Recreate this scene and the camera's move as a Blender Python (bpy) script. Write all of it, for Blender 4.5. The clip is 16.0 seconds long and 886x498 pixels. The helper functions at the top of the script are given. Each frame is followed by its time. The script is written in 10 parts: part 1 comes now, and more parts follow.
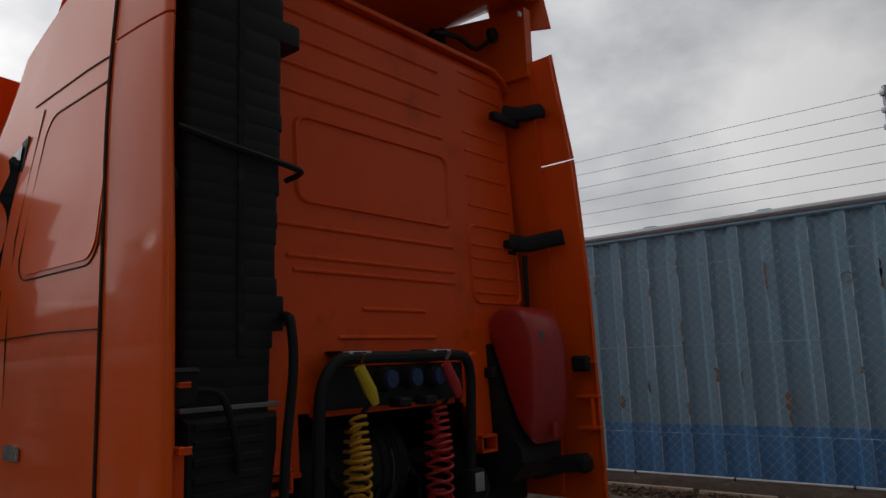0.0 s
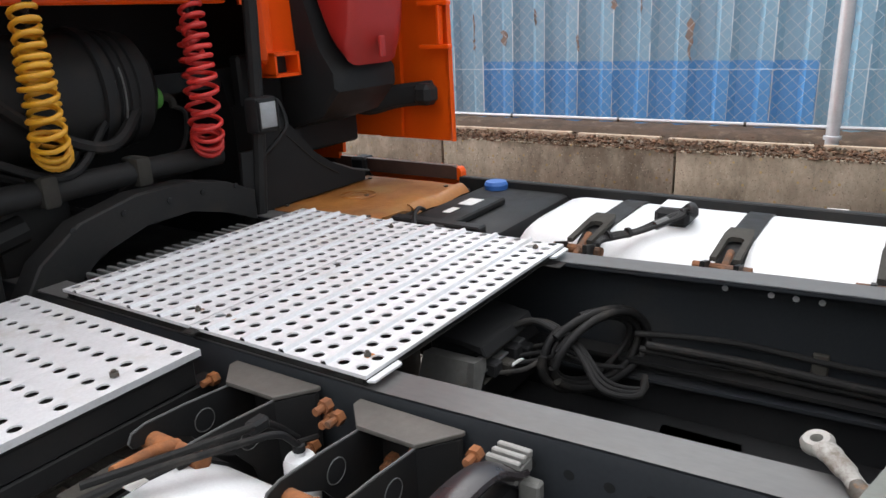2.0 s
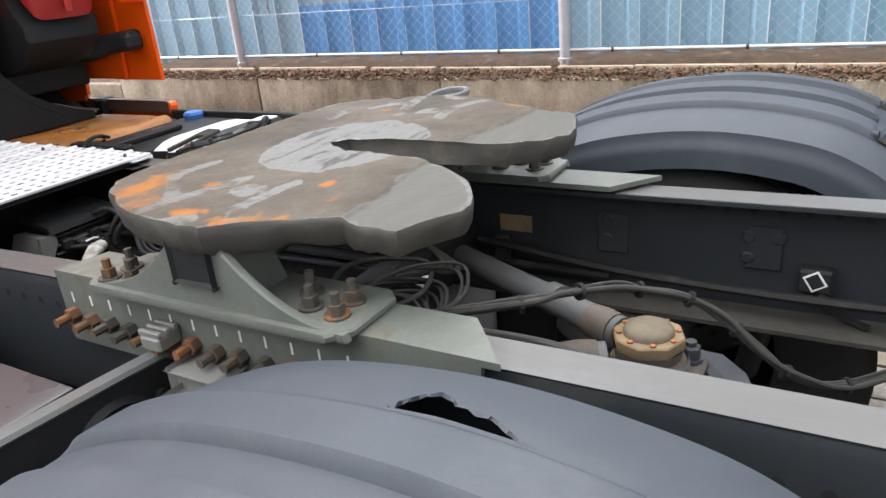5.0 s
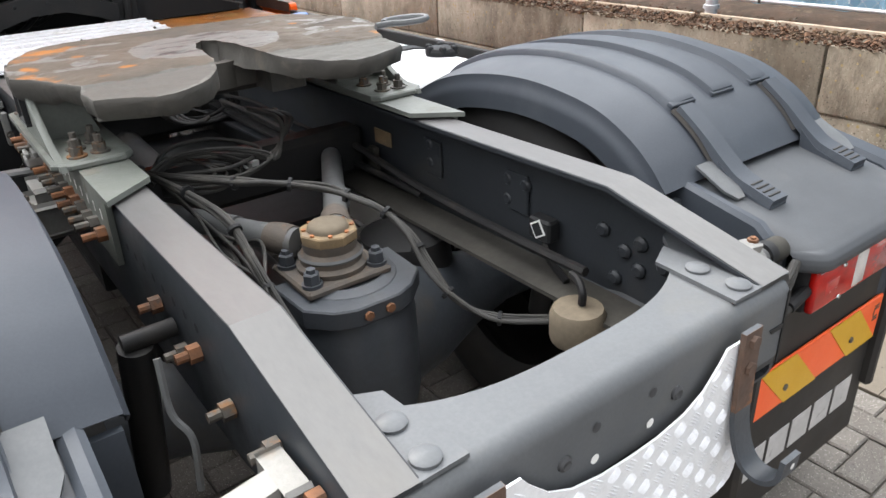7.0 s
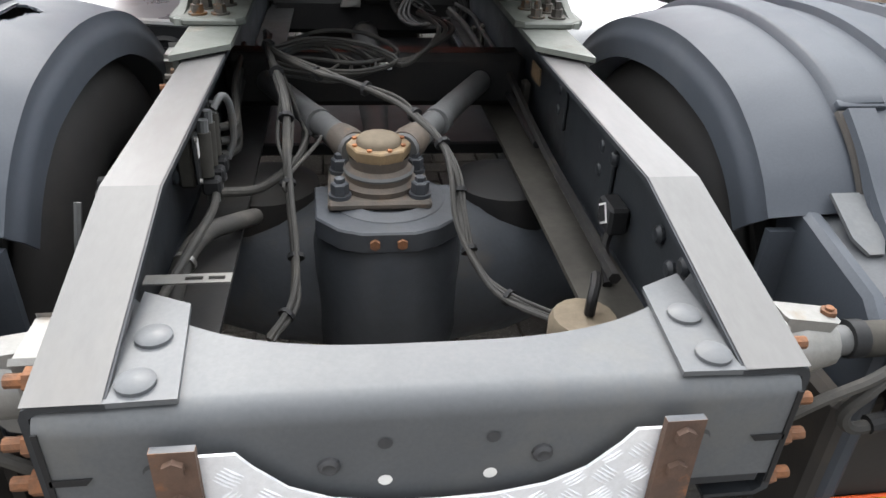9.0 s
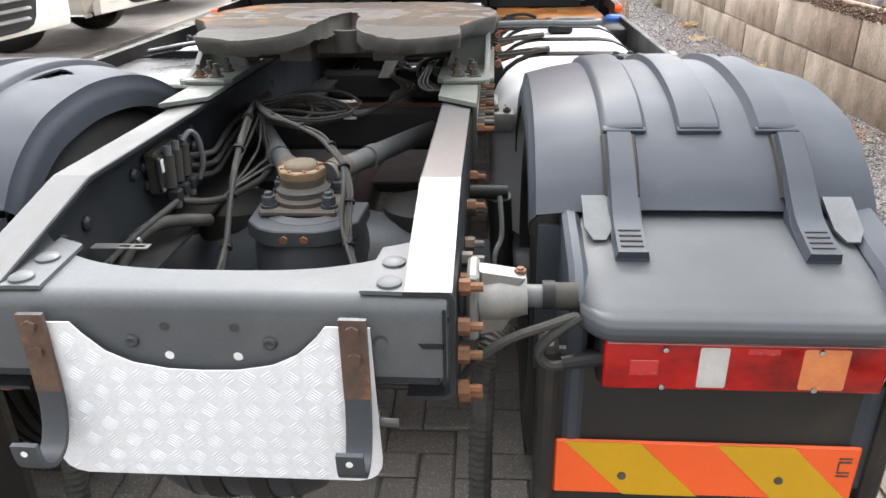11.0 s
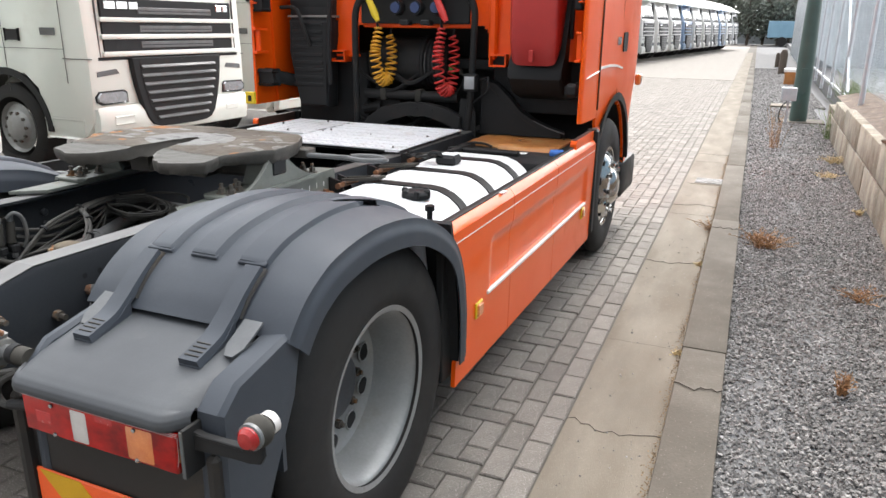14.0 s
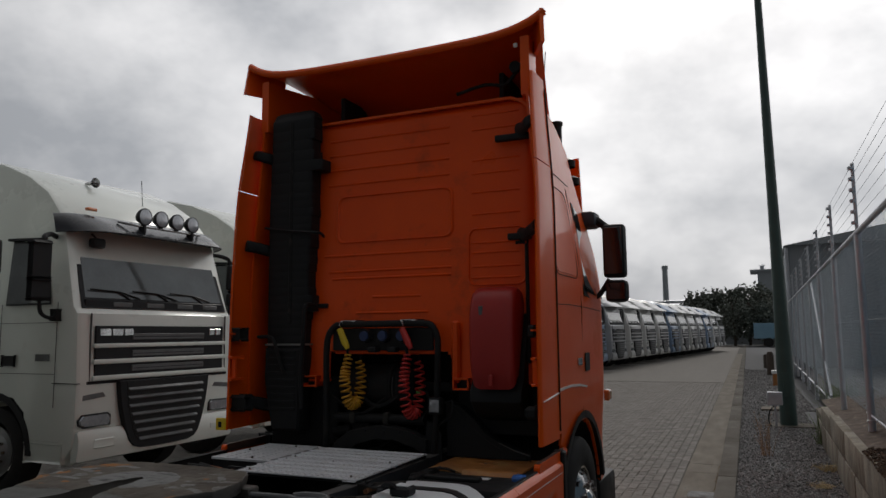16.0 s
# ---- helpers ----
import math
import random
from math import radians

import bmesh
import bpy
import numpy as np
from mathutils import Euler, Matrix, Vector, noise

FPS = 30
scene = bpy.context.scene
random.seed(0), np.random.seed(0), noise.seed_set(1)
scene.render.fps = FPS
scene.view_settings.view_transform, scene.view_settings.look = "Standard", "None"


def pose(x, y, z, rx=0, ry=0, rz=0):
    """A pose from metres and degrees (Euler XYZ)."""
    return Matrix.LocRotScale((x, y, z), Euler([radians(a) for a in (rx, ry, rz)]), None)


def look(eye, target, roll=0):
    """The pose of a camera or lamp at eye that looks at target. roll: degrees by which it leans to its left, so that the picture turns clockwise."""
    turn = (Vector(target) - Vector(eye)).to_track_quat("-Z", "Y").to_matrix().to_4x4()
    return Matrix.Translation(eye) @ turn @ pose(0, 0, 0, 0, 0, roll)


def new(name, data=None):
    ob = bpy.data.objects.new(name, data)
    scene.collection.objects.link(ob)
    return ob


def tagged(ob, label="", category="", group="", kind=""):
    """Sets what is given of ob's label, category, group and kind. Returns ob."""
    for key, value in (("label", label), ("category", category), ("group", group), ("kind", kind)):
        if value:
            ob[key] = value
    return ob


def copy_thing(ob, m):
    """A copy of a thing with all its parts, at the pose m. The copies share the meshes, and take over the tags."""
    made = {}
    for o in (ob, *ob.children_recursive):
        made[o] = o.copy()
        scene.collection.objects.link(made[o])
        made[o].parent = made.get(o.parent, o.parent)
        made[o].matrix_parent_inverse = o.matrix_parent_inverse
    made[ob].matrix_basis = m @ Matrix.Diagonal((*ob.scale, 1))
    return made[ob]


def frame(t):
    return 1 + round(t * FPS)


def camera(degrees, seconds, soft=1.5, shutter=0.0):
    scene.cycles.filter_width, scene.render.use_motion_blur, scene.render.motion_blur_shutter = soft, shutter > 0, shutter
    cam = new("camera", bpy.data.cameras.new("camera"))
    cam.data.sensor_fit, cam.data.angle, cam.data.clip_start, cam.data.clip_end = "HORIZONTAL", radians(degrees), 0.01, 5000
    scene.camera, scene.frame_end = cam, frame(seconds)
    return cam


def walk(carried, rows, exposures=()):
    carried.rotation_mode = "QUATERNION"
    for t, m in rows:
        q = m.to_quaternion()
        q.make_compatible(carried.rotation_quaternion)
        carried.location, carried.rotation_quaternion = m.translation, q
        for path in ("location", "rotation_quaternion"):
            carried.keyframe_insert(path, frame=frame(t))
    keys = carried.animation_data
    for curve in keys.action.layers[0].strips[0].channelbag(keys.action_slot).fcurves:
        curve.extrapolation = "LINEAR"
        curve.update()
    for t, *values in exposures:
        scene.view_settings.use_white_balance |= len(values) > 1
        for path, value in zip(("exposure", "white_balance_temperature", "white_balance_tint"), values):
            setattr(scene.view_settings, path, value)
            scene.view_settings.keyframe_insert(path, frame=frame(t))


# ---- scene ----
cam = camera(63.1, 16.0)
PATH = [
    (0, (-2.282, 0.61, 1.908), (-0.762, 1.873, 2.211), -2.2),
    (0.5, (-2.088, 0.634, 1.886), (-0.461, 1.797, 1.853), -1.9),
    (1, (-1.767, 0.825, 1.753), (-0.052, 1.817, 1.479), -2.3),
    (1.5, (-1.493, 0.907, 1.679), (0.186, 1.875, 1.183), -2.1),
    (2, (-1.275, 0.896, 1.634), (0.309, 1.953, 1.023), -2.6),
    (2.5, (-1.154, 0.847, 1.616), (0.392, 1.939, 0.968), -3.0),
    (3, (-1.171, 0.648, 1.617), (0.427, 1.668, 0.979), -3.4),
    (3.5, (-1.184, 0.387, 1.617), (0.48, 1.297, 0.983), -3.1),
    (4, (-1.219, 0.063, 1.621), (0.455, 0.935, 0.961), -2.6),
    (4.5, (-1.216, -0.211, 1.618), (0.422, 0.693, 0.911), -3.8),
    (5, (-1.19, -0.489, 1.601), (0.386, 0.48, 0.842), -5.6),
    (5.2, (-1.169, -0.604, 1.597), (0.377, 0.402, 0.821), -6.2),
    (7.3, (-0.558, -1.578, 1.582), (0.382, -0.062, 0.676), -1.2),
    (7.5, (-0.482, -1.588, 1.562), (0.387, -0.038, 0.643), -0.2),
    (8, (-0.317, -1.578, 1.531), (0.339, 0.03, 0.54), 2.1),
    (8.2, (-0.255, -1.567, 1.519), (0.299, 0.06, 0.496), 2.6),
    (10.3, (0.146, -1.699, 1.494), (0.069, 0.044, 0.518), -1.6),
    (10.5, (0.215, -1.785, 1.507), (0.095, -0.031, 0.553), -2.3),
    (11, (0.483, -2.019, 1.535), (0.349, -0.208, 0.697), -1.1),
    (11.5, (0.809, -2.137, 1.547), (0.679, -0.321, 0.718), 1.3),
    (12, (1.193, -2.166, 1.552), (0.936, -0.346, 0.762), 1.8),
    (12.5, (1.576, -2.154, 1.601), (1.157, -0.342, 0.867), 2.1),
    (13, (1.864, -2.108, 1.639), (1.321, -0.318, 0.931), 2.2),
    (13.5, (2.052, -2.035, 1.675), (1.397, -0.267, 1.008), 1.4),
    (14, (2.245, -1.966, 1.719), (1.483, -0.213, 1.129), 0.6),
    (14.5, (2.444, -1.923, 1.75), (1.612, -0.163, 1.291), -0.2),
    (15, (2.468, -1.899, 1.793), (1.639, -0.091, 1.586), -0.1),
    (15.5, (2.503, -1.931, 1.841), (1.687, -0.106, 1.9), -0.0),
    (16, (2.506, -1.94, 1.854), (1.71, -0.12, 2.086), -0.6),
]
EXPOSURES = [(0, -1.32), (0.5, -0.3), (1, 0.62), (1.5, 1.25), (2, 1.35), (3, 1.38), (4.5, 1.68), (5, 1.75), (7.5, 1.84), (8, 1.79), (10.5, 2.07), (11, 2.03), (12, 1.98), (12.5, 1.87), (13.5, 1.7), (14.5, 1.45),
             (15, 1.13), (15.5, 0.1), (16, -1.3)]
walk(cam, [(t, look(eye_at, aim, roll)) for t, eye_at, aim, roll in PATH], EXPOSURES)

# ---- world and light ----
world = bpy.data.worlds.new("overcast")
scene.world = world
world.use_nodes = True
wt = world.node_tree
wt.nodes.clear()


def wnode(kind, **kw):
    n = wt.nodes.new(kind)
    for k, v in kw.items():
        n.inputs[k].default_value = v
    return n


w_out = wnode("ShaderNodeOutputWorld")
w_bg = wnode("ShaderNodeBackground", Strength=0.85)
sky = wt.nodes.new("ShaderNodeTexSky")
sky.sky_type = "NISHITA"
sky.sun_disc = False
sky.sun_elevation = radians(39.7)
sky.sun_rotation = radians(-5)
sky.dust_density = 4.0
sky_dim = wt.nodes.new("ShaderNodeVectorMath")
sky_dim.operation = "SCALE"
sky_dim.inputs["Scale"].default_value = 0.10
w_co = wt.nodes.new("ShaderNodeTexCoord")
w_map = wt.nodes.new("ShaderNodeMapping")
w_map.inputs["Scale"].default_value = (1.0, 1.0, 1.5)
w_no = wnode("ShaderNodeTexNoise", Scale=2.3, Detail=6.0, Roughness=0.55)
w_ramp = wt.nodes.new("ShaderNodeValToRGB")
w_ramp.color_ramp.elements[0].position = 0.36
w_ramp.color_ramp.elements[0].color = (0.50, 0.52, 0.555, 1)
w_ramp.color_ramp.elements[1].position = 0.64
w_ramp.color_ramp.elements[1].color = (1.21, 1.20, 1.205, 1)
# the thin cloud before the hidden sun is brighter
w_dot = wt.nodes.new("ShaderNodeVectorMath")
w_dot.operation = "DOT_PRODUCT"
w_dot.inputs[1].default_value = Vector((0.04, 0.83, 0.52)).normalized()
w_glow = wt.nodes.new("ShaderNodeMapRange")
w_glow.inputs["From Min"].default_value = -0.2
w_glow.inputs["From Max"].default_value = 1.0
w_glow.inputs["To Min"].default_value = 0.50
w_glow.inputs["To Max"].default_value = 3.1
w_mul = wt.nodes.new("ShaderNodeVectorMath")
w_mul.operation = "SCALE"
w_mix = wt.nodes.new("ShaderNodeMix")
w_mix.data_type = "RGBA"
w_mix.inputs[0].default_value = 0.88
L = wt.links.new
L(w_co.outputs["Generated"], w_map.inputs["Vector"])
L(w_map.outputs[0], w_no.inputs["Vector"])
L(w_no.outputs["Fac"], w_ramp.inputs["Fac"])
L(w_co.outputs["Generated"], w_dot.inputs[0])
L(w_dot.outputs["Value"], w_glow.inputs["Value"])
L(w_ramp.outputs["Color"], w_mul.inputs[0])
L(w_glow.outputs["Result"], w_mul.inputs["Scale"])
L(sky.outputs["Color"], sky_dim.inputs[0])
L(sky_dim.outputs[0], w_mix.inputs[6])
L(w_mul.outputs[0], w_mix.inputs[7])
L(w_mix.outputs[2], w_bg.inputs["Color"])
L(w_bg.outputs[0], w_out.inputs["Surface"])

sun_data = bpy.data.lights.new("sun", "SUN")
sun_data.energy = 1.9
sun_data.angle = radians(12)
sun_data.color = (1.0, 0.96, 0.90)
sun = new("sun", sun_data)
sun.matrix_world = look((-1, 12, 10), (0, 0, 0))


# ---- materials ----
def material(name, col, col2=None, rough=0.5, metal=0.0, scale=3.0, fine=60.0, bump=0.1, dirt=None, dirt_amt=0.0, dirt_scale=2.0,
             coat=0.0, stretch=(1, 1, 1), emit=None, piece=0.0, trans=0.0, spec=0.5, rvar=0.12, sharp=0.12, specks=()):
    m = bpy.data.materials.new(name)
    m.use_nodes = True
    t = m.node_tree
    b = t.nodes["Principled BSDF"]
    link = t.links.new
    co = t.nodes.new("ShaderNodeTexCoord")
    mp = t.nodes.new("ShaderNodeMapping")
    mp.inputs["Scale"].default_value = stretch
    link(co.outputs["Object"], mp.inputs["Vector"])

    def noise_tex(s, d=5.0, r=0.6):
        n = t.nodes.new("ShaderNodeTexNoise")
        n.inputs["Scale"].default_value, n.inputs["Detail"].default_value, n.inputs["Roughness"].default_value = s, d, r
        link(mp.outputs[0], n.inputs["Vector"])
        return n

    def mix(fac, a, c):
        x = t.nodes.new("ShaderNodeMix")
        x.data_type = "RGBA"
        for sock, v in ((x.inputs[0], fac), (x.inputs[6], a), (x.inputs[7], c)):
            if isinstance(v, bpy.types.NodeSocket):
                link(v, sock)
            else:
                sock.default_value = v
        return x.outputs[2]

    def ramp(sock, lo, hi, a=0.0, c=1.0):
        x = t.nodes.new("ShaderNodeMapRange")
        for k, v in (("From Min", lo), ("From Max", hi), ("To Min", a), ("To Max", c)):
            x.inputs[k].default_value = v
        link(sock, x.inputs["Value"])
        return x.outputs["Result"]

    col2 = col2 or tuple(v * 0.82 for v in col)
    big, small = noise_tex(scale), noise_tex(fine, 3.0)
    c = mix(ramp(big.outputs["Fac"], 0.35, 0.65), (*col, 1), (*col2, 1))
    c = mix(ramp(small.outputs["Fac"], 0.3, 0.7, 0.0, 0.35), c, (*[v * 0.75 for v in col2], 1))
    rsock = ramp(big.outputs["Fac"], 0.3, 0.7, max(0.02, rough - rvar), min(1, rough + rvar))
    if dirt:
        dn = noise_tex(dirt_scale, 8.0, 0.68)
        f = ramp(dn.outputs["Fac"], 0.62 - dirt_amt * 0.4, 0.62 - dirt_amt * 0.4 + sharp)
        c = mix(f, c, (*dirt, 1))
        rr = t.nodes.new("ShaderNodeMix")
        link(f, rr.inputs[0])
        link(rsock, rr.inputs[2])
        rr.inputs[3].default_value = 0.85
        rsock = rr.outputs[0]
    for s_scale, s_size, s_col in specks:
        vo = t.nodes.new("ShaderNodeTexVoronoi")
        vo.inputs["Scale"].default_value = s_scale
        link(co.outputs["Object"], vo.inputs["Vector"])
        sx = t.nodes.new("ShaderNodeSeparateColor")
        link(vo.outputs["Color"], sx.inputs[0])
        sm = t.nodes.new("ShaderNodeMath")
        sm.operation = "MULTIPLY"
        link(sx.outputs[0], sm.inputs[0])
        sm.inputs[1].default_value = s_size
        lt = t.nodes.new("ShaderNodeMath")
        lt.operation = "LESS_THAN"
        link(vo.outputs["Distance"], lt.inputs[0])
        link(sm.outputs[0], lt.inputs[1])
        c = mix(lt.outputs[0], c, (*s_col, 1))
    if piece:
        oi = t.nodes.new("ShaderNodeObjectInfo")
        gi = t.nodes.new("ShaderNodeNewGeometry")
        ad = t.nodes.new("ShaderNodeMath")
        ad.operation = "ADD"
        link(oi.outputs["Random"], ad.inputs[0])
        link(gi.outputs["Random Per Island"], ad.inputs[1])
        fr = t.nodes.new("ShaderNodeMath")
        fr.operation = "FRACT"
        link(ad.outputs[0], fr.inputs[0])
        hs = t.nodes.new("ShaderNodeHueSaturation")
        link(ramp(fr.outputs[0], 0, 1, 1 - piece, 1 + piece), hs.inputs["Value"])
        link(c, hs.inputs["Color"])
        c = hs.outputs["Color"]
    link(c, b.inputs["Base Color"])
    link(rsock, b.inputs["Roughness"])
    b.inputs["Metallic"].default_value = metal
    b.inputs["Coat Weight"].default_value = coat
    b.inputs["Coat Roughness"].default_value = 0.06
    b.inputs["Specular IOR Level"].default_value = spec
    b.inputs["Transmission Weight"].default_value = trans
    if bump:
        bp = t.nodes.new("ShaderNodeBump")
        bp.inputs["Strength"].default_value = bump
        bp.inputs["Distance"].default_value = 0.004
        link(small.outputs["Fac"], bp.inputs["Height"])
        link(bp.outputs[0], b.inputs["Normal"])
    if emit:
        b.inputs["Emission Color"].default_value = (*emit[:3], 1)
        b.inputs["Emission Strength"].default_value = emit[3]
    return m


ORANGE = material("orange_paint", (0.84, 0.106, 0.005), (0.78, 0.094, 0.0045), rough=0.36, spec=0.18, coat=0.36, scale=1.2, fine=300, bump=0.01,
                  dirt=(0.42, 0.10, 0.03), dirt_amt=0.12, dirt_scale=1.1, sharp=0.4, rvar=0.05)
ORANGE_IN = material("orange_moulding", (0.88, 0.092, 0.004), (0.80, 0.079, 0.004), rough=0.38, spec=0.3, scale=2.0, fine=200, bump=0.03,
                     dirt=(0.10, 0.03, 0.015), dirt_amt=0.12, dirt_scale=2.2, sharp=0.35)
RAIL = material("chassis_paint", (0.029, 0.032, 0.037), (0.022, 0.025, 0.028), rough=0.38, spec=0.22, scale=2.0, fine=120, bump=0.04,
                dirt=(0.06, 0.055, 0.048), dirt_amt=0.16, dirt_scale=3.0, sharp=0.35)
XMEM = material("grey_frame_paint", (0.105, 0.111, 0.117), (0.085, 0.090, 0.096), rough=0.54, spec=0.22, scale=2.0, fine=160, bump=0.02,
                dirt=(0.14, 0.135, 0.12), dirt_amt=0.15, dirt_scale=3.5, sharp=0.4)
XMEM_HOLE = material("shaded_plug", (0.03, 0.032, 0.036), (0.045, 0.046, 0.048), rough=0.7, scale=20, bump=0.1)
DUSTY = material("dusty_dark_steel", (0.055, 0.052, 0.045), (0.04, 0.038, 0.034), rough=0.8, spec=0.15, scale=6, fine=70, bump=0.15)
RAIL_TOP = material("rail_top_grey", (0.108, 0.107, 0.105), (0.083, 0.082, 0.081), rough=0.40, spec=0.40, metal=0.0, scale=2.5, fine=110, bump=0.03,
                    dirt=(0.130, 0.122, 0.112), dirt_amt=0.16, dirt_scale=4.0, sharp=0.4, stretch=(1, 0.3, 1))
BRACKET = material("greygreen_casting", (0.145, 0.156, 0.138), (0.105, 0.113, 0.099), rough=0.5, scale=5, fine=90, bump=0.12,
                   dirt=(0.13, 0.10, 0.07), dirt_amt=0.14, dirt_scale=7, sharp=0.2)
BLACK = material("black_plastic", (0.017, 0.0175, 0.0185), (0.023, 0.0235, 0.0245), rough=0.5, spec=0.14, scale=4, fine=160, bump=0.06,
                 dirt=(0.034, 0.032, 0.03), dirt_amt=0.14, dirt_scale=3, sharp=0.4)
BLACKM = material("black_steel", (0.017, 0.0175, 0.0185), (0.024, 0.0235, 0.023), rough=0.48, spec=0.14, scale=5, fine=100, bump=0.08,
                  dirt=(0.04, 0.035, 0.029), dirt_amt=0.22, dirt_scale=4, sharp=0.35)
GUARD = material("grey_mudguard_plastic", (0.050, 0.058, 0.070), (0.040, 0.047, 0.058), rough=0.56, spec=0.3, scale=1.6, fine=240, bump=0.03,
                 dirt=(0.13, 0.135, 0.14), dirt_amt=0.2, dirt_scale=2.0, sharp=0.5)
RUBBER = material("tyre_rubber", (0.018, 0.018, 0.019), (0.025, 0.024, 0.023), rough=0.75, spec=0.25, scale=4, fine=120, bump=0.1,
                  dirt=(0.045, 0.042, 0.039), dirt_amt=0.2, dirt_scale=3, sharp=0.4)
RIM = material("silver_rim_paint", (0.30, 0.305, 0.305), (0.24, 0.245, 0.245), rough=0.45, metal=0.3, scale=3, fine=90, bump=0.05,
               dirt=(0.20, 0.17, 0.14), dirt_amt=0.2, dirt_scale=5, sharp=0.3)
CHROME = material("worn_chrome", (0.62, 0.62, 0.61), (0.5, 0.5, 0.5), rough=0.2, metal=1.0, scale=5, fine=120, bump=0.03)
# mudguard grey made paler: the carrier's sheen is put into the colour
CARRIER = material("sheen_grey_plastic", (0.062, 0.067, 0.073), (0.050, 0.054, 0.060), rough=0.56, spec=0.32, scale=2, fine=240, bump=0.03, dirt=(0.11, 0.11, 0.11), dirt_amt=0.15, dirt_scale=6, sharp=0.4)
CAST = material("cast_aluminium", (0.25, 0.247, 0.235), (0.185, 0.183, 0.172), rough=0.55, metal=0.3, scale=6, fine=80, bump=0.2,
                dirt=(0.22, 0.17, 0.12), dirt_amt=0.14, dirt_scale=9, sharp=0.2)
RUST = material("rusty_bolt", (0.23, 0.088, 0.03), (0.105, 0.055, 0.032), rough=0.85, scale=26, fine=140, bump=0.4,
                dirt=(0.09, 0.06, 0.045), dirt_amt=0.25, dirt_scale=14)
DIRTBOLT = material("dirty_bolt", (0.11, 0.10, 0.085), (0.075, 0.068, 0.06), rough=0.6, metal=0.4, scale=20, fine=120, bump=0.3,
                    dirt=(0.22, 0.11, 0.045), dirt_amt=0.2, dirt_scale=25)
BEIGE = material("dusty_beige_paint", (0.17, 0.14, 0.10), (0.12, 0.10, 0.075), rough=0.8, spec=0.2, scale=8, fine=90, bump=0.15)
HOOK_RUST = material("brown_rusted_steel", (0.115, 0.065, 0.042), (0.075, 0.048, 0.036), rough=0.8, scale=14, fine=110, bump=0.3,
                     dirt=(0.24, 0.10, 0.04), dirt_amt=0.12, dirt_scale=9)
CAP_RUST = material("yellow_rust_cap", (0.25, 0.165, 0.078), (0.16, 0.118, 0.07), rough=0.8, scale=12, fine=120, bump=0.25,
                    dirt=(0.16, 0.12, 0.08), dirt_amt=0.25, dirt_scale=14)
FIFTH = material("greased_plate_steel", (0.112, 0.094, 0.074), (0.082, 0.069, 0.055), rough=0.70, spec=0.16, metal=0.0, scale=5, fine=60, bump=0.25,
                 dirt=(0.075, 0.07, 0.065), dirt_amt=0.22, dirt_scale=6, sharp=0.25)
FIFTH_SIDE = material("fifth_wheel_casting", (0.078, 0.072, 0.062), (0.055, 0.051, 0.045), rough=0.6, metal=0.2, scale=6, fine=60, bump=0.35,
                      dirt=(0.11, 0.098, 0.08), dirt_amt=0.14, dirt_scale=8)
WORN = material("bare_worn_steel", (0.27, 0.265, 0.25), (0.20, 0.195, 0.18), rough=0.35, metal=0.7, scale=10, fine=80, bump=0.3,
                dirt=(0.11, 0.10, 0.09), dirt_amt=0.28, dirt_scale=14, stretch=(1, 3, 1))
ORUST = material("orange_surface_rust", (0.52, 0.20, 0.045), (0.36, 0.15, 0.05), rough=0.8, scale=9, fine=70, bump=0.25,
                 dirt=(0.17, 0.14, 0.11), dirt_amt=0.33, dirt_scale=11, sharp=0.12)
TANK = material("white_tank_paint", (0.74, 0.75, 0.76), (0.68, 0.69, 0.70), rough=0.35, scale=2, fine=200, bump=0.02,
                dirt=(0.55, 0.53, 0.50), dirt_amt=0.1, dirt_scale=3, sharp=0.4)
DECK = material("galvanised_deck", (0.70, 0.71, 0.73), (0.62, 0.63, 0.65), rough=0.42, metal=0.15, scale=7, fine=150, bump=0.06,
                dirt=(0.45, 0.42, 0.38), dirt_amt=0.16, dirt_scale=6, sharp=0.25)
CHEQUER = material("chequer_aluminium", (0.80, 0.815, 0.84), (0.74, 0.755, 0.78), rough=0.42, metal=0.2, scale=5, fine=150, bump=0.06)
MAT_BROWN = material("rusty_brown_mat", (0.46, 0.185, 0.04), (0.23, 0.085, 0.026), rough=0.5, scale=3.2, fine=60, bump=0.25,
                     dirt=(0.36, 0.24, 0.10), dirt_amt=0.24, dirt_scale=4, sharp=0.3)
RED_CASE = material("red_case_plastic", (0.42, 0.022, 0.017), (0.35, 0.018, 0.015), rough=0.42, scale=3, fine=200, bump=0.04)
YELLOW = material("yellow_hose", (0.72, 0.36, 0.02), (0.6, 0.29, 0.02), rough=0.4, scale=9, fine=200, bump=0.03)
RED_HOSE = material("red_hose", (0.62, 0.035, 0.03), (0.5, 0.03, 0.025), rough=0.4, scale=9, fine=200, bump=0.03)
HOSE = material("black_hose", (0.015, 0.015, 0.016), (0.022, 0.0215, 0.021), rough=0.5, spec=0.12, scale=12, fine=150, bump=0.1,
                dirt=(0.08, 0.07, 0.06), dirt_amt=0.22, dirt_scale=9, sharp=0.3)
AXLE = material("axle_paint", (0.05, 0.057, 0.067), (0.036, 0.04, 0.046), rough=0.5, scale=4, fine=80, bump=0.15,
                dirt=(0.085, 0.075, 0.062), dirt_amt=0.22, dirt_scale=5, sharp=0.3)
VROD = material("dusty_grey_steel", (0.11, 0.114, 0.116), (0.085, 0.087, 0.087), rough=0.55, scale=5, fine=90, bump=0.12,
                dirt=(0.10, 0.085, 0.07), dirt_amt=0.22, dirt_scale=6, sharp=0.3)
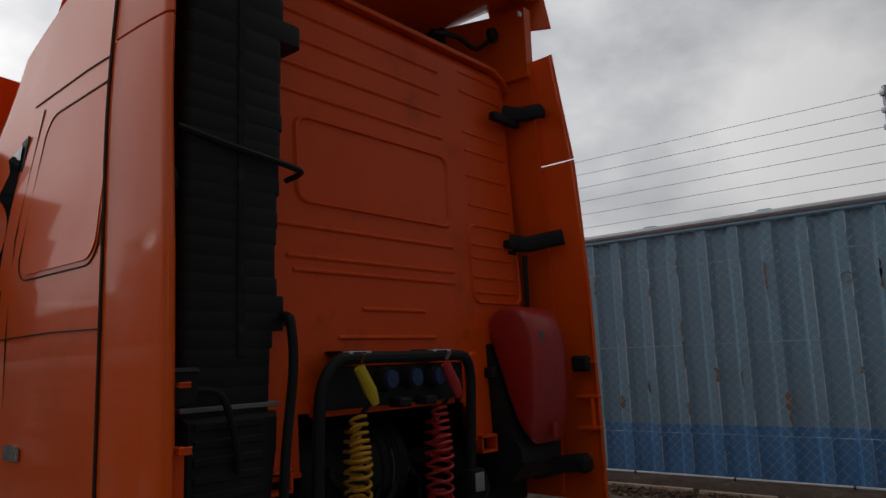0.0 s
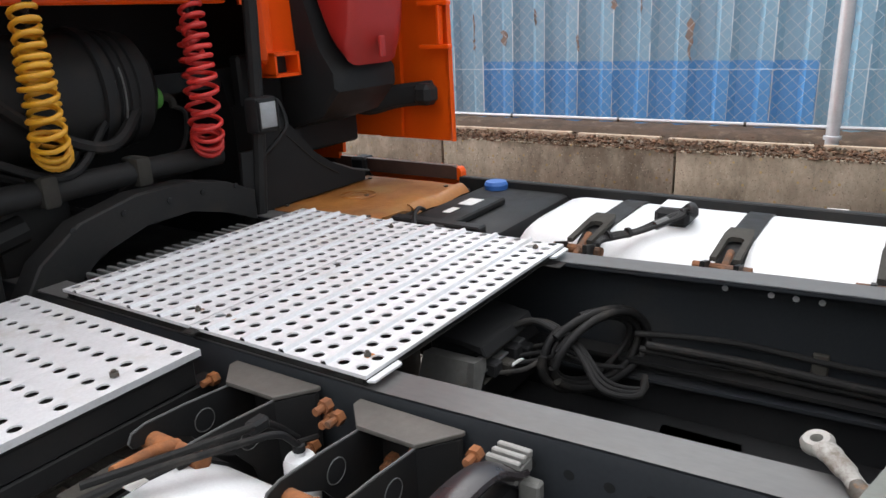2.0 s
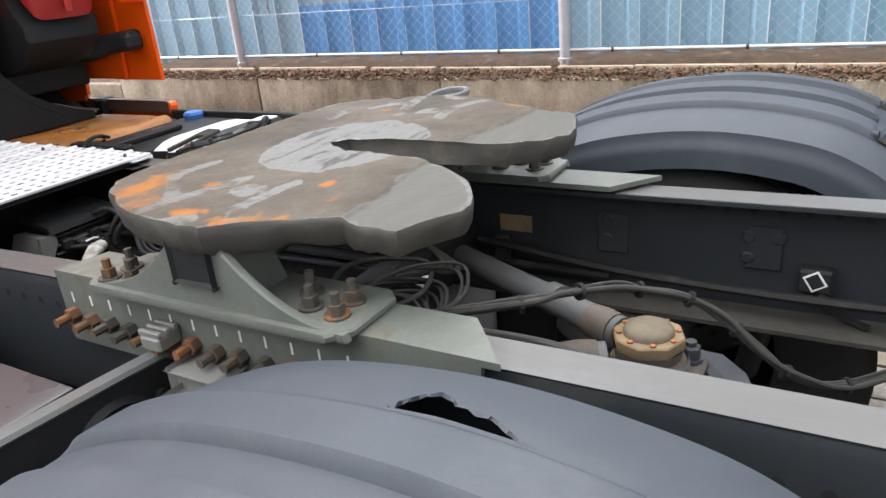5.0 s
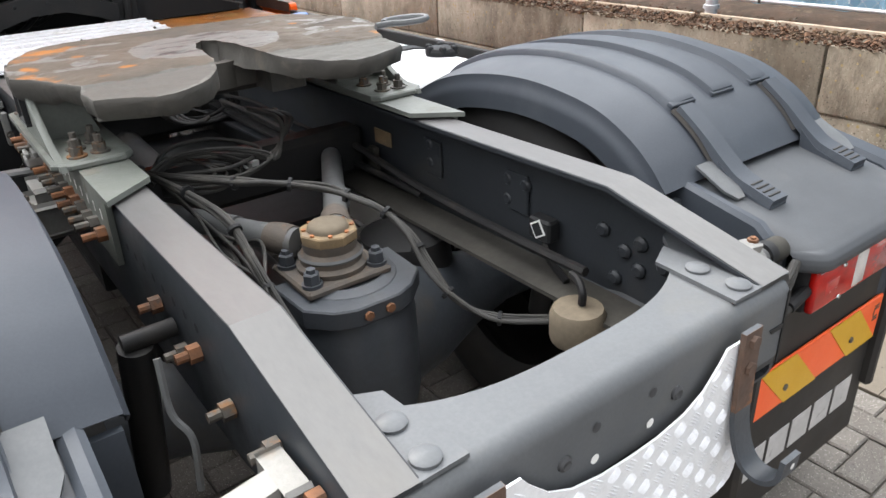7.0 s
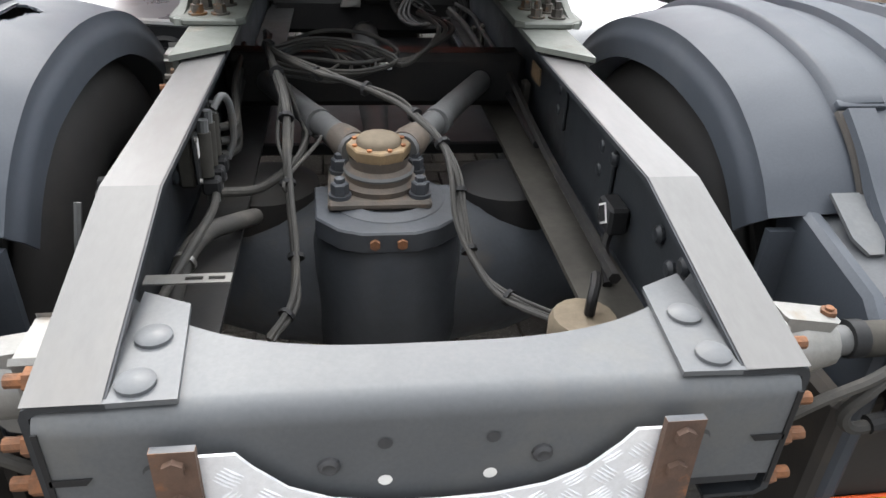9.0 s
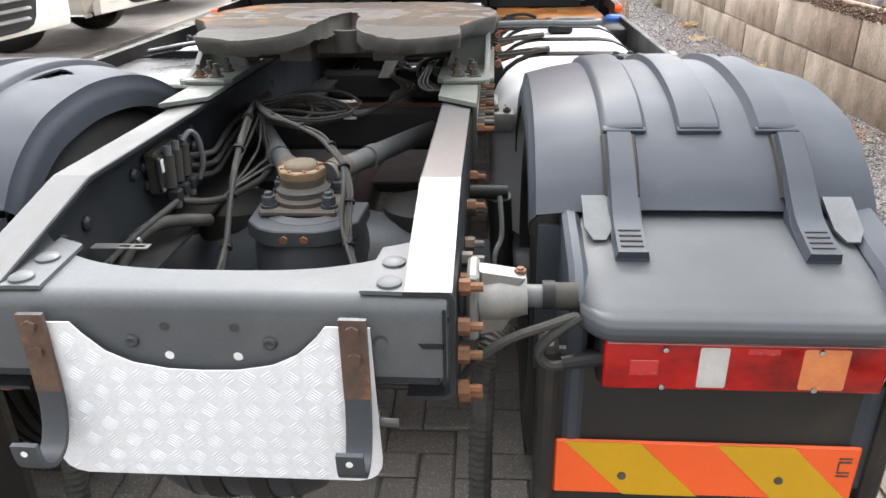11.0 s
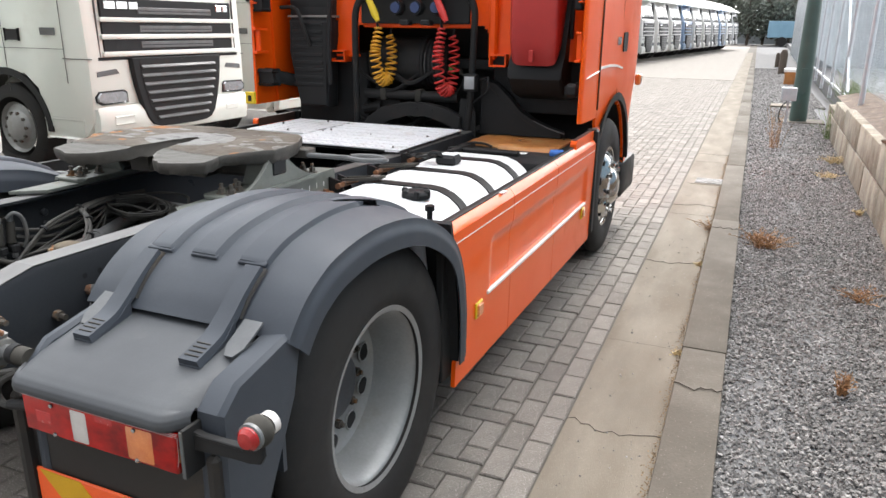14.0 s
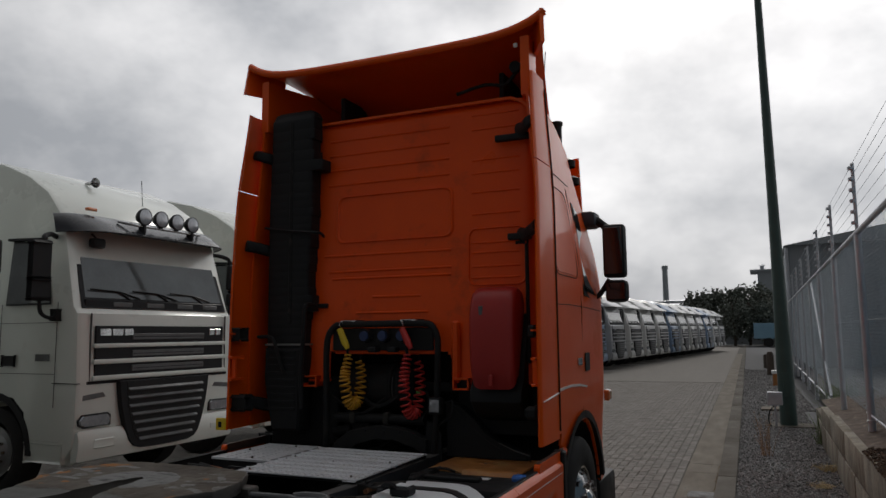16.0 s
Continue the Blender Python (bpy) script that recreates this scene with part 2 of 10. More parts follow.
FLAP_INK = material("worn_white_ink", (0.50, 0.49, 0.48), (0.43, 0.42, 0.41), rough=0.6, scale=9, bump=0.02, dirt=(0.25, 0.24, 0.23), dirt_amt=0.08, dirt_scale=14)
TANK_BLACK = material("black_tank_paint", (0.016, 0.017, 0.021), (0.022, 0.023, 0.028), rough=0.32, spec=0.4, scale=3, fine=120, bump=0.04,
                      dirt=(0.035, 0.034, 0.034), dirt_amt=0.12, dirt_scale=5, sharp=0.4)
WHITE_TAG = material("white_label", (0.82, 0.82, 0.80), rough=0.45, bump=0.0)
YELLOW_TAG = material("yellow_plastic", (0.80, 0.58, 0.02), rough=0.4, bump=0.02)
BLUE = material("blue_plastic_cap", (0.04, 0.16, 0.52), rough=0.4, bump=0.03)
GREEN_CAP = material("green_plastic", (0.12, 0.42, 0.08), rough=0.45, bump=0.03)
LENS_RED2 = material("bright_red_lens", (0.36, 0.014, 0.012), (0.28, 0.010, 0.01), rough=0.14, coat=0.2, scale=30, fine=260, bump=0.12)
# deep and bright red blobs imitate a soft glow inside the cover
LAMP_RED = material("red_cover_with_glow", (0.13, 0.0025, 0.003), (0.47, 0.008, 0.005), rough=0.16, coat=0.15, spec=0.3, scale=11, fine=300, bump=0.03, stretch=(1, 1, 1.4))
LENS_GLOW = material("red_glow_patch", (0.55, 0.010, 0.010), (0.42, 0.008, 0.008), rough=0.2, coat=0.8, scale=40, fine=260, bump=0.06)
# pale pink for the highlight lines on the tail lamp's fold
LAMP_CLEAR = material("cover_fold_highlight", (0.42, 0.22, 0.21), (0.34, 0.16, 0.15), rough=0.12, coat=1.0, scale=20, bump=0.0)
LENS_WHITE = material("clear_lens", (0.60, 0.57, 0.55), (0.5, 0.48, 0.46), rough=0.2, coat=0.8, scale=30, fine=260, bump=0.12)
LENS_AMBER = material("amber_lens", (0.72, 0.24, 0.07), (0.62, 0.18, 0.05), rough=0.16, coat=0.8, scale=30, fine=260, bump=0.12)
CHEV_R = material("orange_red_reflective", (0.90, 0.13, 0.02), (0.84, 0.11, 0.02), rough=0.4, scale=4, fine=400, bump=0.03)
CHEV_Y = material("yellow_reflective", (0.62, 0.345, 0.003), (0.57, 0.315, 0.003), rough=0.4, scale=4, fine=400, bump=0.03)
FLAP = material("mudflap_rubber", (0.022, 0.021, 0.0205), (0.034, 0.031, 0.028), rough=0.6, spec=0.25, scale=3, fine=150, bump=0.06,
                dirt=(0.09, 0.07, 0.05), dirt_amt=0.22, dirt_scale=2.5, sharp=0.4)
GLASS = material("window_glass", (0.012, 0.016, 0.018), rough=0.04, spec=0.9, bump=0.0, rvar=0.01)
SCREEN_G = material("tinted_screen_glass", (0.12, 0.13, 0.13), (0.075, 0.082, 0.08), rough=0.04, metal=0.30, spec=0.8, scale=1.2, bump=0.0, rvar=0.02)
SMOKED = material("smoked_visor", (0.028, 0.03, 0.034), (0.02, 0.022, 0.025), rough=0.25, spec=0.4, coat=0.25, bump=0.0)
LAMP_G = material("lamp_glass", (0.42, 0.43, 0.45), (0.30, 0.31, 0.33), rough=0.1, metal=0.6, scale=30, fine=200, bump=0.25, coat=1.0)
CREAM = material("cream_cab_paint", (0.66, 0.69, 0.635), (0.62, 0.65, 0.60), rough=0.3, coat=0.5, scale=1.2, fine=300, bump=0.01,
                 dirt=(0.45, 0.43, 0.38), dirt_amt=0.08, dirt_scale=1.5, sharp=0.4, rvar=0.05)
# pale colour for highlight lines laid on the orange panels
STRIPE = material("pale_highlight_line", (0.80, 0.74, 0.70), rough=0.4, bump=0.02)

PAVER = material("concrete_paver", (0.178, 0.163, 0.146), (0.142, 0.13, 0.117), spec=0.2, rough=0.85, scale=4, fine=90, bump=0.9, piece=0.15, specks=((170, 0.30, (0.40, 0.38, 0.35)), (95, 0.15, (0.44, 0.42, 0.39)), (150, 0.32, (0.07, 0.065, 0.06))),
                 dirt=(0.13, 0.12, 0.11), dirt_amt=0.22, dirt_scale=3, sharp=0.4)
JOINT = material("joint_sand", (0.10, 0.092, 0.082), (0.075, 0.07, 0.06), spec=0.2, rough=0.95, scale=8, fine=80, bump=0.4)
GUTTER = material("gutter_concrete", (0.164, 0.143, 0.116), (0.128, 0.110, 0.088), spec=0.2, rough=0.88, specks=((60, 0.10, (0.10, 0.09, 0.075)), (14, 0.045, (0.03, 0.026, 0.022)), (160, 0.16, (0.25, 0.23, 0.20))), scale=2.0, fine=90, bump=0.4, piece=0.03, stretch=(2.2, 0.6, 1),
                  dirt=(0.112, 0.098, 0.080), dirt_amt=0.28, dirt_scale=2.2, sharp=0.3)
KERB = material("kerb_concrete", (0.098, 0.086, 0.071), (0.075, 0.066, 0.055), spec=0.2, rough=0.92, specks=((55, 0.20, (0.06, 0.053, 0.044)), (80, 0.16, (0.23, 0.21, 0.18)), (150, 0.2, (0.07, 0.062, 0.052))), scale=3, fine=70, bump=0.5, piece=0.05,
                dirt=(0.075, 0.066, 0.054), dirt_amt=0.28, dirt_scale=4, sharp=0.3)
GRAVEL = material("grey_gravel", (0.262, 0.254, 0.247), (0.155, 0.150, 0.146), spec=0.2, rough=0.85, scale=20, fine=120, bump=0.3, piece=0.5)
GRAVEL_BED = material("gravel_bed", (0.145, 0.145, 0.148), (0.10, 0.10, 0.103), spec=0.2, rough=0.95, scale=30, fine=90, bump=0.8)
WALLC = material("weathered_concrete_block", (0.265, 0.23, 0.178), (0.168, 0.142, 0.106), rough=0.92, scale=5.0, fine=40, bump=1.0, piece=0.10,
                 dirt=(0.082, 0.066, 0.045), dirt_amt=0.40, dirt_scale=4.2, sharp=0.24, stretch=(1, 1, 0.55), specks=((31, 0.22, (0.07, 0.057, 0.04)), (90, 0.26, (0.06, 0.05, 0.035)), (60, 0.17, (0.50, 0.46, 0.38)), (17, 0.20, (0.225, 0.165, 0.07))))
EDGING = material("pale_edging", (0.44, 0.37, 0.29), (0.34, 0.27, 0.20), rough=0.9, scale=9, fine=70, bump=0.3, dirt=(0.12, 0.075, 0.045), dirt_amt=0.24, dirt_scale=7, sharp=0.2)
MOSS = material("dead_brown_moss", (0.105, 0.052, 0.026), (0.06, 0.034, 0.02), rough=0.95, scale=18, fine=90, bump=0.5, piece=0.5, dirt=(0.075, 0.066, 0.03), dirt_amt=0.25, dirt_scale=6, sharp=0.3)
SOIL = material("mossy_soil", (0.088, 0.050, 0.029), (0.052, 0.034, 0.022), rough=0.95, scale=9, fine=60, bump=0.9,
                dirt=(0.20, 0.15, 0.10), dirt_amt=0.16, dirt_scale=8, sharp=0.2)
GALV = material("galvanised_tube", (0.50, 0.52, 0.55), (0.42, 0.44, 0.47), rough=0.45, metal=0.5, scale=6, fine=90, bump=0.06)
WIRE = material("galvanised_wire", (0.48, 0.54, 0.58), rough=0.5, metal=0.4, bump=0.0)
BLUEBOX = material("faded_blue_steel", (0.215, 0.375, 0.49), (0.175, 0.32, 0.43), rough=0.6, scale=1.3, fine=80, bump=0.06,
                   dirt=(0.33, 0.40, 0.45), dirt_amt=0.16, dirt_scale=1.6, sharp=0.4, stretch=(1, 1, 0.25))
BLUEPAT = material("fresh_blue_paint", (0.085, 0.275, 0.56), (0.065, 0.235, 0.51), rough=0.5, scale=2.5, fine=80, bump=0.05)
SCRATCH = material("rusted_scratch", (0.24, 0.17, 0.13), (0.17, 0.15, 0.14), rough=0.85, scale=12, fine=90, bump=0.2)
EDGE_W = material("scuffed_pale_edge", (0.62, 0.68, 0.72), (0.50, 0.57, 0.62), rough=0.6, scale=9, fine=60, bump=0.05)
SHED = material("grey_cladding", (0.30, 0.33, 0.35), (0.26, 0.285, 0.30), rough=0.5, scale=0.6, fine=30, bump=0.05)
POLE = material("dark_green_paint", (0.042, 0.078, 0.068), (0.032, 0.062, 0.055), rough=0.45, scale=3, fine=80, bump=0.05)
LEAF = material("foliage", (0.12, 0.135, 0.11), (0.10, 0.115, 0.095), rough=0.7, scale=2, fine=30, bump=0.0, piece=0.4)
BARK = material("bark", (0.09, 0.07, 0.055), rough=0.9, scale=8, bump=0.4)
DRY = material("dry_weed", (0.34, 0.17, 0.075), (0.26, 0.16, 0.08), rough=0.9, scale=20, bump=0.0, piece=0.3)
STRAW = material("dry_straw", (0.50, 0.40, 0.22), (0.42, 0.33, 0.18), rough=0.9, scale=20, bump=0.0, piece=0.3)
GREENW = material("green_weed", (0.14, 0.20, 0.06), (0.10, 0.15, 0.05), rough=0.8, scale=20, bump=0.0, piece=0.3)


# ---- building helpers ----
class Geo:
    def __init__(self):
        self.v, self.f = [], []

    def add(self, vs, fs):
        k = len(self.v)
        self.v.extend([tuple(p) for p in vs])
        self.f.extend([tuple(i + k for i in f) for f in fs])
        return self

    def box(self, x0, x1, y0, y1, z0, z1, bevel=0.0, seg=1, m=None):
        bm = bmesh.new()
        bmesh.ops.create_cube(bm, size=1)
        for p in bm.verts:
            p.co = Vector(((x0 + x1) / 2 + p.co.x * (x1 - x0), (y0 + y1) / 2 + p.co.y * (y1 - y0), (z0 + z1) / 2 + p.co.z * (z1 - z0)))
        if bevel:
            bmesh.ops.bevel(bm, geom=bm.edges[:], offset=bevel, segments=seg, affect="EDGES", profile=0.5)
        bm.verts.index_update()
        vs = [(m @ p.co if m else p.co) for p in bm.verts]
        self.add(vs, [[p.index for p in f.verts] for f in bm.faces])
        bm.free()
        return self

    def prism(self, pts, axis, a, b, bevel=0.0):
        """A polygon drawn in the two other axes (in x, y, z order), pushed from a to b along axis."""
        def put(p, d):
            return {"x": (d, p[0], p[1]), "y": (p[0], d, p[1]), "z": (p[0], p[1], d)}[axis]
        n = len(pts)
        if bevel:
            cx, cy = sum(p[0] for p in pts) / n, sum(p[1] for p in pts) / n
            s = [(p[0] + (cx - p[0]) * min(0.4, bevel / max(1e-6, math.hypot(p[0] - cx, p[1] - cy))),
                  p[1] + (cy - p[1]) * min(0.4, bevel / max(1e-6, math.hypot(p[0] - cx, p[1] - cy)))) for p in pts]
            e = bevel if b > a else -bevel
            rings = [(s, a), (pts, a + e), (pts, b - e), (s, b)]
        else:
            rings = [(pts, a), (pts, b)]
        vs = [put(p, d) for ps, d in rings for p in ps]
        fs = [[r * n + i, r * n + (i + 1) % n, (r + 1) * n + (i + 1) % n, (r + 1) * n + i] for r in range(len(rings) - 1) for i in range(n)]
        fs += [list(range(n))[::-1], [(len(rings) - 1) * n + i for i in range(n)]]
        return self.add(vs, fs)

    def tube(self, path, r, n=8, caps=True, flat=1.0):
        path = [Vector(p) for p in path]
        rs = r if isinstance(r, (list, tuple)) else [r] * len(path)
        up = Vector((0, 0, 1))
        vs, fs = [], []
        t0 = (path[1] - path[0]).normalized()
        side = t0.cross(up)
        side = side.normalized() if side.length > 1e-3 else Vector((1, 0, 0))
        for i, p in enumerate(path):
            t = (path[min(i + 1, len(path) - 1)] - path[max(i - 1, 0)]).normalized()
            side = (side - t * side.dot(t))
            side = side.normalized() if side.length > 1e-6 else t.orthogonal().normalized()
            w = t.cross(side)
            for k in range(n):
                a = 2 * math.pi * k / n
                vs.append(p + side * math.cos(a) * rs[i] + w * math.sin(a) * rs[i] * flat)
        for i in range(len(path) - 1):
            for k in range(n):
                fs.append([i * n + k, i * n + (k + 1) % n, (i + 1) * n + (k + 1) % n, (i + 1) * n + k])
        if caps:
            fs += [list(range(n))[::-1], [(len(path) - 1) * n + k for k in range(n)]]
        return self.add(vs, fs)

    def lathe(self, prof, c, axis="z", n=24, a0=0.0, a1=2 * math.pi):
        """prof: rows of (radius, height along the axis), turned round c."""
        c = Vector(c)
        full = abs(a1 - a0 - 2 * math.pi) < 1e-6
        m = n if full else n + 1
        vs, fs = [], []
        for r, h in prof:
            for k in range(m):
                a = a0 + (a1 - a0) * k / n
                u, w = r * math.cos(a), r * math.sin(a)
                d = {"z": (u, w, h), "x": (h, u, w), "y": (w, h, u)}[axis]
                vs.append(c + Vector(d))
        for i in range(len(prof) - 1):
            for k in range(n if full else m - 1):
                k2 = (k + 1) % m
                fs.append([i * m + k, i * m + k2, (i + 1) * m + k2, (i + 1) * m + k])
        return self.add(vs, fs)

    def sheet(self, fn, nu, nv, keep=None, thick=0.0):
        """A grid of points fn(u, v), u and v from 0 to 1; keep(u, v) says which cells stay; thick: a second skin under it."""
        def grid(off):
            return [fn(i / nu, j / nv) if not off else fn(i / nu, j / nv) - off * nor(i / nu, j / nv) for i in range(nu + 1) for j in range(nv + 1)]

        def nor(u, v):
            e = 0.003
            a = fn(min(u + e, 1), v) - fn(max(u - e, 0), v)
            b = fn(u, min(v + e, 1)) - fn(u, max(v - e, 0))
            q = a.cross(b)
            return q.normalized() if q.length > 1e-9 else Vector((0, 0, 1))
        w = nv + 1
        cells = [(i, j) for i in range(nu) for j in range(nv) if keep is None or keep((i + 0.5) / nu, (j + 0.5) / nv)]
        fs = [[i * w + j, (i + 1) * w + j, (i + 1) * w + j + 1, i * w + j + 1] for i, j in cells]
        vs = grid(0)
        if thick:
            k = len(vs)
            vs += grid(thick)
            have = set(cells)
            low = [[k + q for q in f[::-1]] for f in fs]
            rim = []
            for i, j in cells:
                for (di, dj), (p, q) in (((-1, 0), ((i, j), (i, j + 1))), ((1, 0), ((i + 1, j + 1), (i + 1, j))), ((0, -1), ((i + 1, j), (i, j))), ((0, 1), ((i, j + 1), (i + 1, j + 1)))):
                    if (i + di, j + dj) not in have:
                        a, b = p[0] * w + p[1], q[0] * w + q[1]
                        rim.append([b, a, k + a, k + b])
            fs = fs + low + rim
        return self.add(vs, fs)

    def moved(self, m):
        self.v = [tuple(m @ Vector(p)) for p in self.v]
        return self

    def mesh(self, name, mat, smooth=32):
        me = bpy.data.meshes.new(name)
        me.from_pydata(self.v, [], self.f)
        me.materials.append(mat)
        if len(self.f) < 30000:
            bm = bmesh.new()
            bm.from_mesh(me)
            bmesh.ops.recalc_face_normals(bm, faces=bm.faces[:])
            bm.to_mesh(me)
            bm.free()
        if smooth:
            me.polygons.foreach_set("use_smooth", [True] * len(me.polygons))
            me.set_sharp_from_angle(angle=radians(smooth))
        me.update()
        return me


def part(name, geo, mat, parent, label="", smooth=32):
    ob = new(name, geo.mesh(name, mat, smooth))
    if parent:
        ob.parent = parent
    if label:
        ob["label"] = label
    return ob


def thing(name, label, category, group="", kind="", at=(0, 0, 0)):
    ob = new(name)
    ob.location = at
    ob.empty_display_size = 0.1
    return tagged(ob, label, category, group, kind)


def again(ob, parent, m):
    """One more part on the same mesh."""
    o = ob.copy()
    scene.collection.objects.link(o)
    o.parent = parent
    o.matrix_basis = m
    return o


def curve_pts(pts, k=6):
    """A soft line through the points."""
    p = [Vector(q) for q in pts]
    p = [2 * p[0] - p[1]] + p + [2 * p[-1] - p[-2]]
    out = []
    for i in range(1, len(p) - 2):
        for s in range(k):
            t = s / k
            a, b, c, d = p[i - 1], p[i], p[i + 1], p[i + 2]
            out.append(0.5 * ((2 * b) + (c - a) * t + (2 * a - 5 * b + 4 * c - d) * t * t + (3 * b - a - 3 * c + d) * t ** 3))
    out.append(p[-2])
    return out


def lerp_row(rows, t):
    """Rows of (key, values...), read at key t."""
    for a, b in zip(rows, rows[1:]):
        if t <= b[0]:
            s = max(0.0, (t - a[0]) / (b[0] - a[0]))
            return [x + (y - x) * s for x, y in zip(a[1:], b[1:])]
    return list(rows[-1][1:])


def hexbolt(g, c, axis, r=0.016, h=0.014, stud=0.02):
    g.lathe([(0, 0), (r, 0), (r, h), (0, h)], c, axis, 6)
    if stud:
        g.lathe([(r * 0.55, h), (r * 0.55, h + stud), (0, h + stud)], c, axis, 8)
    return g


# ---- the yard: ground, gutter, kerb, wall ----
def structure(name, geo, mat, smooth=32, label="", category=""):
    ob = part(name, geo, mat, None, label, smooth)
    return tagged(ob, category=category, kind="structure")


KERB_X0, KERB_X1, GUT_X0, WALL_X = 2.045, 2.262, 1.615, 3.275
LANE_TURN = Matrix.Rotation(radians(0.95), 4, "Z")  # kerb and paving run slightly askew to the truck


def jitter(seed):
    return random.Random(seed)


def far_paver_material():
    m = PAVER.copy()
    m.name = "paver_field"
    t = m.node_tree
    b = t.nodes["Principled BSDF"]
    br = t.nodes.new("ShaderNodeTexBrick")
    for k, v in (("Scale", 1.0), ("Brick Width", 0.212), ("Row Height", 0.107), ("Mortar Size", 0.006)):
        br.inputs[k].default_value = v
    br.inputs["Color1"].default_value = (0.215, 0.198, 0.178, 1)
    br.inputs["Color2"].default_value = (0.150, 0.138, 0.124, 1)
    br.inputs["Mortar"].default_value = (0.10, 0.092, 0.082, 1)
    co = t.nodes.new("ShaderNodeTexCoord")
    t.links.new(co.outputs["Object"], br.inputs["Vector"])
    mx = t.nodes.new("ShaderNodeMix")
    mx.data_type = "RGBA"
    mx.inputs[0].default_value = 0.55
    src = b.inputs["Base Color"].links[0].from_socket
    t.links.new(src, mx.inputs[6])
    t.links.new(br.outputs["Color"], mx.inputs[7])
    t.links.new(mx.outputs[2], b.inputs["Base Color"])
    return m


ground = structure("ground", Geo().sheet(lambda u, v: Vector((-900 + 1800 * u, -900 + 1800 * v, -0.035)), 6, 6), GRAVEL_BED, 0,
                   "wide grey yard ground", "ground")
PAVE_Y0, PAVE_Y1 = -3.2, 26.0
g = Geo()
for x0, x1, y0, y1 in ((-60, GUT_X0, PAVE_Y1, 95), (-60, -4.6, -30, PAVE_Y1), (-4.6, GUT_X0, -30, PAVE_Y0)):
    g.box(x0, x1, y0, y1, -0.03, 0.0)
structure("pavement", g, far_paver_material(), 0, "brown-grey concrete block paving of the yard", "paving")
structure("paving_bed", Geo().box(-4.6, GUT_X0, PAVE_Y0, PAVE_Y1, -0.032, -0.012), JOINT, 0, "dark sand joints under the pavers", "paving")

gutter = structure("gutter", Geo().box(GUT_X0, KERB_X0, -30, 90, -0.034, -0.012), JOINT, 0, "pale concrete drainage strip with cracked slabs", "gutter")
kerb = structure("kerb", Geo().box(KERB_X0 + 0.01, KERB_X1 - 0.01, -30, 90, -0.03, 0.085), KERB, 0, "worn concrete kerb between road and gravel", "kerb")
gravel_ground = structure("gravel_strip", Geo().sheet(
    lambda u, v: Vector((KERB_X1 + u * (WALL_X + 0.6 - KERB_X1), -14 + 70 * v, 0.055 + 0.018 * noise.noise(Vector((u * 5, v * 60, 0))))), 14, 400),
    GRAVEL_BED, 40, "strip of loose grey gravel along the kerb", "gravel")


def wall_top(y):
    return 0.77 if y < 5.6 else 0.72 if y < 9.35 else 0.66


wall = structure("wall_east", Geo().box(WALL_X + 0.02, WALL_X + 0.35, -14, 12.3, 0, 0.5), WALLC, 0, "weathered concrete block retaining wall with dark streaks", "wall")
bank = structure("soil_bank", Geo().sheet(
    lambda u, v: Vector((WALL_X + 0.10 + 1.6 * u, -14 + 26.2 * v,
                         wall_top(-14 + 26.2 * v) - 0.01 + 0.30 * min(u, 0.22) + 0.03 * u + 0.014 * noise.noise(Vector((u * 26, v * 400, 3))))), 34, 420),
    SOIL, 60, "brown mossy soil on top of the wall", "soil")
rng = jitter(31)
g = Geo()
y = -6.0
while y < 5.4:
    ln = rng.uniform(0.35, 1.15)
    dx = rng.uniform(-0.006, 0.006)
    g.box(WALL_X + 0.215 + dx, WALL_X + 0.242 + dx, y, min(5.5, y + ln), 0.74, 0.822 + rng.uniform(-0.006, 0.003), 0.004)
    y += ln + rng.choice((0.004, 0.004, 0.05, 0.16))
structure("bank_edge", g, EDGING, 30, "pale concrete strip lying in the moss", "edging")
yard_back = Geo().box(WALL_X + 0.5, 60, -40, 90, -0.02, 0.35)
structure("rear_yard", yard_back, GRAVEL_BED, 0, "raised ground behind the wall", "ground")


# ---- fence ----
FENCE_X = 3.55
fence = thing("fence", "galvanised chain-link fence with tube posts and wires above", "fence", kind="structure", at=(FENCE_X, 1.3, 0.82))


def fence_local(g):
    return g.moved(Matrix.Translation((-FENCE_X, -1.3, -0.82)))


first_post = None
for k in range(-3, 12):
    y = 1.308 + 2.985 * k
    z0 = 0.845 if y < 7.6 else 0.4
    g = Geo().tube([(FENCE_X, y, z0 - 0.1), (FENCE_X, y, 2.92)], 0.038, 14)
    g.lathe([(0.05, z0), (0.05, z0 + 0.02), (0.036, z0 + 0.025)], (FENCE_X, y, 0), "z", 14)
    p = part("post", fence_local(g), GALV, fence)
    g = Geo().tube([(FENCE_X, y, 2.92), (FENCE_X, y, 3.72)], 0.02, 8)
    for q in range(6):
        g.lathe([(0, 0), (0.03, 0), (0.036, 0.02), (0.03, 0.04), (0, 0.04)], (FENCE_X - 0.02, y, 3.02 + 0.125 * q), "z", 8)
    part("extension", fence_local(g), GALV, fence)
part("top_rail", fence_local(Geo().tube([(FENCE_X, -7.7, 2.93), (FENCE_X, 34, 2.93)], 0.03, 10)), GALV, fence)
part("bottom_rail", fence_local(Geo().tube([(FENCE_X, -7.7, 0.915), (FENCE_X, 7.6, 0.915)], 0.0125, 10)), GALV, fence)
part("bottom_rail", fence_local(Geo().tube([(FENCE_X, 7.6, 0.62), (FENCE_X, 34, 0.62)], 0.018, 8)), GALV, fence)
g = Geo()
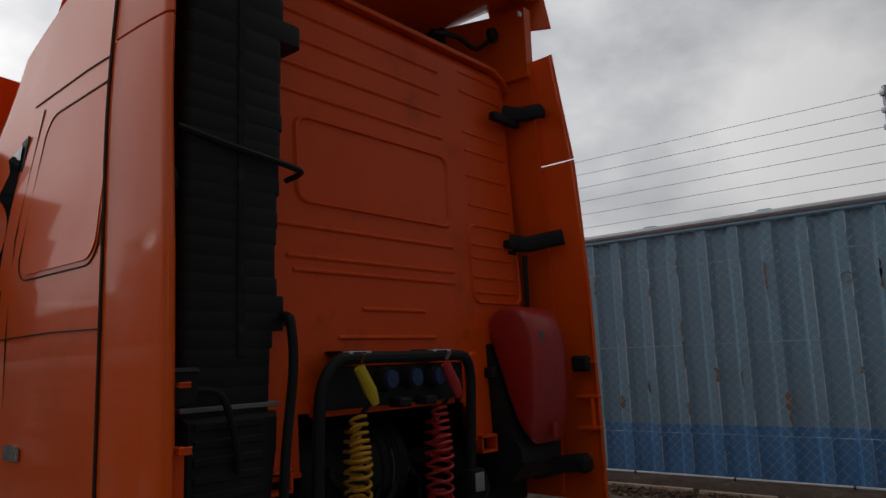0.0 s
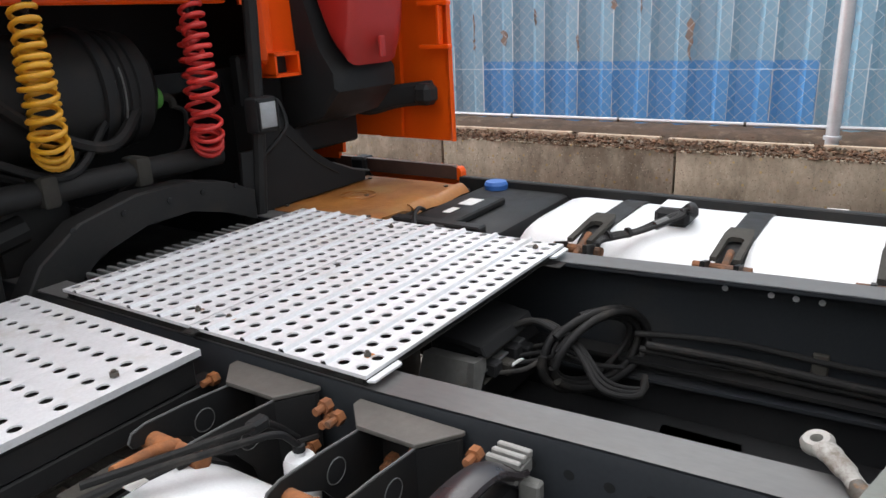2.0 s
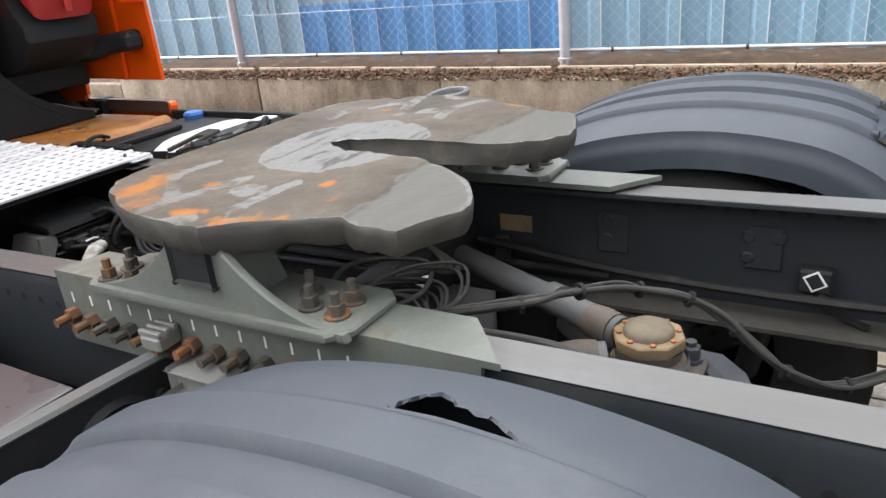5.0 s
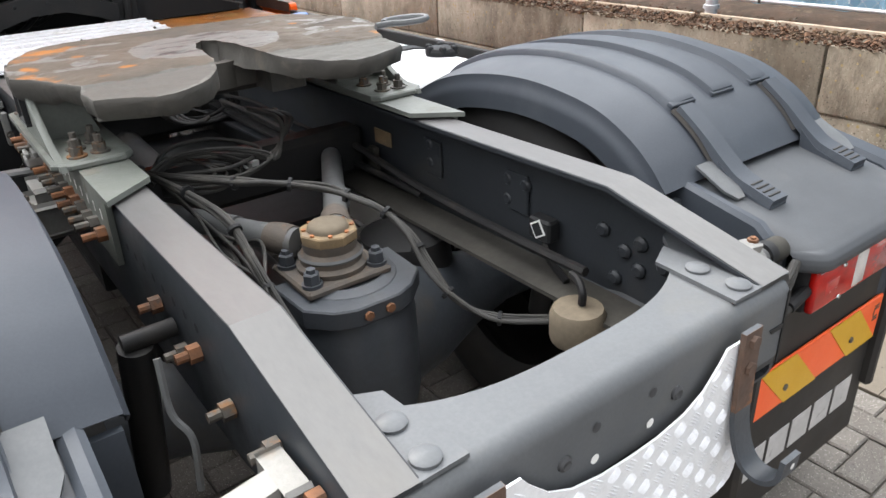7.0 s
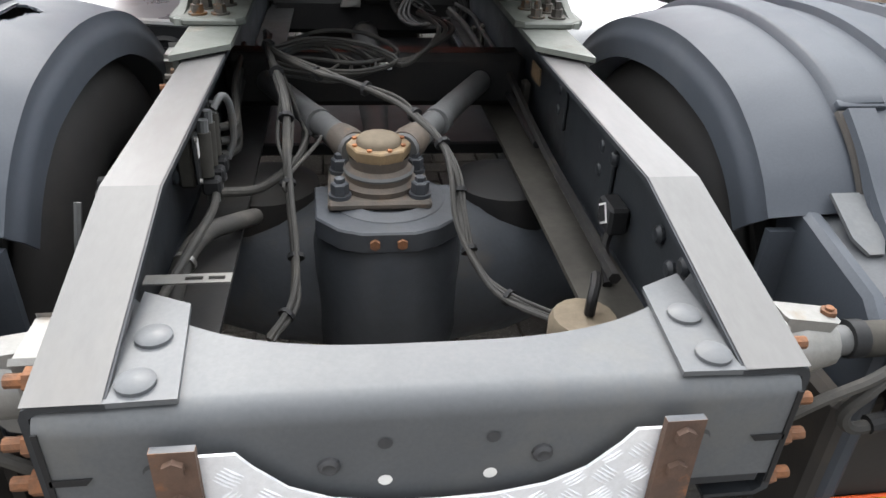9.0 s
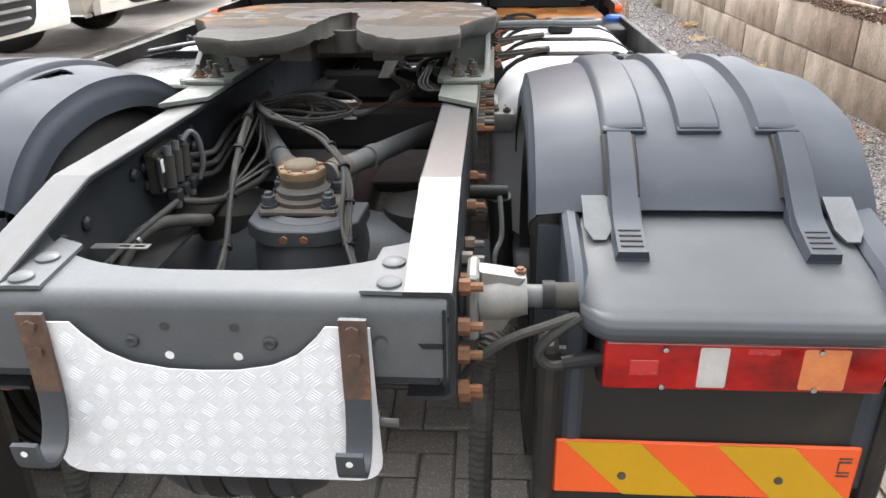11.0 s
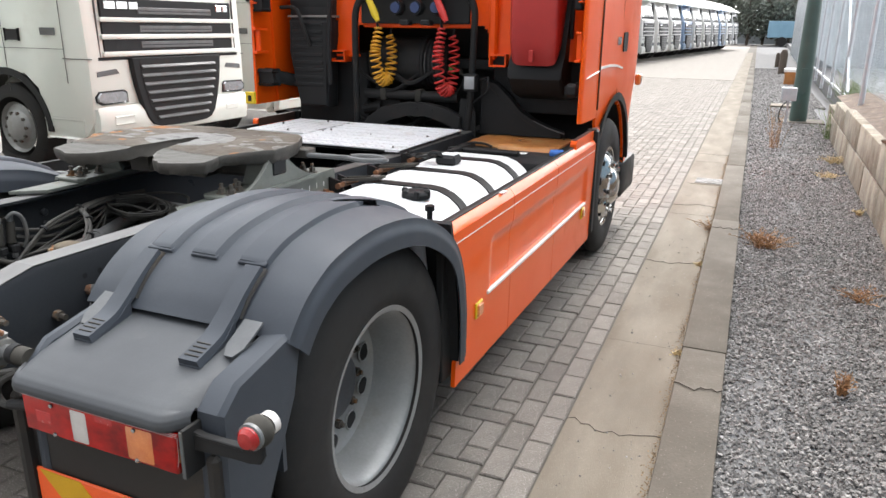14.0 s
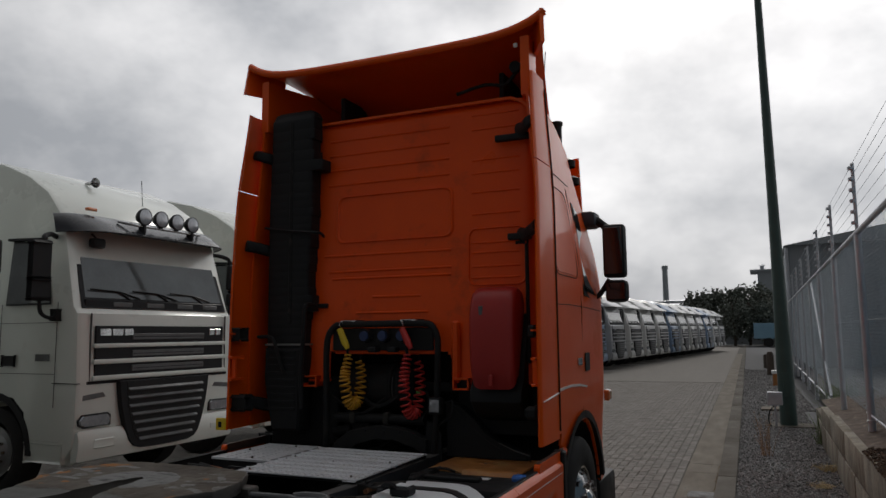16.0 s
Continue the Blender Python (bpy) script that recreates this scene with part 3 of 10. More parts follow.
for q in range(6):
    g.tube([(FENCE_X - 0.03, -7.7, 3.04 + 0.125 * q), (FENCE_X - 0.03, 34, 3.04 + 0.125 * q)], 0.0022, 4)
part("wire", fence_local(g), WIRE, fence, "thin strained wires over the fence")
g = Geo()
for z in (1.25, 1.95, 2.6):
    g.tube([(FENCE_X - 0.008, -7.7, z), (FENCE_X - 0.008, 34, z)], 0.0015, 4)
H = 2.0
for k in range(int((34 + 9.7) / 0.078)):
    y = -9.7 + k * 0.078
    for s in (1, -1):
        a, b = (y, 0.93), (y + H, 2.93)
        if s < 0:
            a, b = (y, 2.93), (y + H, 0.93)
        lo, hi = max(a[0], -7.7), min(b[0], 34)
        if hi - lo < 0.05:
            continue
        za = a[1] + (b[1] - a[1]) * (lo - a[0]) / H
        zb = a[1] + (b[1] - a[1]) * (hi - a[0]) / H
        g.tube([(FENCE_X + 0.003 * s, lo, za), (FENCE_X + 0.003 * s, hi, zb)], 0.0015, 3, False)
part("chain_link", fence_local(g), WIRE, fence, "diamond wire mesh", 0)
g = Geo().tube([(FENCE_X, 12.4, 0.7), (FENCE_X, 15.6, 2.85)], 0.022, 8)
part("brace", fence_local(g), GALV, fence)
for k in range(12):
    y = -2.3 + 0.82 * k
    part("clip", fence_local(Geo().tube([(FENCE_X, y - 0.008, 0.915), (FENCE_X, y + 0.008, 0.915)], 0.0155, 8)), DUSTY, fence)

# ---- blue container behind the fence ----
BOX_X, BOX_Y0, BOX_Y1, BOX_Z0, BOX_Z1 = 3.95, -4.25, 7.95, 0.93, 2.99
box_c = thing("shipping_container", "faded blue corrugated steel container with a fresh blue patch", "container", at=(5.1, 1.8, 0.5))


def box_local(g):
    return g.moved(Matrix.Translation((-5.1, -1.8, -0.5)))


PITCH = 0.272


def corrugation(y0, y1, z0, z1, off=0.0):
    n = int((y1 - y0) / PITCH)
    pts = []
    for k in range(n + 1):
        for dy, dx in ((0.0, 0.0), (0.075, 0.0), (0.118, 0.045), (0.229, 0.045)):
            y = y0 + k * PITCH + dy
            if y <= y1:
                pts.append((BOX_X + dx - off, y))
    g = Geo()
    nz = 3
    vs = [(x, y, z0 + (z1 - z0) * j / nz) for x, y in pts for j in range(nz + 1)]
    w = nz + 1
    return g.add(vs, [[i * w + j, i * w + j + 1, (i + 1) * w + j + 1, (i + 1) * w + j] for i in range(len(pts) - 1) for j in range(nz)])


part("side_panel", box_local(corrugation(BOX_Y0, BOX_Y1, BOX_Z0 - 0.4, BOX_Z1 - 0.03)), BLUEBOX, box_c, "", 0)
y_a = BOX_Y0 + PITCH * round((1.46 - BOX_Y0) / PITCH)
part("paint_patch", box_local(corrugation(y_a, y_a + PITCH * 9, BOX_Z0 - 0.1, 1.275, 0.003)), BLUEPAT, box_c, "fresh blue rectangle painted over the ribs", 0)
part("paint_patch", box_local(corrugation(BOX_Y0 + PITCH * 8, BOX_Y0 + PITCH * 12, BOX_Z0 - 0.1, 1.2, 0.003)), BLUEPAT, box_c, "fresh blue rectangle painted over the ribs", 0)
part("top_beam", box_local(Geo().box(BOX_X - 0.02, BOX_X + 0.08, BOX_Y0, BOX_Y1, BOX_Z1 - 0.05, BOX_Z1 + 0.02, 0.01)), BLUEBOX, box_c)
part("roof", box_local(Geo().box(BOX_X, BOX_X + 2.4, BOX_Y0, BOX_Y1, BOX_Z1 - 0.02, BOX_Z1 + 0.015)), BLUEBOX, box_c)
part("far_panel", box_local(Geo().box(BOX_X + 2.36, BOX_X + 2.4, BOX_Y0, BOX_Y1, 0.3, BOX_Z1)), BLUEBOX, box_c)
for y in (BOX_Y0, BOX_Y1 - 0.06):
    part("end_panel", box_local(Geo().box(BOX_X + 0.02, BOX_X + 2.4, y, y + 0.05, 0.3, BOX_Z1)), BLUEBOX, box_c)
part("bottom_beam", box_local(Geo().box(BOX_X + 0.005, BOX_X + 0.1, BOX_Y0, BOX_Y1, 0.33, 0.62)), BLUEBOX, box_c)
rr = jitter(5)
for k in range(44):
    y = BOX_Y0 + PITCH * k
    za = BOX_Z0 - 0.05
    keep_rib = rr.random() < 0.85
    while za < BOX_Z1 - 0.1:
        zb = min(BOX_Z1 - 0.06, za + rr.uniform(0.1, 0.7))
        w = rr.uniform(0.0015, 0.0045)
        if keep_rib:
            part("rib_edge", box_local(Geo().box(BOX_X - 0.003, BOX_X + 0.002, y - w, y + w, za, zb)), EDGE_W, box_c, "scuffed pale rib edge", 0)
        za = zb + rr.uniform(0.0, 0.25)
for k in range(80):
    y = BOX_Y0 + PITCH * rr.randrange(6, 38) + rr.choice((0.0, 0.075))
    z = rr.uniform(1.2, 2.6)
    h = rr.uniform(0.03, 0.30)
    n = 7
    wide = 2.6 if k % 6 == 0 else 1.0
    pts = [(y + wide * (rr.uniform(-0.008, 0.008) - 0.006), z + h * i / n) for i in range(n)] + [(y + wide * rr.uniform(0.0, 0.014), z + h * (n - i) / n) for i in range(n)]
    part("scratch", box_local(Geo().prism(pts, "x", BOX_X - 0.004, BOX_X + 0.001)), SCRATCH, box_c, "rusty scrape on a rib", 0)
for k in range(5):
    yy = BOX_Y0 + PITCH * (14 + 2 * k) + 0.03
    g = Geo().tube([(BOX_X - 0.002, yy + 0.045 * math.cos(a), 2.42 + 0.04 * math.sin(a)) for a in [i * math.pi / 6 for i in range(13)]], 0.004, 5)
    part("dent", box_local(g), SCRATCH, box_c, "rusty ring dent", 0)
for k in range(12):
    y = BOX_Y0 + 0.5 + k * 1.0
    part("roof_lug", box_local(Geo().box(BOX_X - 0.03, BOX_X + 0.1, y, y + 0.12, BOX_Z1 + 0.015, BOX_Z1 + 0.05, 0.01)), BLUEBOX, box_c)


# ---- distance: shed, pole, trees, stacks ----
shed = thing("warehouse", "long grey corrugated metal warehouse behind the fence", "building", at=(9, 45, 0))
g = Geo()
for k in range(60):
    x = 3.7 + k * 0.2
    g.box(x, x + 0.12, 29.97, 30.02, 0, 5.25)
part("front_rib", g.moved(Matrix.Translation((-9, -45, 0))), SHED, shed, "", 0)
g = Geo()
for k in range(150):
    y = 30.1 + k * 0.2
    g.box(3.62, 3.66, y, y + 0.12, 0, 5.2)
part("side_rib", g.moved(Matrix.Translation((-9, -45, 0))), SHED, shed, "", 0)
part("wall", Geo().box(3.66, 15.6, 30.0, 60, 0, 5.2).moved(Matrix.Translation((-9, -45, 0))), SHED, shed)
part("roof", Geo().prism([(3.5, 5.2), (9.6, 6.3), (15.8, 5.2)], "y", 29.8, 60.2).moved(Matrix.Translation((-9, -45, 0))), SHED, shed)
part("downpipe", Geo().tube([(3.58, 29.9, 0), (3.58, 29.9, 5.1)], 0.07, 8).moved(Matrix.Translation((-9, -45, 0))), GALV, shed)

pole = thing("lamp_post", "tall tapered dark green steel lamp post in the gravel", "lamp post", at=(2.88, 13.3, 0.05))
pole.rotation_euler = (0, radians(-0.5), 0)
part("shaft", Geo().lathe([(0.150, 0), (0.145, 1.2), (0.118, 2.6), (0.10, 4.0), (0.05, 10.5), (0, 10.5)], (0, 0, 0), "z", 16), POLE, pole)
part("base", Geo().box(-0.35, 0.45, -0.3, 0.3, 0.0, 0.035, 0.01), KERB, pole, "square concrete footing")
part("access_door", Geo().box(-0.06, 0.06, -0.165, -0.15, 0.55, 1.0, 0.004), POLE, pole)
meter = thing("junction_box", "pale grey junction box on a short stake beside the post", "box", at=(2.66, 13.0, 0.05))
part("case", Geo().box(-0.13, 0.13, -0.07, 0.07, 0.42, 0.66, 0.012), GALV, meter)
part("stake", Geo().box(-0.02, 0.02, -0.02, 0.02, 0.0, 0.44), GALV, meter)
part("cable", Geo().tube(curve_pts([(0.0, 0, 0.42), (-0.1, 0, 0.3), (-0.12, 0.02, 0.1), (-0.05, 0.05, 0.0)]), 0.012, 6), HOSE, meter)
for x, y, s in ((2.75, 30, 1.0), (2.6, 36, 0.7)):
    b = thing("bollard", "short dark bollard at the edge of the gravel", "bollard", at=(x, y, 0.03))
    part("shaft", Geo().lathe([(0.14 * s, 0), (0.14 * s, 0.8 * s), (0.09 * s, 0.95 * s), (0, 0.97 * s)], (0, 0, 0), "z", 10), BARK, b)
b = thing("crate", "small reddish crate standing on the gravel", "crate", at=(3.0, 24.0, 0.05))
part("body", Geo().box(-0.25, 0.25, -0.2, 0.2, 0, 0.4, 0.01), MAT_BROWN, b)
part("lid", Geo().box(-0.28, 0.28, -0.23, 0.23, 0.4, 0.5, 0.01), WHITE_TAG, b)
cov = thing("manhole_cover", "small pale concrete inspection cover in the gravel", "cover", at=(2.62, 16.2, 0.07))
part("lid", Geo().box(-0.22, 0.22, -0.3, 0.3, 0, 0.04, 0.01), GUTTER, cov)


def tree(x, y, h, r, seed, z=0.0):
    rng = jitter(seed)
    t = thing("tree", "dark green leafy tree in the distance", "tree", at=(x, y, z))
    g = Geo().tube(curve_pts([(0, 0, 0), (0.1, 0, h * 0.3), (-0.1, 0.1, h * 0.6)]), 0.18, 6)
    for k in range(7):
        a = rng.uniform(0, 6.28)
        g.tube([(0, 0, h * rng.uniform(0.25, 0.5)), (r * 0.6 * math.cos(a), r * 0.6 * math.sin(a), h * rng.uniform(0.55, 0.85))], 0.06, 5)
    part("trunk", g, BARK, t)
    g = Geo()
    for k in range(2300):
        a, b2 = rng.uniform(0, 6.283), rng.uniform(-0.7, 1)
        lump = 0.75 + 0.35 * noise.noise(Vector((math.cos(a) * 2 + seed, math.sin(a) * 2, b2 * 2)))
        q = rng.uniform(0.35, 1) ** 0.5 * lump
        c = Vector((r * q * math.cos(a) * math.sqrt(1 - b2 * b2 * 0.8), r * q * math.sin(a) * math.sqrt(1 - b2 * b2 * 0.8), h * 0.50 + h * (0.48 if b2 > 0 else 0.74) * q * b2))
        s = rng.uniform(0.11, 0.25) * h / 7
        d = Vector((rng.uniform(-1, 1), rng.uniform(-1, 1), rng.uniform(-1, 1))).normalized()
        e = d.orthogonal().normalized()
        f = d.cross(e)
        g.add([c + e * s, c + f * s * 0.7, c - e * s, c - f * s * 0.7, c + d * s * 0.3], [[0, 1, 4], [1, 2, 4], [2, 3, 4], [3, 0, 4]])
    part("crown", g, LEAF, t, "", 0)
    return t


for i, (x, y, h, r) in enumerate(((-4.6, 92, 7.6, 2.6), (-1.8, 95, 8.2, 3.0), (1.2, 94, 8.6, 3.2), (4.0, 96, 8.0, 3.0), (6.2, 98, 7.2, 2.8), (-0.4, 90, 6.0, 2.6), (2.8, 91, 6.2, 2.8),
                                  (8.6, 9.0, 4.1, 1.0), (15, 9.5, 5.0, 1.8), (-9, 99, 5, 2.2))):
    tree(x, y, h, r, 11 + i)
stack = thing("chimney", "grey industrial chimney far beyond the yard", "chimney", at=(-11.4, 120, 0))
part("shaft", Geo().lathe([(0.55, 0), (0.42, 11.8), (0.5, 11.8), (0.5, 12.4), (0, 12.4)], (0, 0, 0), "z", 12), SHED, stack)
bridge = thing("pipe_bridge", "pale industrial pipe bridge on posts far beyond the yard", "pipe bridge", at=(-15, 112, 0))
for z in (5.6, 6.2):
    part("pipe", Geo().tube([(-22, 0, z), (12, 0, z)], 0.22, 8), GALV, bridge)
for x in (-20, -12, -4, 4, 11):
    part("support", Geo().box(x - 0.15, x + 0.15, -0.3, 0.3, 0, 5.5), SHED, bridge)
plant = thing("factory_block", "pale grey factory block with roof gear far away", "building", at=(4.6, 118, 0))
part("wall", Geo().box(-2.2, 3, -3, 3, 0, 10.5), SHED, plant)
part("roof", Geo().box(-3.2, 3.2, -3.2, 3.2, 10.5, 10.8), SHED, plant)
for x in (-1.5, 0.2, 1.6):
    part("vent", Geo().lathe([(0.3, 10.8), (0.3, 11.5), (0.5, 11.6), (0, 11.9)], (x, 0, 0), "z", 8), GALV, plant)
part("wall_end", Geo().box(-60, 30, 99.5, 100, 0, 1.6), SHED, thing("boundary_wall", "low pale wall closing the far end of the yard", "wall", kind="structure"))
far_box = thing("blue_trailer", "blue box trailer parked at the far end", "trailer", at=(3.0, 86, 0))
part("body", Geo().box(-1.3, 2.6, 0, 6, 0.9, 2.6, 0.03), BLUEBOX, far_box)
part("wheel", Geo().lathe([(0, -0.2), (0.5, -0.2), (0.5, 0.2), (0, 0.2)], (0.2, 0.1, 0.5), "y", 12), RUBBER, far_box)


# ---- the orange tractor truck ----
truck = thing("tractor_truck", "orange two-axle tractor truck with high-roof cab and fifth wheel", "truck")


def tpart(name, geo, mat, parent=None, label="", smooth=32):
    return part(name, geo, mat, parent or truck, label, smooth)


def sweep(path, half, th, chamfer=0.2):
    """A flat bar along a path in a plane of constant x: half widths across x, half thickness th."""
    vs, n = [], len(path)
    for i, p in enumerate(path):
        d = (path[min(i + 1, n - 1)] - path[max(i - 1, 0)]).normalized()
        up = Vector((0, -d.z, d.y))
        up = up if up.z > 0 or (abs(up.z) < 0.02 and up.y < 0) else -up
        w = half[i]
        for a, b in ((-1, -1), (1, -1), (1 - chamfer, 1), (-1 + chamfer, 1)):
            vs.append(p + Vector((a * w, 0, 0)) + up * (b * th))
    fs = [[i * 4 + k, i * 4 + (k + 1) % 4, (i + 1) * 4 + (k + 1) % 4, (i + 1) * 4 + k] for i in range(n - 1) for k in range(4)]
    fs += [[3, 2, 1, 0], [(n - 1) * 4 + k for k in range(4)]]
    return Geo().add(vs, fs)


# chassis rails: forward part level, rear end dropping
RAIL_ROWS = [(-1.0, 0.985), (-0.66, 1.062), (0.9, 1.05), (1.6, 1.025), (4.6, 1.02)]


def rail_z(y):
    return lerp_row(RAIL_ROWS, y)[0]


for s in (-1, 1):
    g = Geo()
    ys = [-1.0, -0.7, -0.66, -0.62] + [i * 0.4 - 0.4 for i in range(13)]
    prof = [(0.425, -0.02), (0.42, -0.004), (0.41, 0.0), (0.34, 0.0), (0.34, -0.009), (0.405, -0.009), (0.415, -0.02), (0.415, -0.27),
            (0.405, -0.281), (0.34, -0.281), (0.34, -0.29), (0.41, -0.29), (0.425, -0.275)]
    n = len(prof)
    vs = [(s * x, y, rail_z(y) + dz * (1.0 if y > -0.62 else 0.72 + 0.28 * (y + 1.0) / 0.38)) for y in ys for x, dz in prof]
    fs = [[i * n + k, i * n + (k + 1) % n, (i + 1) * n + (k + 1) % n, (i + 1) * n + k] for i in range(len(ys) - 1) for k in range(n)]
    fs += [list(range(n)), [(len(ys) - 1) * n + k for k in range(n)]]
    rail = tpart("frame_rail", Geo().add(vs, fs), RAIL, None, "grey pressed-steel chassis rail with bolt holes")
    # paler grey strip over the top flange
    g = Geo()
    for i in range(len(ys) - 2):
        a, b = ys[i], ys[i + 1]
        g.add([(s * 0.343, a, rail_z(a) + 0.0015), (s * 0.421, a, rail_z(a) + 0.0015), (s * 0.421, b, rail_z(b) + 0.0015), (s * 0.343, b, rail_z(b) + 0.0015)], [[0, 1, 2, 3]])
    part("top_flange", g, RAIL_TOP, rail, "paler grey top of the rail", 0)
    for k in range(26):
        y = 1.32 - 0.062 * k if k < 8 else -0.12 - 0.055 * (k - 8)
        if y < -0.55:
            break
        part("bolt_hole", Geo().lathe([(0, 0.0), (0.009, 0.0)], (s * 0.4262, y, 0.985), "x", 10), BLACK, rail, "", 0)
        part("bolt_hole", Geo().lathe([(0, 0.0), (0.009, 0.0)], (s * 0.4142, y - 0.02, 1.02), "x", 10), BLACK, rail, "", 0)

# rear cross member
arc = [(-0.40 + 0.8 * i / 24) for i in range(25)]
top = [(x, -0.915 + 0.16 * abs(x / 0.40) ** 3.2) for x in arc]
pts = [(-0.40, -1.0), (0.40, -1.0)] + top[::-1]
BEND = [(0.0, 0.9785)] + [(-1.012 + 0.03 - 0.03 * math.sin(radians(a)), 0.9785 - 0.03 + 0.03 * math.cos(radians(a))) for a in range(0, 91, 15)] + [(-1.012, 0.90), (-1.012, 0.83)]


def member_fn(u, v):
    x = -0.412 + 0.824 * u
    y_in = -0.915 + 0.16 * min(1.0, abs(x / 0.40)) ** 3.2
    k = v * (len(BEND) - 1)
    i = min(int(k + 1e-9), len(BEND) - 2)
    (ya, za), (yb, zb) = [(y_in if j == 0 else p[0], p[1]) for j, p in ((i, BEND[i]), (i + 1, BEND[i + 1]))]
    return Vector((x, ya + (yb - ya) * (k - i), za + (zb - za) * (k - i)))


xm = tpart("cross_member", Geo().sheet(member_fn, 48, (len(BEND) - 1) * 2, None, -0.012), XMEM, None, "grey end cross member with scooped edge", 50)
for x in (-0.061, 0.058):
    for z in (0.921, 0.865):
        part("hole", Geo().lathe([(0, 0), (0.0082, 0)], (x, -1.0135, z), "y", 12), XMEM_HOLE if z > 0.9 else WHITE_TAG, xm, "", 0)
for x in (-0.122, 0.116):
    part("rubber_plug", Geo().lathe([(0.0125, 0.0), (0.012, -0.004), (0.008, -0.007), (0.004, -0.005), (0, -0.005)], (x, -1.012, 0.892), "y", 12), XMEM_HOLE, xm, "black rubber plug")
for sx in (-0.335, 0.335):
    sg = 1 if sx > 0 else -1
    part("keyhole", Geo().lathe([(0, 0), (0.0125, 0)], (sg * 0.302, -1.0135, 0.900), "y", 16), XMEM_HOLE, xm, "", 0)
    part("key_recess", Geo().lathe([(0, 0), (0.010, 0)], (sg * 0.304, -1.0142, 0.896), "y", 16), XMEM, xm, "", 0)
    part("slot", Geo().prism([(sg * 0.365, 0.897), (sg * 0.408, 0.897), (sg * 0.408, 0.888), (sg * 0.372, 0.888)], "y", -1.0145, -1.0125), BLACK, xm, "", 0)
    part("end_gap", Geo().box(sg * 0.405, sg * 0.411, -1.0145, -1.0125, 0.815, 0.962), BLACK, xm, "", 0)
part("lower_lip", Geo().box(-0.40, 0.40, -1.01, -0.93, 0.81, 0.835, 0.006), RAIL, xm)
for s in (-1, 1):
    part("gusset", Geo().prism([(s * 0.345, -1.0), (s * 0.27, -0.998), (s * 0.285, -0.83), (s * 0.345, -0.80)], "z", 0.9795, 0.9865), XMEM, xm, "", 0)
    for y, x in ((-0.895, 0.314), (-0.972, 0.316)):
        part("rivet", Geo().lathe([(0.021, 0), (0.021, 0.006), (0.016, 0.009), (0, 0.010)], (s * x, y, 0.985), "z", 16), XMEM, xm)

# chequer plate and hooks
half = [(0.0, 0.845), (0.06, 0.847), (0.12, 0.858), (0.165, 0.88), (0.20, 0.915), (0.215, 0.935), (0.289, 0.935), (0.292, 0.80), (0.296, 0.668), (0.294, 0.648), (0.286, 0.632), (0.272, 0.622), (0.252, 0.617), (0, 0.617)]
pts = half + [(-x, z) for x, z in half[::-1]][1:-1]
plate = tpart("chequer_plate", Geo().prism(pts, "y", -1.030, -1.026), CHEQUER, None, "bright aluminium chequer plate", 0)
g = Geo()


def inside(p, poly):
    r, j = False, len(poly) - 1
    for i in range(len(poly)):
        (xi, yi), (xj, yj) = poly[i], poly[j]
        if (yi > p[1]) != (yj > p[1]) and p[0] < (xj - xi) * (p[1] - yi) / (yj - yi) + xi:
            r = not r
        j = i
    return r


for i in range(-8, 9):
    for j in range(0, 11):
        cx, cz = i * 0.0375, 0.626 + j * 0.0345
        sg = 1 if (i + j) % 2 else -1
        for k in range(5):
            d = (k - 2) * 0.0053
            ln = 0.0138 - 0.0010 * abs(k - 2)
            ca, sa = math.cos(radians(38)), sg * math.sin(radians(38))
            q = [(cx + e * ln * ca - d * sa, cz + e * ln * sa + d * ca) for e in (-1, 1)]
            if inside(q[0], pts) and inside(q[1], pts):
                g.tube([(q[0][0], -1.0299, q[0][1]), (cx - d * sa, -1.0306, cz + d * ca), (q[1][0], -1.0299, q[1][1])], [0.0005, 0.0017, 0.0005], 4)
part("tread_bar", g, CHEQUER, plate, "raised diagonal bars", 0)
for s in (-1, 1):
    x = 0.268 * s - 0.005
    path = curve_pts([(x, -1.036, 0.955), (x, -1.038, 0.84), (x, -1.044, 0.765), (x, -1.066, 0.712), (x, -1.100, 0.700), (x, -1.128, 0.722), (x, -1.134, 0.765)], 5)
    g = sweep(path, [0.022] * len(path), 0.0045, 0.0)
    hook = tpart("hook_bar", g, AXLE, None, "bent black flat-bar hook with rust at its bolts")
    for z in (0.935, 0.885):
        part("bolt", hexbolt(Geo(), (x, -1.041, z), "y", 0.012, -0.008, 0), HOOK_RUST, hook)
    part("hole", Geo().lathe([(0, 0), (0.006, 0)], (x, -1.1395, 0.75), "y", 10), WHITE_TAG, hook, "", 0)
    part("rust_end", sweep([p + Vector((0, -0.0006, 0)) for p in path if p.z > 0.80], [0.0225] * sum(1 for p in path if p.z > 0.80), 0.0046, 0.0), HOOK_RUST, hook, "brown rusted upper end", 0)

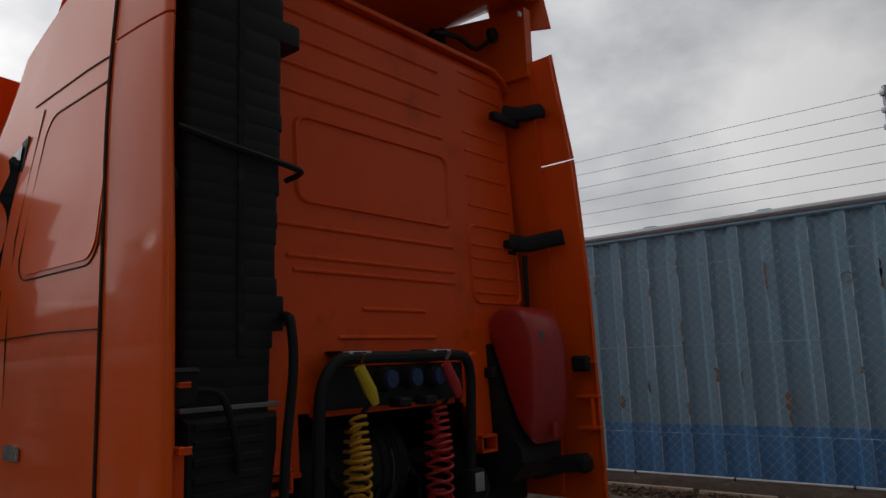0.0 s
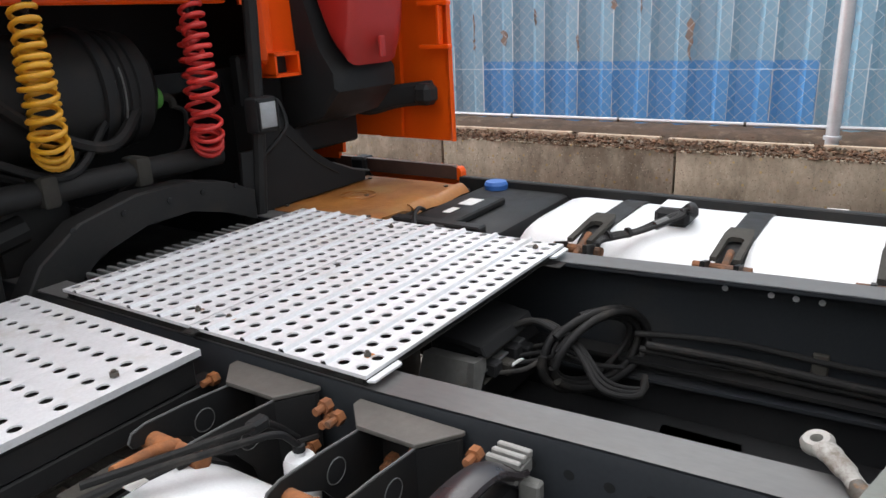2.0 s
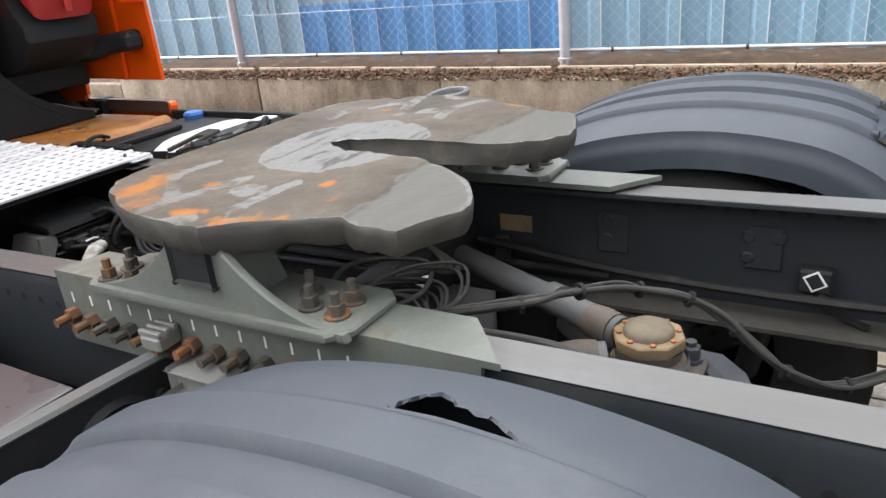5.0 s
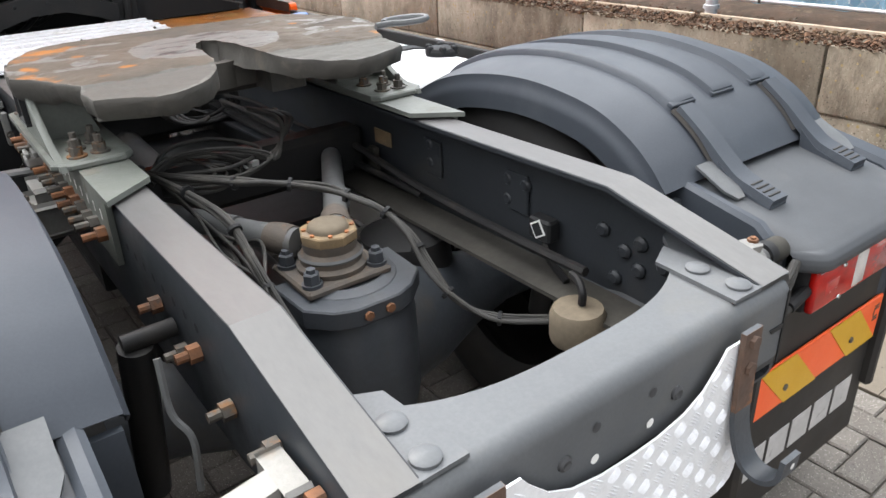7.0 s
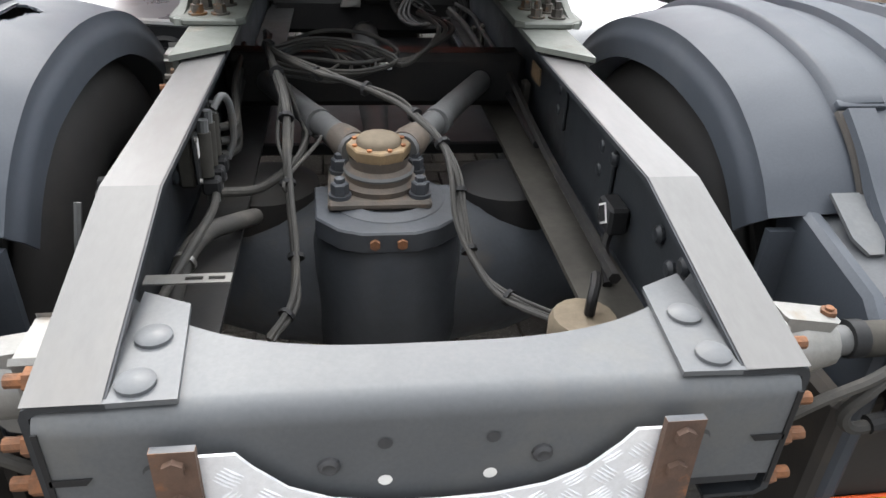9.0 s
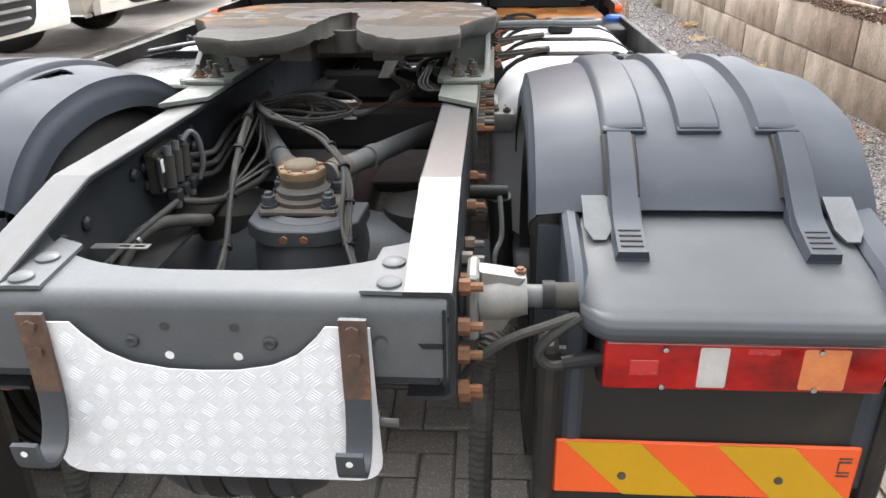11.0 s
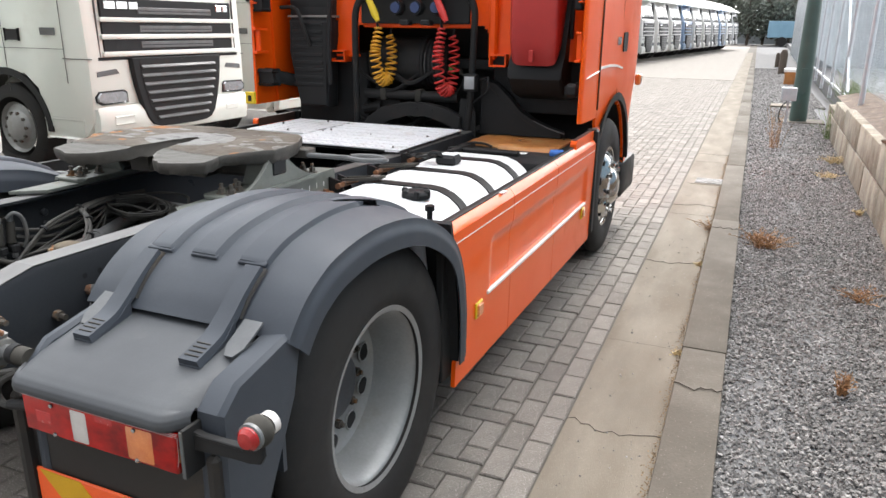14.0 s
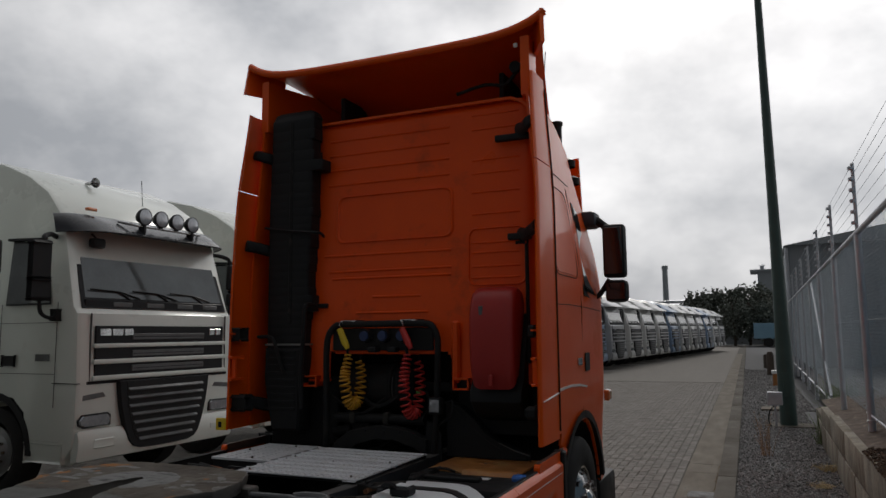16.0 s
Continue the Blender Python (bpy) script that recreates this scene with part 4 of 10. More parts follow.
# angle plates and bolt row that carry the fifth wheel
for s in (-1, 1):
    y0, y1 = -0.07, 0.90
    ang = tpart("mounting_angle", Geo().prism([(y0 - 0.0, 1.066), (y1, 1.066), (y1, 0.92), (y0 + 0.02, 0.92)], "x", s * 0.4265, s * 0.4385), BRACKET, None,
                "grey-green bolted side plate on the rail")
    part("top_leaf", Geo().prism([(s * 0.4385, y0 - 0.03), (s * 0.4385, y1), (s * 0.33, y1 - 0.03), (s * 0.33, y0 + 0.06)], "z", 1.066, 1.078), BRACKET, ang)
    for k in range(16):
        y = 0.865 - k * 0.058
        g = hexbolt(Geo(), (s * 0.4385, y, 0.985 - 0.004 * (k % 2)), "x", 0.0168, s * 0.020, s * 0.028)
        part("bolt", g, RUST if (k * 7) % 5 in (0, 2) else DIRTBOLT, ang)
        part("chalk_mark", Geo().box(s * 0.4386, s * 0.4396, y - 0.005, y - 0.001, 1.012, 1.034), WHITE_TAG, ang, "", 0)
    # casting under the coupling plate: a tower with hollow flanks on a long foot
    flank = [(0.735 - 0.24 * (k / 8), 1.092 + 0.10 * (k / 8) ** 2.2) for k in range(9)]
    back = [(0.36 - 0.22 * (k / 8), 1.195 - 0.103 * (1 - (1 - k / 8) ** 2.2)) for k in range(9)]
    prof = [(0.74, 1.079)] + flank + [(0.495, 1.205), (0.36, 1.205)] + back + [(0.135, 1.079)]
    cast = tpart("coupling_bracket", Geo().prism(prof, "x", s * 0.455, s * 0.472, 0.003), BRACKET, None, "grey-green cast bracket under the coupling plate")
    part("base_plate", Geo().prism([(s * 0.315, 0.155), (s * 0.335, 0.135), (s * 0.45, 0.135), (s * 0.485, 0.165), (s * 0.485, 0.72), (s * 0.455, 0.745), (s * 0.335, 0.735), (s * 0.315, 0.70)], "z", 1.078, 1.094, 0.004), BRACKET, cast)
    for y in (0.375, 0.485):
        part("web", Geo().prism([(s * 0.33, 1.09), (s * 0.46, 1.09), (s * 0.46, 1.205), (s * 0.37, 1.205)], "y", y - 0.009, y + 0.009, 0.002), BRACKET, cast)
    part("tower", Geo().prism([(s * 0.37, 1.09), (s * 0.456, 1.09), (s * 0.456, 1.20), (s * 0.39, 1.20)], "y", 0.38, 0.48), BRACKET, cast)
    part("rubber_block", Geo().box(s * 0.40, s * 0.478, 0.385, 0.475, 1.135, 1.215, 0.006), BLACK, cast, "dark rubber cushion block")
    for x, y in ((0.375, 0.19), (0.425, 0.185), (0.415, 0.245), (0.37, 0.28), (0.40, 0.70), (0.45, 0.70), (0.44, 0.648), (0.41, 0.60)):
        g = Geo().lathe([(0.022, 0), (0.022, 0.005), (0, 0.005)], (s * x, y, 1.093), "z", 12)
        hexbolt(g, (s * x, y, 1.098), "z", 0.0145, 0.018, 0.018)
        part("bolt", g, DIRTBOLT, cast)
tpart("coupling_shaft", Geo().tube([(-0.40, 0.45, 1.14), (0.40, 0.45, 1.14)], 0.035, 12), FIFTH_SIDE)

# fifth wheel plate
FW = [(0.0, 0.778), (0.16, 0.776), (0.27, 0.768), (0.35, 0.750), (0.405, 0.70), (0.455, 0.605), (0.483, 0.505), (0.492, 0.43), (0.488, 0.375), (0.448, 0.332), (0.410, 0.25), (0.382, 0.182),
      (0.390, 0.135), (0.380, 0.088), (0.27, 0.042), (0.215, 0.044), (0.155, 0.080), (0.090, 0.155), (0.066, 0.24), (0.055, 0.33), (0.044, 0.42), (0.028, 0.475), (0.0, 0.497)]
half_out = []
for p, q in zip(FW, FW[1:]):
    for k in range(3):
        half_out.append((p[0] + (q[0] - p[0]) * k / 3, p[1] + (q[1] - p[1]) * k / 3))
half_out.append(FW[-1])
# the rim is nicked and worn
edge_rng = jitter(4)
outline = [(x + edge_rng.uniform(-0.003, 0.003) + 0.007 * noise.noise(Vector((x * 16, y * 16, 5.0))), y + edge_rng.uniform(-0.004, 0.004)) for x, y in half_out + [(-x, y) for x, y in half_out[::-1]][1:-1]]


def step_up(x, a, b):
    t = min(1, max(0, (x - a) / (b - a)))
    return t * t * (3 - 2 * t)


def plate_wear_material():
    """Greased steel with bare worn fields (red channel), rust (green) and the scraped rear slopes (blue)."""
    m = FIFTH.copy()
    m.name = "coupling_plate_wear"
    t = m.node_tree
    b = t.nodes["Principled BSDF"]
    at = t.nodes.new("ShaderNodeAttribute")
    at.attribute_name = "wear"
    sep = t.nodes.new("ShaderNodeSeparateColor")
    t.links.new(at.outputs["Color"], sep.inputs[0])
    co = t.nodes.new("ShaderNodeTexCoord")

    def patchy(sock, s, lo, hi, stretch):
        mp = t.nodes.new("ShaderNodeMapping")
        mp.inputs["Scale"].default_value = stretch
        t.links.new(co.outputs["Object"], mp.inputs["Vector"])
        nz = t.nodes.new("ShaderNodeTexNoise")
        nz.inputs["Scale"].default_value, nz.inputs["Detail"].default_value, nz.inputs["Roughness"].default_value = s, 6.0, 0.65
        t.links.new(mp.outputs[0], nz.inputs["Vector"])
        ad = t.nodes.new("ShaderNodeMath")
        ad.operation = "MULTIPLY_ADD"
        t.links.new(sock, ad.inputs[0])
        ad.inputs[1].default_value = 0.62
        t.links.new(nz.outputs["Fac"], ad.inputs[2])
        rg = t.nodes.new("ShaderNodeMapRange")
        rg.inputs["From Min"].default_value, rg.inputs["From Max"].default_value = lo, hi
        t.links.new(ad.outputs[0], rg.inputs["Value"])
        return rg.outputs["Result"], nz

    col = b.inputs["Base Color"].links[0].from_socket
    rgh = b.inputs["Roughness"].links[0].from_socket
    for ch, s, lo, hi, stretch, c2, r2 in ((2, 9, 0.80, 0.98, (1, 1, 1), (0.092, 0.089, 0.080), 0.6), (0, 16, 0.84, 1.0, (1, 1, 1), (0.140, 0.138, 0.130), 0.5),
                                           (1, 17, 0.74, 0.92, (1.0, 1.3, 1), (0.29, 0.122, 0.038), 0.8)):
        f, nz = patchy(sep.outputs[ch], s, lo, hi, stretch)
        mx = t.nodes.new("ShaderNodeMix")
        mx.data_type = "RGBA"
        t.links.new(f, mx.inputs[0])
        t.links.new(col, mx.inputs[6])
        mx.inputs[7].default_value = (*c2, 1)
        col = mx.outputs[2]
        mr = t.nodes.new("ShaderNodeMix")
        t.links.new(f, mr.inputs[0])
        t.links.new(rgh, mr.inputs[2])
        mr.inputs[3].default_value = r2
        rgh = mr.outputs[0]
    # dark gouges in the worn field
    f, nz = patchy(sep.outputs[0], 13, 1.17, 1.22, (0.45, 2.2, 1))
    mx = t.nodes.new("ShaderNodeMix")
    mx.data_type = "RGBA"
    t.links.new(f, mx.inputs[0])
    t.links.new(col, mx.inputs[6])
    mx.inputs[7].default_value = (0.05, 0.048, 0.045, 1)
    t.links.new(mx.outputs[2], b.inputs["Base Color"])
    t.links.new(rgh, b.inputs["Roughness"])
    b.inputs["Metallic"].default_value = 0.15
    return m


def fw_z(x, y):
    drop = max(0.0, 0.185 + 0.03 * step_up(0.34 - abs(x), 0, 0.26) - y)
    step = 0.004 * step_up(drop + 0.008 * noise.noise(Vector((x * 22, y * 22, 1.0))), 0.0, 0.006)
    return 1.245 + 0.01 * (y - 0.4) - 0.016 * (drop / 0.2) - step


def fw_grid(off, x0=-0.54, x1=0.54, ya=0.03, yb=0.79, step=0.018, poly=None):
    """A fan of strips over the plate's outline, following its height."""
    poly = poly or outline
    bm = bmesh.new()
    vs = [bm.verts.new((x, y, 0)) for x, y in poly]
    bm.faces.new(vs)
    bmesh.ops.triangulate(bm, faces=bm.faces[:])
    for _ in range(7):
        bmesh.ops.subdivide_edges(bm, edges=[e for e in bm.edges if e.calc_length() > step], cuts=1)
        bmesh.ops.triangulate(bm, faces=bm.faces[:])
    for v in bm.verts:
        v.co.z = fw_z(v.co.x, v.co.y) + off + 0.0012 * noise.noise(v.co * 25) + 0.0008 * noise.noise(v.co * 90) - 0.004 * step_up(0.20 - v.co.y, 0, 0.04) * max(0.0, noise.noise(Vector((v.co.x * 9, v.co.y * 30, 3.0))))
    bm.normal_update()
    bm.verts.index_update()
    g = Geo().add([v.co for v in bm.verts], [[v.index for v in (f.verts if f.normal.z > 0 else reversed(f.verts))] for f in bm.faces])
    bm.free()
    return g


fifth = tagged(new("fifth_wheel"), "greasy worn steel coupling plate with rust patches and open slot")
fifth.empty_display_size = 0.1
fifth.location = (0, 0.42, 1.1)


def fpart(name, g, mat, label="", smooth=40):
    return part(name, g.moved(Matrix.Translation((0, -0.42, -1.1))), mat, fifth, label, smooth)


fifth.parent = truck
n = len(outline)
g = Geo()
rows = []
rim_rng = jitter(3)
for d, inset in ((0.0, 0.0), (-0.006, -0.003), (-0.018, -0.002), (-0.045, 0.004), (-0.056, 0.016)):
    for i, (x, y) in enumerate(outline):
        r = math.hypot(x, y - 0.42)
        k = 1 - inset / max(r, 0.05)
        jz = rim_rng.uniform(-0.005, 0.004) if d else 0.0
        rows.append((x * k, 0.42 + (y - 0.42) * k, fw_z(x, y) + d * (1 if y > 0.3 else 0.85) + jz))
g.add(rows, [[r * n + i, (r + 1) * n + i, (r + 1) * n + (i + 1) % n, r * n + (i + 1) % n] for r in range(4) for i in range(n)])
plate_top = fw_grid(0.0, step=0.0125)
fpart("skirt", g, FIFTH_SIDE, "dark cast skirt of the plate", 50)


def near_line(x, y, pts):
    best = 9.0
    for (x0, y0), (x1, y1) in zip(pts, pts[1:]):
        dx, dy = x1 - x0, y1 - y0
        t = min(1, max(0, ((x - x0) * dx + (y - y0) * dy) / (dx * dx + dy * dy)))
        best = min(best, math.hypot(x - x0 - t * dx, y - y0 - t * dy))
    return best


GROOVES = [[(0.19, 0.65), (0.29, 0.66), (0.40, 0.54), (0.47, 0.545)], [(0.40, 0.535), (0.26, 0.495)], [(0.26, 0.378), (0.39, 0.388), (0.46, 0.338)]]
RUST_SPOTS = [(-0.36, 0.665, 0.125, 0.065), (-0.43, 0.585, 0.06, 0.05), (-0.315, 0.54, 0.03, 0.03), (-0.44, 0.46, 0.03, 0.06), (-0.455, 0.36, 0.035, 0.06), (-0.43, 0.30, 0.05, 0.07), (-0.25, 0.31, 0.035, 0.02),
              (-0.31, 0.26, 0.03, 0.03), (0.40, 0.24, 0.02, 0.05), (0.33, 0.33, 0.02, 0.02), (0.30, 0.56, 0.02, 0.02)]
wear_cols = []
for x, y, z in plate_top.v:
    p = Vector((x, y, 0))
    w = noise.noise(p * 14)
    a = abs(x)
    ring = math.hypot(x / 1.06, (y - 0.455) / 0.86) + 0.012 * w
    worn = 1 - step_up(ring, 0.185, 0.20)
    groove = min(near_line(a, y, q) for q in GROOVES)
    groove = max(1 - step_up(groove + 0.004 * w, 0.015, 0.021), 1 - step_up(math.hypot(a - 0.312, y - 0.44) + 0.003 * w, 0.032, 0.038), 1 - step_up(math.hypot(a - 0.485, y - 0.442), 0.04, 0.048))
    rust = max([0.0] + [1 - ((x - cx) / rx) ** 2 - ((y - cy) / ry) ** 2 for cx, cy, rx, ry in RUST_SPOTS])
    bare = 1 - step_up(y + 0.01 * w, 0.180 + 0.03 * step_up(0.32 - a, 0, 0.25), 0.195 + 0.03 * step_up(0.32 - a, 0, 0.25))
    rim = 0.66 * (1 - step_up(near_line(x, y, outline[::3] + outline[:1]) + 0.006 * noise.noise(p * 30), 0.004, 0.013))
    wear_cols.append((max(worn, 0.74 * groove, rim), 0.62 * max(0.0, rust) ** 0.6, bare, 1.0))
top = fpart("top_plate", plate_top, FIFTH)
att = top.data.color_attributes.new("wear", "FLOAT_COLOR", "POINT")
att.data.foreach_set("color", [c for q in wear_cols for c in q])
top.data.materials[0] = plate_wear_material()
fpart("rib", Geo().box(-0.36, 0.36, 0.40, 0.52, 1.12, 1.19, 0.01).box(-0.2, -0.1, 0.30, 0.6, 1.12, 1.19).box(0.1, 0.2, 0.30, 0.6, 1.12, 1.19), FIFTH_SIDE)
fpart("lock_jaw", Geo().lathe([(0.045, 1.13), (0.075, 1.13), (0.075, 1.2), (0.045, 1.2), (0.045, 1.13)], (0, 0.46, 0), "z", 18), FIFTH_SIDE)
hp = [(0.40, 0.60, 1.185), (0.55, 0.605, 1.19), (0.68, 0.615, 1.19)] + [(0.765 + 0.085 * math.cos(a), 0.640 + 0.05 * math.sin(a), 1.19) for a in [math.pi * (1.15 + 0.2 * i) for i in range(10)]]
fpart("release_handle", Geo().tube(curve_pts(hp, 3), 0.011, 8), VROD, "grey steel release handle with loop end")
fpart("bracket", Geo().box(0.40, 0.50, 0.59, 0.66, 1.175, 1.215, 0.006), FIFTH_SIDE)

# rear axle, differential and V-stay
SEAT_RUST = material("grimy_rusted_casting", (0.105, 0.082, 0.062), (0.075, 0.066, 0.058), rough=0.75, scale=12, fine=110, bump=0.3, dirt=(0.19, 0.10, 0.05), dirt_amt=0.15, dirt_scale=10, sharp=0.2)
PIN_RUST = material("orange_rusted_pin", (0.34, 0.12, 0.035), (0.20, 0.08, 0.035), rough=0.85, scale=18, fine=120, bump=0.4, dirt=(0.10, 0.06, 0.04), dirt_amt=0.2, dirt_scale=20)
# black hose lifted to grey: lens haze as well as dust in the colour
HOSE_D = material("hazed_dusty_hose", (0.034, 0.034, 0.033), (0.05, 0.048, 0.044), rough=0.65, spec=0.2, scale=14, fine=140, bump=0.1, dirt=(0.10, 0.092, 0.08), dirt_amt=0.25, dirt_scale=9, sharp=0.3)
axle = tpart("rear_axle", Geo().tube([(-0.95, -0.05, 0.54), (0.95, -0.05, 0.54)], 0.085, 14), AXLE, None, "dusty dark blue-grey drive axle")
g = Geo().lathe([(0.09, 0.825), (0.118, 0.818), (0.132, 0.80), (0.150, 0.765), (0.158, 0.72), (0.160, 0.52), (0.14, 0.42), (0.08, 0.37)], (-0.012, -0.215, 0), "z", 28)
part("differential", g, AXLE, axle)
for s in (-1, 1):
    part("banjo", Geo().tube([(s * 0.10, -0.10, 0.57), (s * 0.26, -0.08, 0.555), (s * 0.42, -0.06, 0.545), (s * 0.55, -0.05, 0.54)], [0.19, 0.165, 0.115, 0.09], 18), AXLE, axle)
band = [(-0.165, -0.16), (-0.160, -0.30), (-0.115, -0.352), (-0.07, -0.372), (0.035, -0.372), (0.082, -0.352), (0.135, -0.30), (0.142, -0.16)]
part("flange_band", Geo().prism(band, "z", 0.770, 0.816, 0.004), AXLE, axle, "chamfered dark flange band")
for x in (-0.045, 0.008):
    part("bolt", hexbolt(Geo(), (x, -0.372, 0.793), "y", 0.011, -0.008, 0), RUST, axle)
part("seat_plate", Geo().box(-0.135, 0.075, -0.285, -0.10, 0.818, 0.838, 0.006), SEAT_RUST, axle, "rust-edged square seat")
for x in (-0.110, 0.052):
    for y in (-0.255, -0.135):
        g = Geo().lathe([(0.023, 0.838), (0.023, 0.846), (0.018, 0.846)], (x, y, 0), "z", 16)
        g.lathe([(0.0185, 0.846), (0.0185, 0.868), (0.015, 0.871), (0.011, 0.871), (0.011, 0.880), (0, 0.882)], (x, y, 0), "z", 6)
        part("bolt", g, AXLE, axle)
part("neck", Geo().lathe([(0.078, 0.838), (0.080, 0.85), (0.070, 0.858), (0.072, 0.872), (0.066, 0.878), (0.060, 0.886), (0.064, 0.908)], (-0.029, -0.195, 0), "z", 28), SEAT_RUST, axle)
part("ring", Geo().lathe([(0.071, 0.868), (0.074, 0.874), (0.071, 0.880)], (-0.029, -0.195, 0), "z", 28), VROD, axle)
cap = part("cap", Geo().lathe([(0.0, 0.906), (0.064, 0.906), (0.066, 0.916), (0.066, 0.927), (0.063, 0.930), (0.0455, 0.930)], (-0.029, -0.195, 0), "z", 8), CAP_RUST, axle, "rust-yellow octagonal cap")
part("dome", Geo().lathe([(0.046, 0.930), (0.045, 0.937), (0.040, 0.943), (0.026, 0.948), (0, 0.950)], (-0.029, -0.195, 0), "z", 24), BEIGE, cap, "dusty domed centre")
for k in range(8):
    a = k * math.pi / 4 + 0.39
    part("bolt", hexbolt(Geo(), (-0.029 + 0.053 * math.cos(a), -0.195 + 0.053 * math.sin(a), 0.930), "z", 0.0055, 0.004, 0), PIN_RUST, cap)
for s in (-1, 1):
    st = tpart("v_stay", Geo().tube([(s * 0.05 - 0.025, -0.13, 0.885), (s * 0.11 - 0.022, -0.01, 0.885), (s * 0.29 - 0.01, 0.36, 0.88)], [0.034, 0.030, 0.030], 16), VROD, None, "dusty grey tubular stay")
    part("clamp", Geo().tube([(s * 0.135 - 0.02, 0.03, 0.885), (s * 0.150 - 0.02, 0.06, 0.885)], 0.035, 16), VROD, st)
    part("boot", Geo().tube([(s * 0.055 - 0.024, -0.115, 0.885), (s * 0.07 - 0.024, -0.085, 0.885), (s * 0.085 - 0.023, -0.055, 0.885)], [0.036, 0.038, 0.034], 16), SEAT_RUST, st)
for y, zc in ((0.42, 0.875), (1.75, 0.74)):
    cm = tpart("cross_tube", Geo().box(-0.41, 0.41, y - 0.05, y + 0.05, zc - 0.075, zc + 0.075, 0.02), BLACKM)
tpart("prop_shaft", Geo().tube([(0, 0.05, 0.56), (0, 2.6, 0.72)], 0.06, 14), BLACKM)
tpart("gearbox", Geo().box(-0.28, 0.28, 2.0, 3.2, 0.50, 0.98, 0.06, 2), BLACKM)
# added black floor and sides keep the bay between the rails dark
tpart("battery_tray", Geo().box(-0.40, 0.40, 0.5, 1.75, 0.60, 0.64, 0.006).box(0.38, 0.40, 0.5, 1.75, 0.64, 0.79).box(-0.40, -0.38, 0.5, 1.75, 0.64, 0.79), BLACK)

# valve units, cables and pipes inside the frame
v = tpart("valve_block", Geo().box(-0.408, -0.372, -0.31, -0.155, 0.885, 1.0, 0.008), DUSTY, None, "dusty black valve block with plugs and pipes")
part("flange", Geo().box(-0.373, -0.366, -0.315, -0.15, 0.895, 0.99, 0.003), BLACK, v)
for k in range(3):
    yk = -0.275 + 0.05 * k
    part("solenoid", Geo().tube([(-0.362, yk, 0.90), (-0.358, yk + 0.006, 0.985)], [0.017, 0.015], 12), DUSTY, v)
    part("solenoid_cap", Geo().tube([(-0.358, yk + 0.006, 0.985), (-0.357, yk + 0.008, 1.008)], 0.011, 10), VROD, v)
    part("plug", Geo().box(-0.37, -0.335, yk - 0.016, yk + 0.016, 0.862, 0.894, 0.005), BLACK, v)
    part("port", Geo().lathe([(0.012, 0), (0.012, -0.018), (0.008, -0.022), (0, -0.022)], (-0.352, yk, 0.862), "z", 10), VROD, v)
    part("pipe", Geo().tube(curve_pts([(-0.352, -0.16, 0.89 + 0.03 * k), (-0.33, -0.10, 0.875 + 0.03 * k), (-0.335, 0.0, 0.86 + 0.03 * k), (-0.36, 0.2, 0.87 + 0.03 * k), (-0.37, 0.5, 0.88 + 0.03 * k)]), 0.0085, 10), HOSE_D, v)
for yk, z in ((-0.308, 0.985), (-0.308, 0.902), (-0.158, 0.985), (-0.158, 0.902)):
    part("screw", Geo().lathe([(0.006, 0), (0.005, 0.004), (0, 0.005)], (-0.366, yk, z), "x", 8), WORN, v)
part("bridge_pipe", Geo().tube(curve_pts([(-0.35, -0.19, 1.0), (-0.335, -0.165, 1.018), (-0.325, -0.14, 0.99), (-0.325, -0.132, 0.92), (-0.34, -0.14, 0.875)]), 0.0075, 10), VROD, v)
part("sticker", Geo().box(-0.3655, -0.3645, -0.302, -0.285, 0.945, 0.98), WHITE_TAG, v, "", 0)
part("pipe", Geo().tube(curve_pts([(-0.345, -0.25, 0.85), (-0.27, -0.2, 0.835), (-0.2, -0.06, 0.84), (-0.19, 0.1, 0.845)]), 0.010, 10), HOSE_D, v)
tpart("hose", Geo().tube(curve_pts([(-0.40, -0.58, 0.76), (-0.375, -0.50, 0.835), (-0.35, -0.42, 0.85), (-0.31, -0.35, 0.835), (-0.28, -0.26, 0.80)]), 0.017, 12), HOSE_D)
tpart("hose", Geo().tube(curve_pts([(-0.40, -0.60, 0.82), (-0.36, -0.48, 0.86), (-0.34, -0.36, 0.87), (-0.35, -0.25, 0.86)]), 0.008, 10), HOSE_D)
tpart("hose_tie", Geo().tube([(-0.372, -0.495, 0.838), (-0.369, -0.487, 0.840)], 0.020, 12), WORN)
ss = tpart("slotted_strap", Geo().box(-0.405, -0.275, -0.622, -0.614, 0.878, 0.881).box(-0.405, -0.275, -0.604, -0.596, 0.878, 0.881).box(-0.405, -0.345, -0.614, -0.604, 0.878, 0.881).box(-0.285, -0.275, -0.614, -0.604, 0.878, 0.881).box(-0.318, -0.310, -0.614, -0.604, 0.878, 0.881), CAST, None, "bare slotted steel strap")
lab = tpart("sensor", Geo().box(0.375, 0.413, -0.475, -0.405, 0.855, 0.91, 0.006), BLACK, None, "black sensor on the rail web")
TILT_L = Matrix.Translation((0, -0.44, 0.886)) @ Matrix.Rotation(radians(-32), 4, "X")
part("frame_label", Geo().box(0.3725, 0.3745, -0.017, 0.017, -0.019, 0.019).moved(TILT_L), WHITE_TAG, lab, "", 0)
part("dark_field", Geo().box(0.3712, 0.3724, -0.013, 0.013, -0.015, 0.015).moved(TILT_L), BLACK, lab, "", 0)
part("lead", Geo().tube(curve_pts([(0.39, -0.45, 0.86), (0.375, -0.47, 0.835), (0.37, -0.50, 0.815), (0.36, -0.55, 0.80)]), 0.009, 6), HOSE, lab)
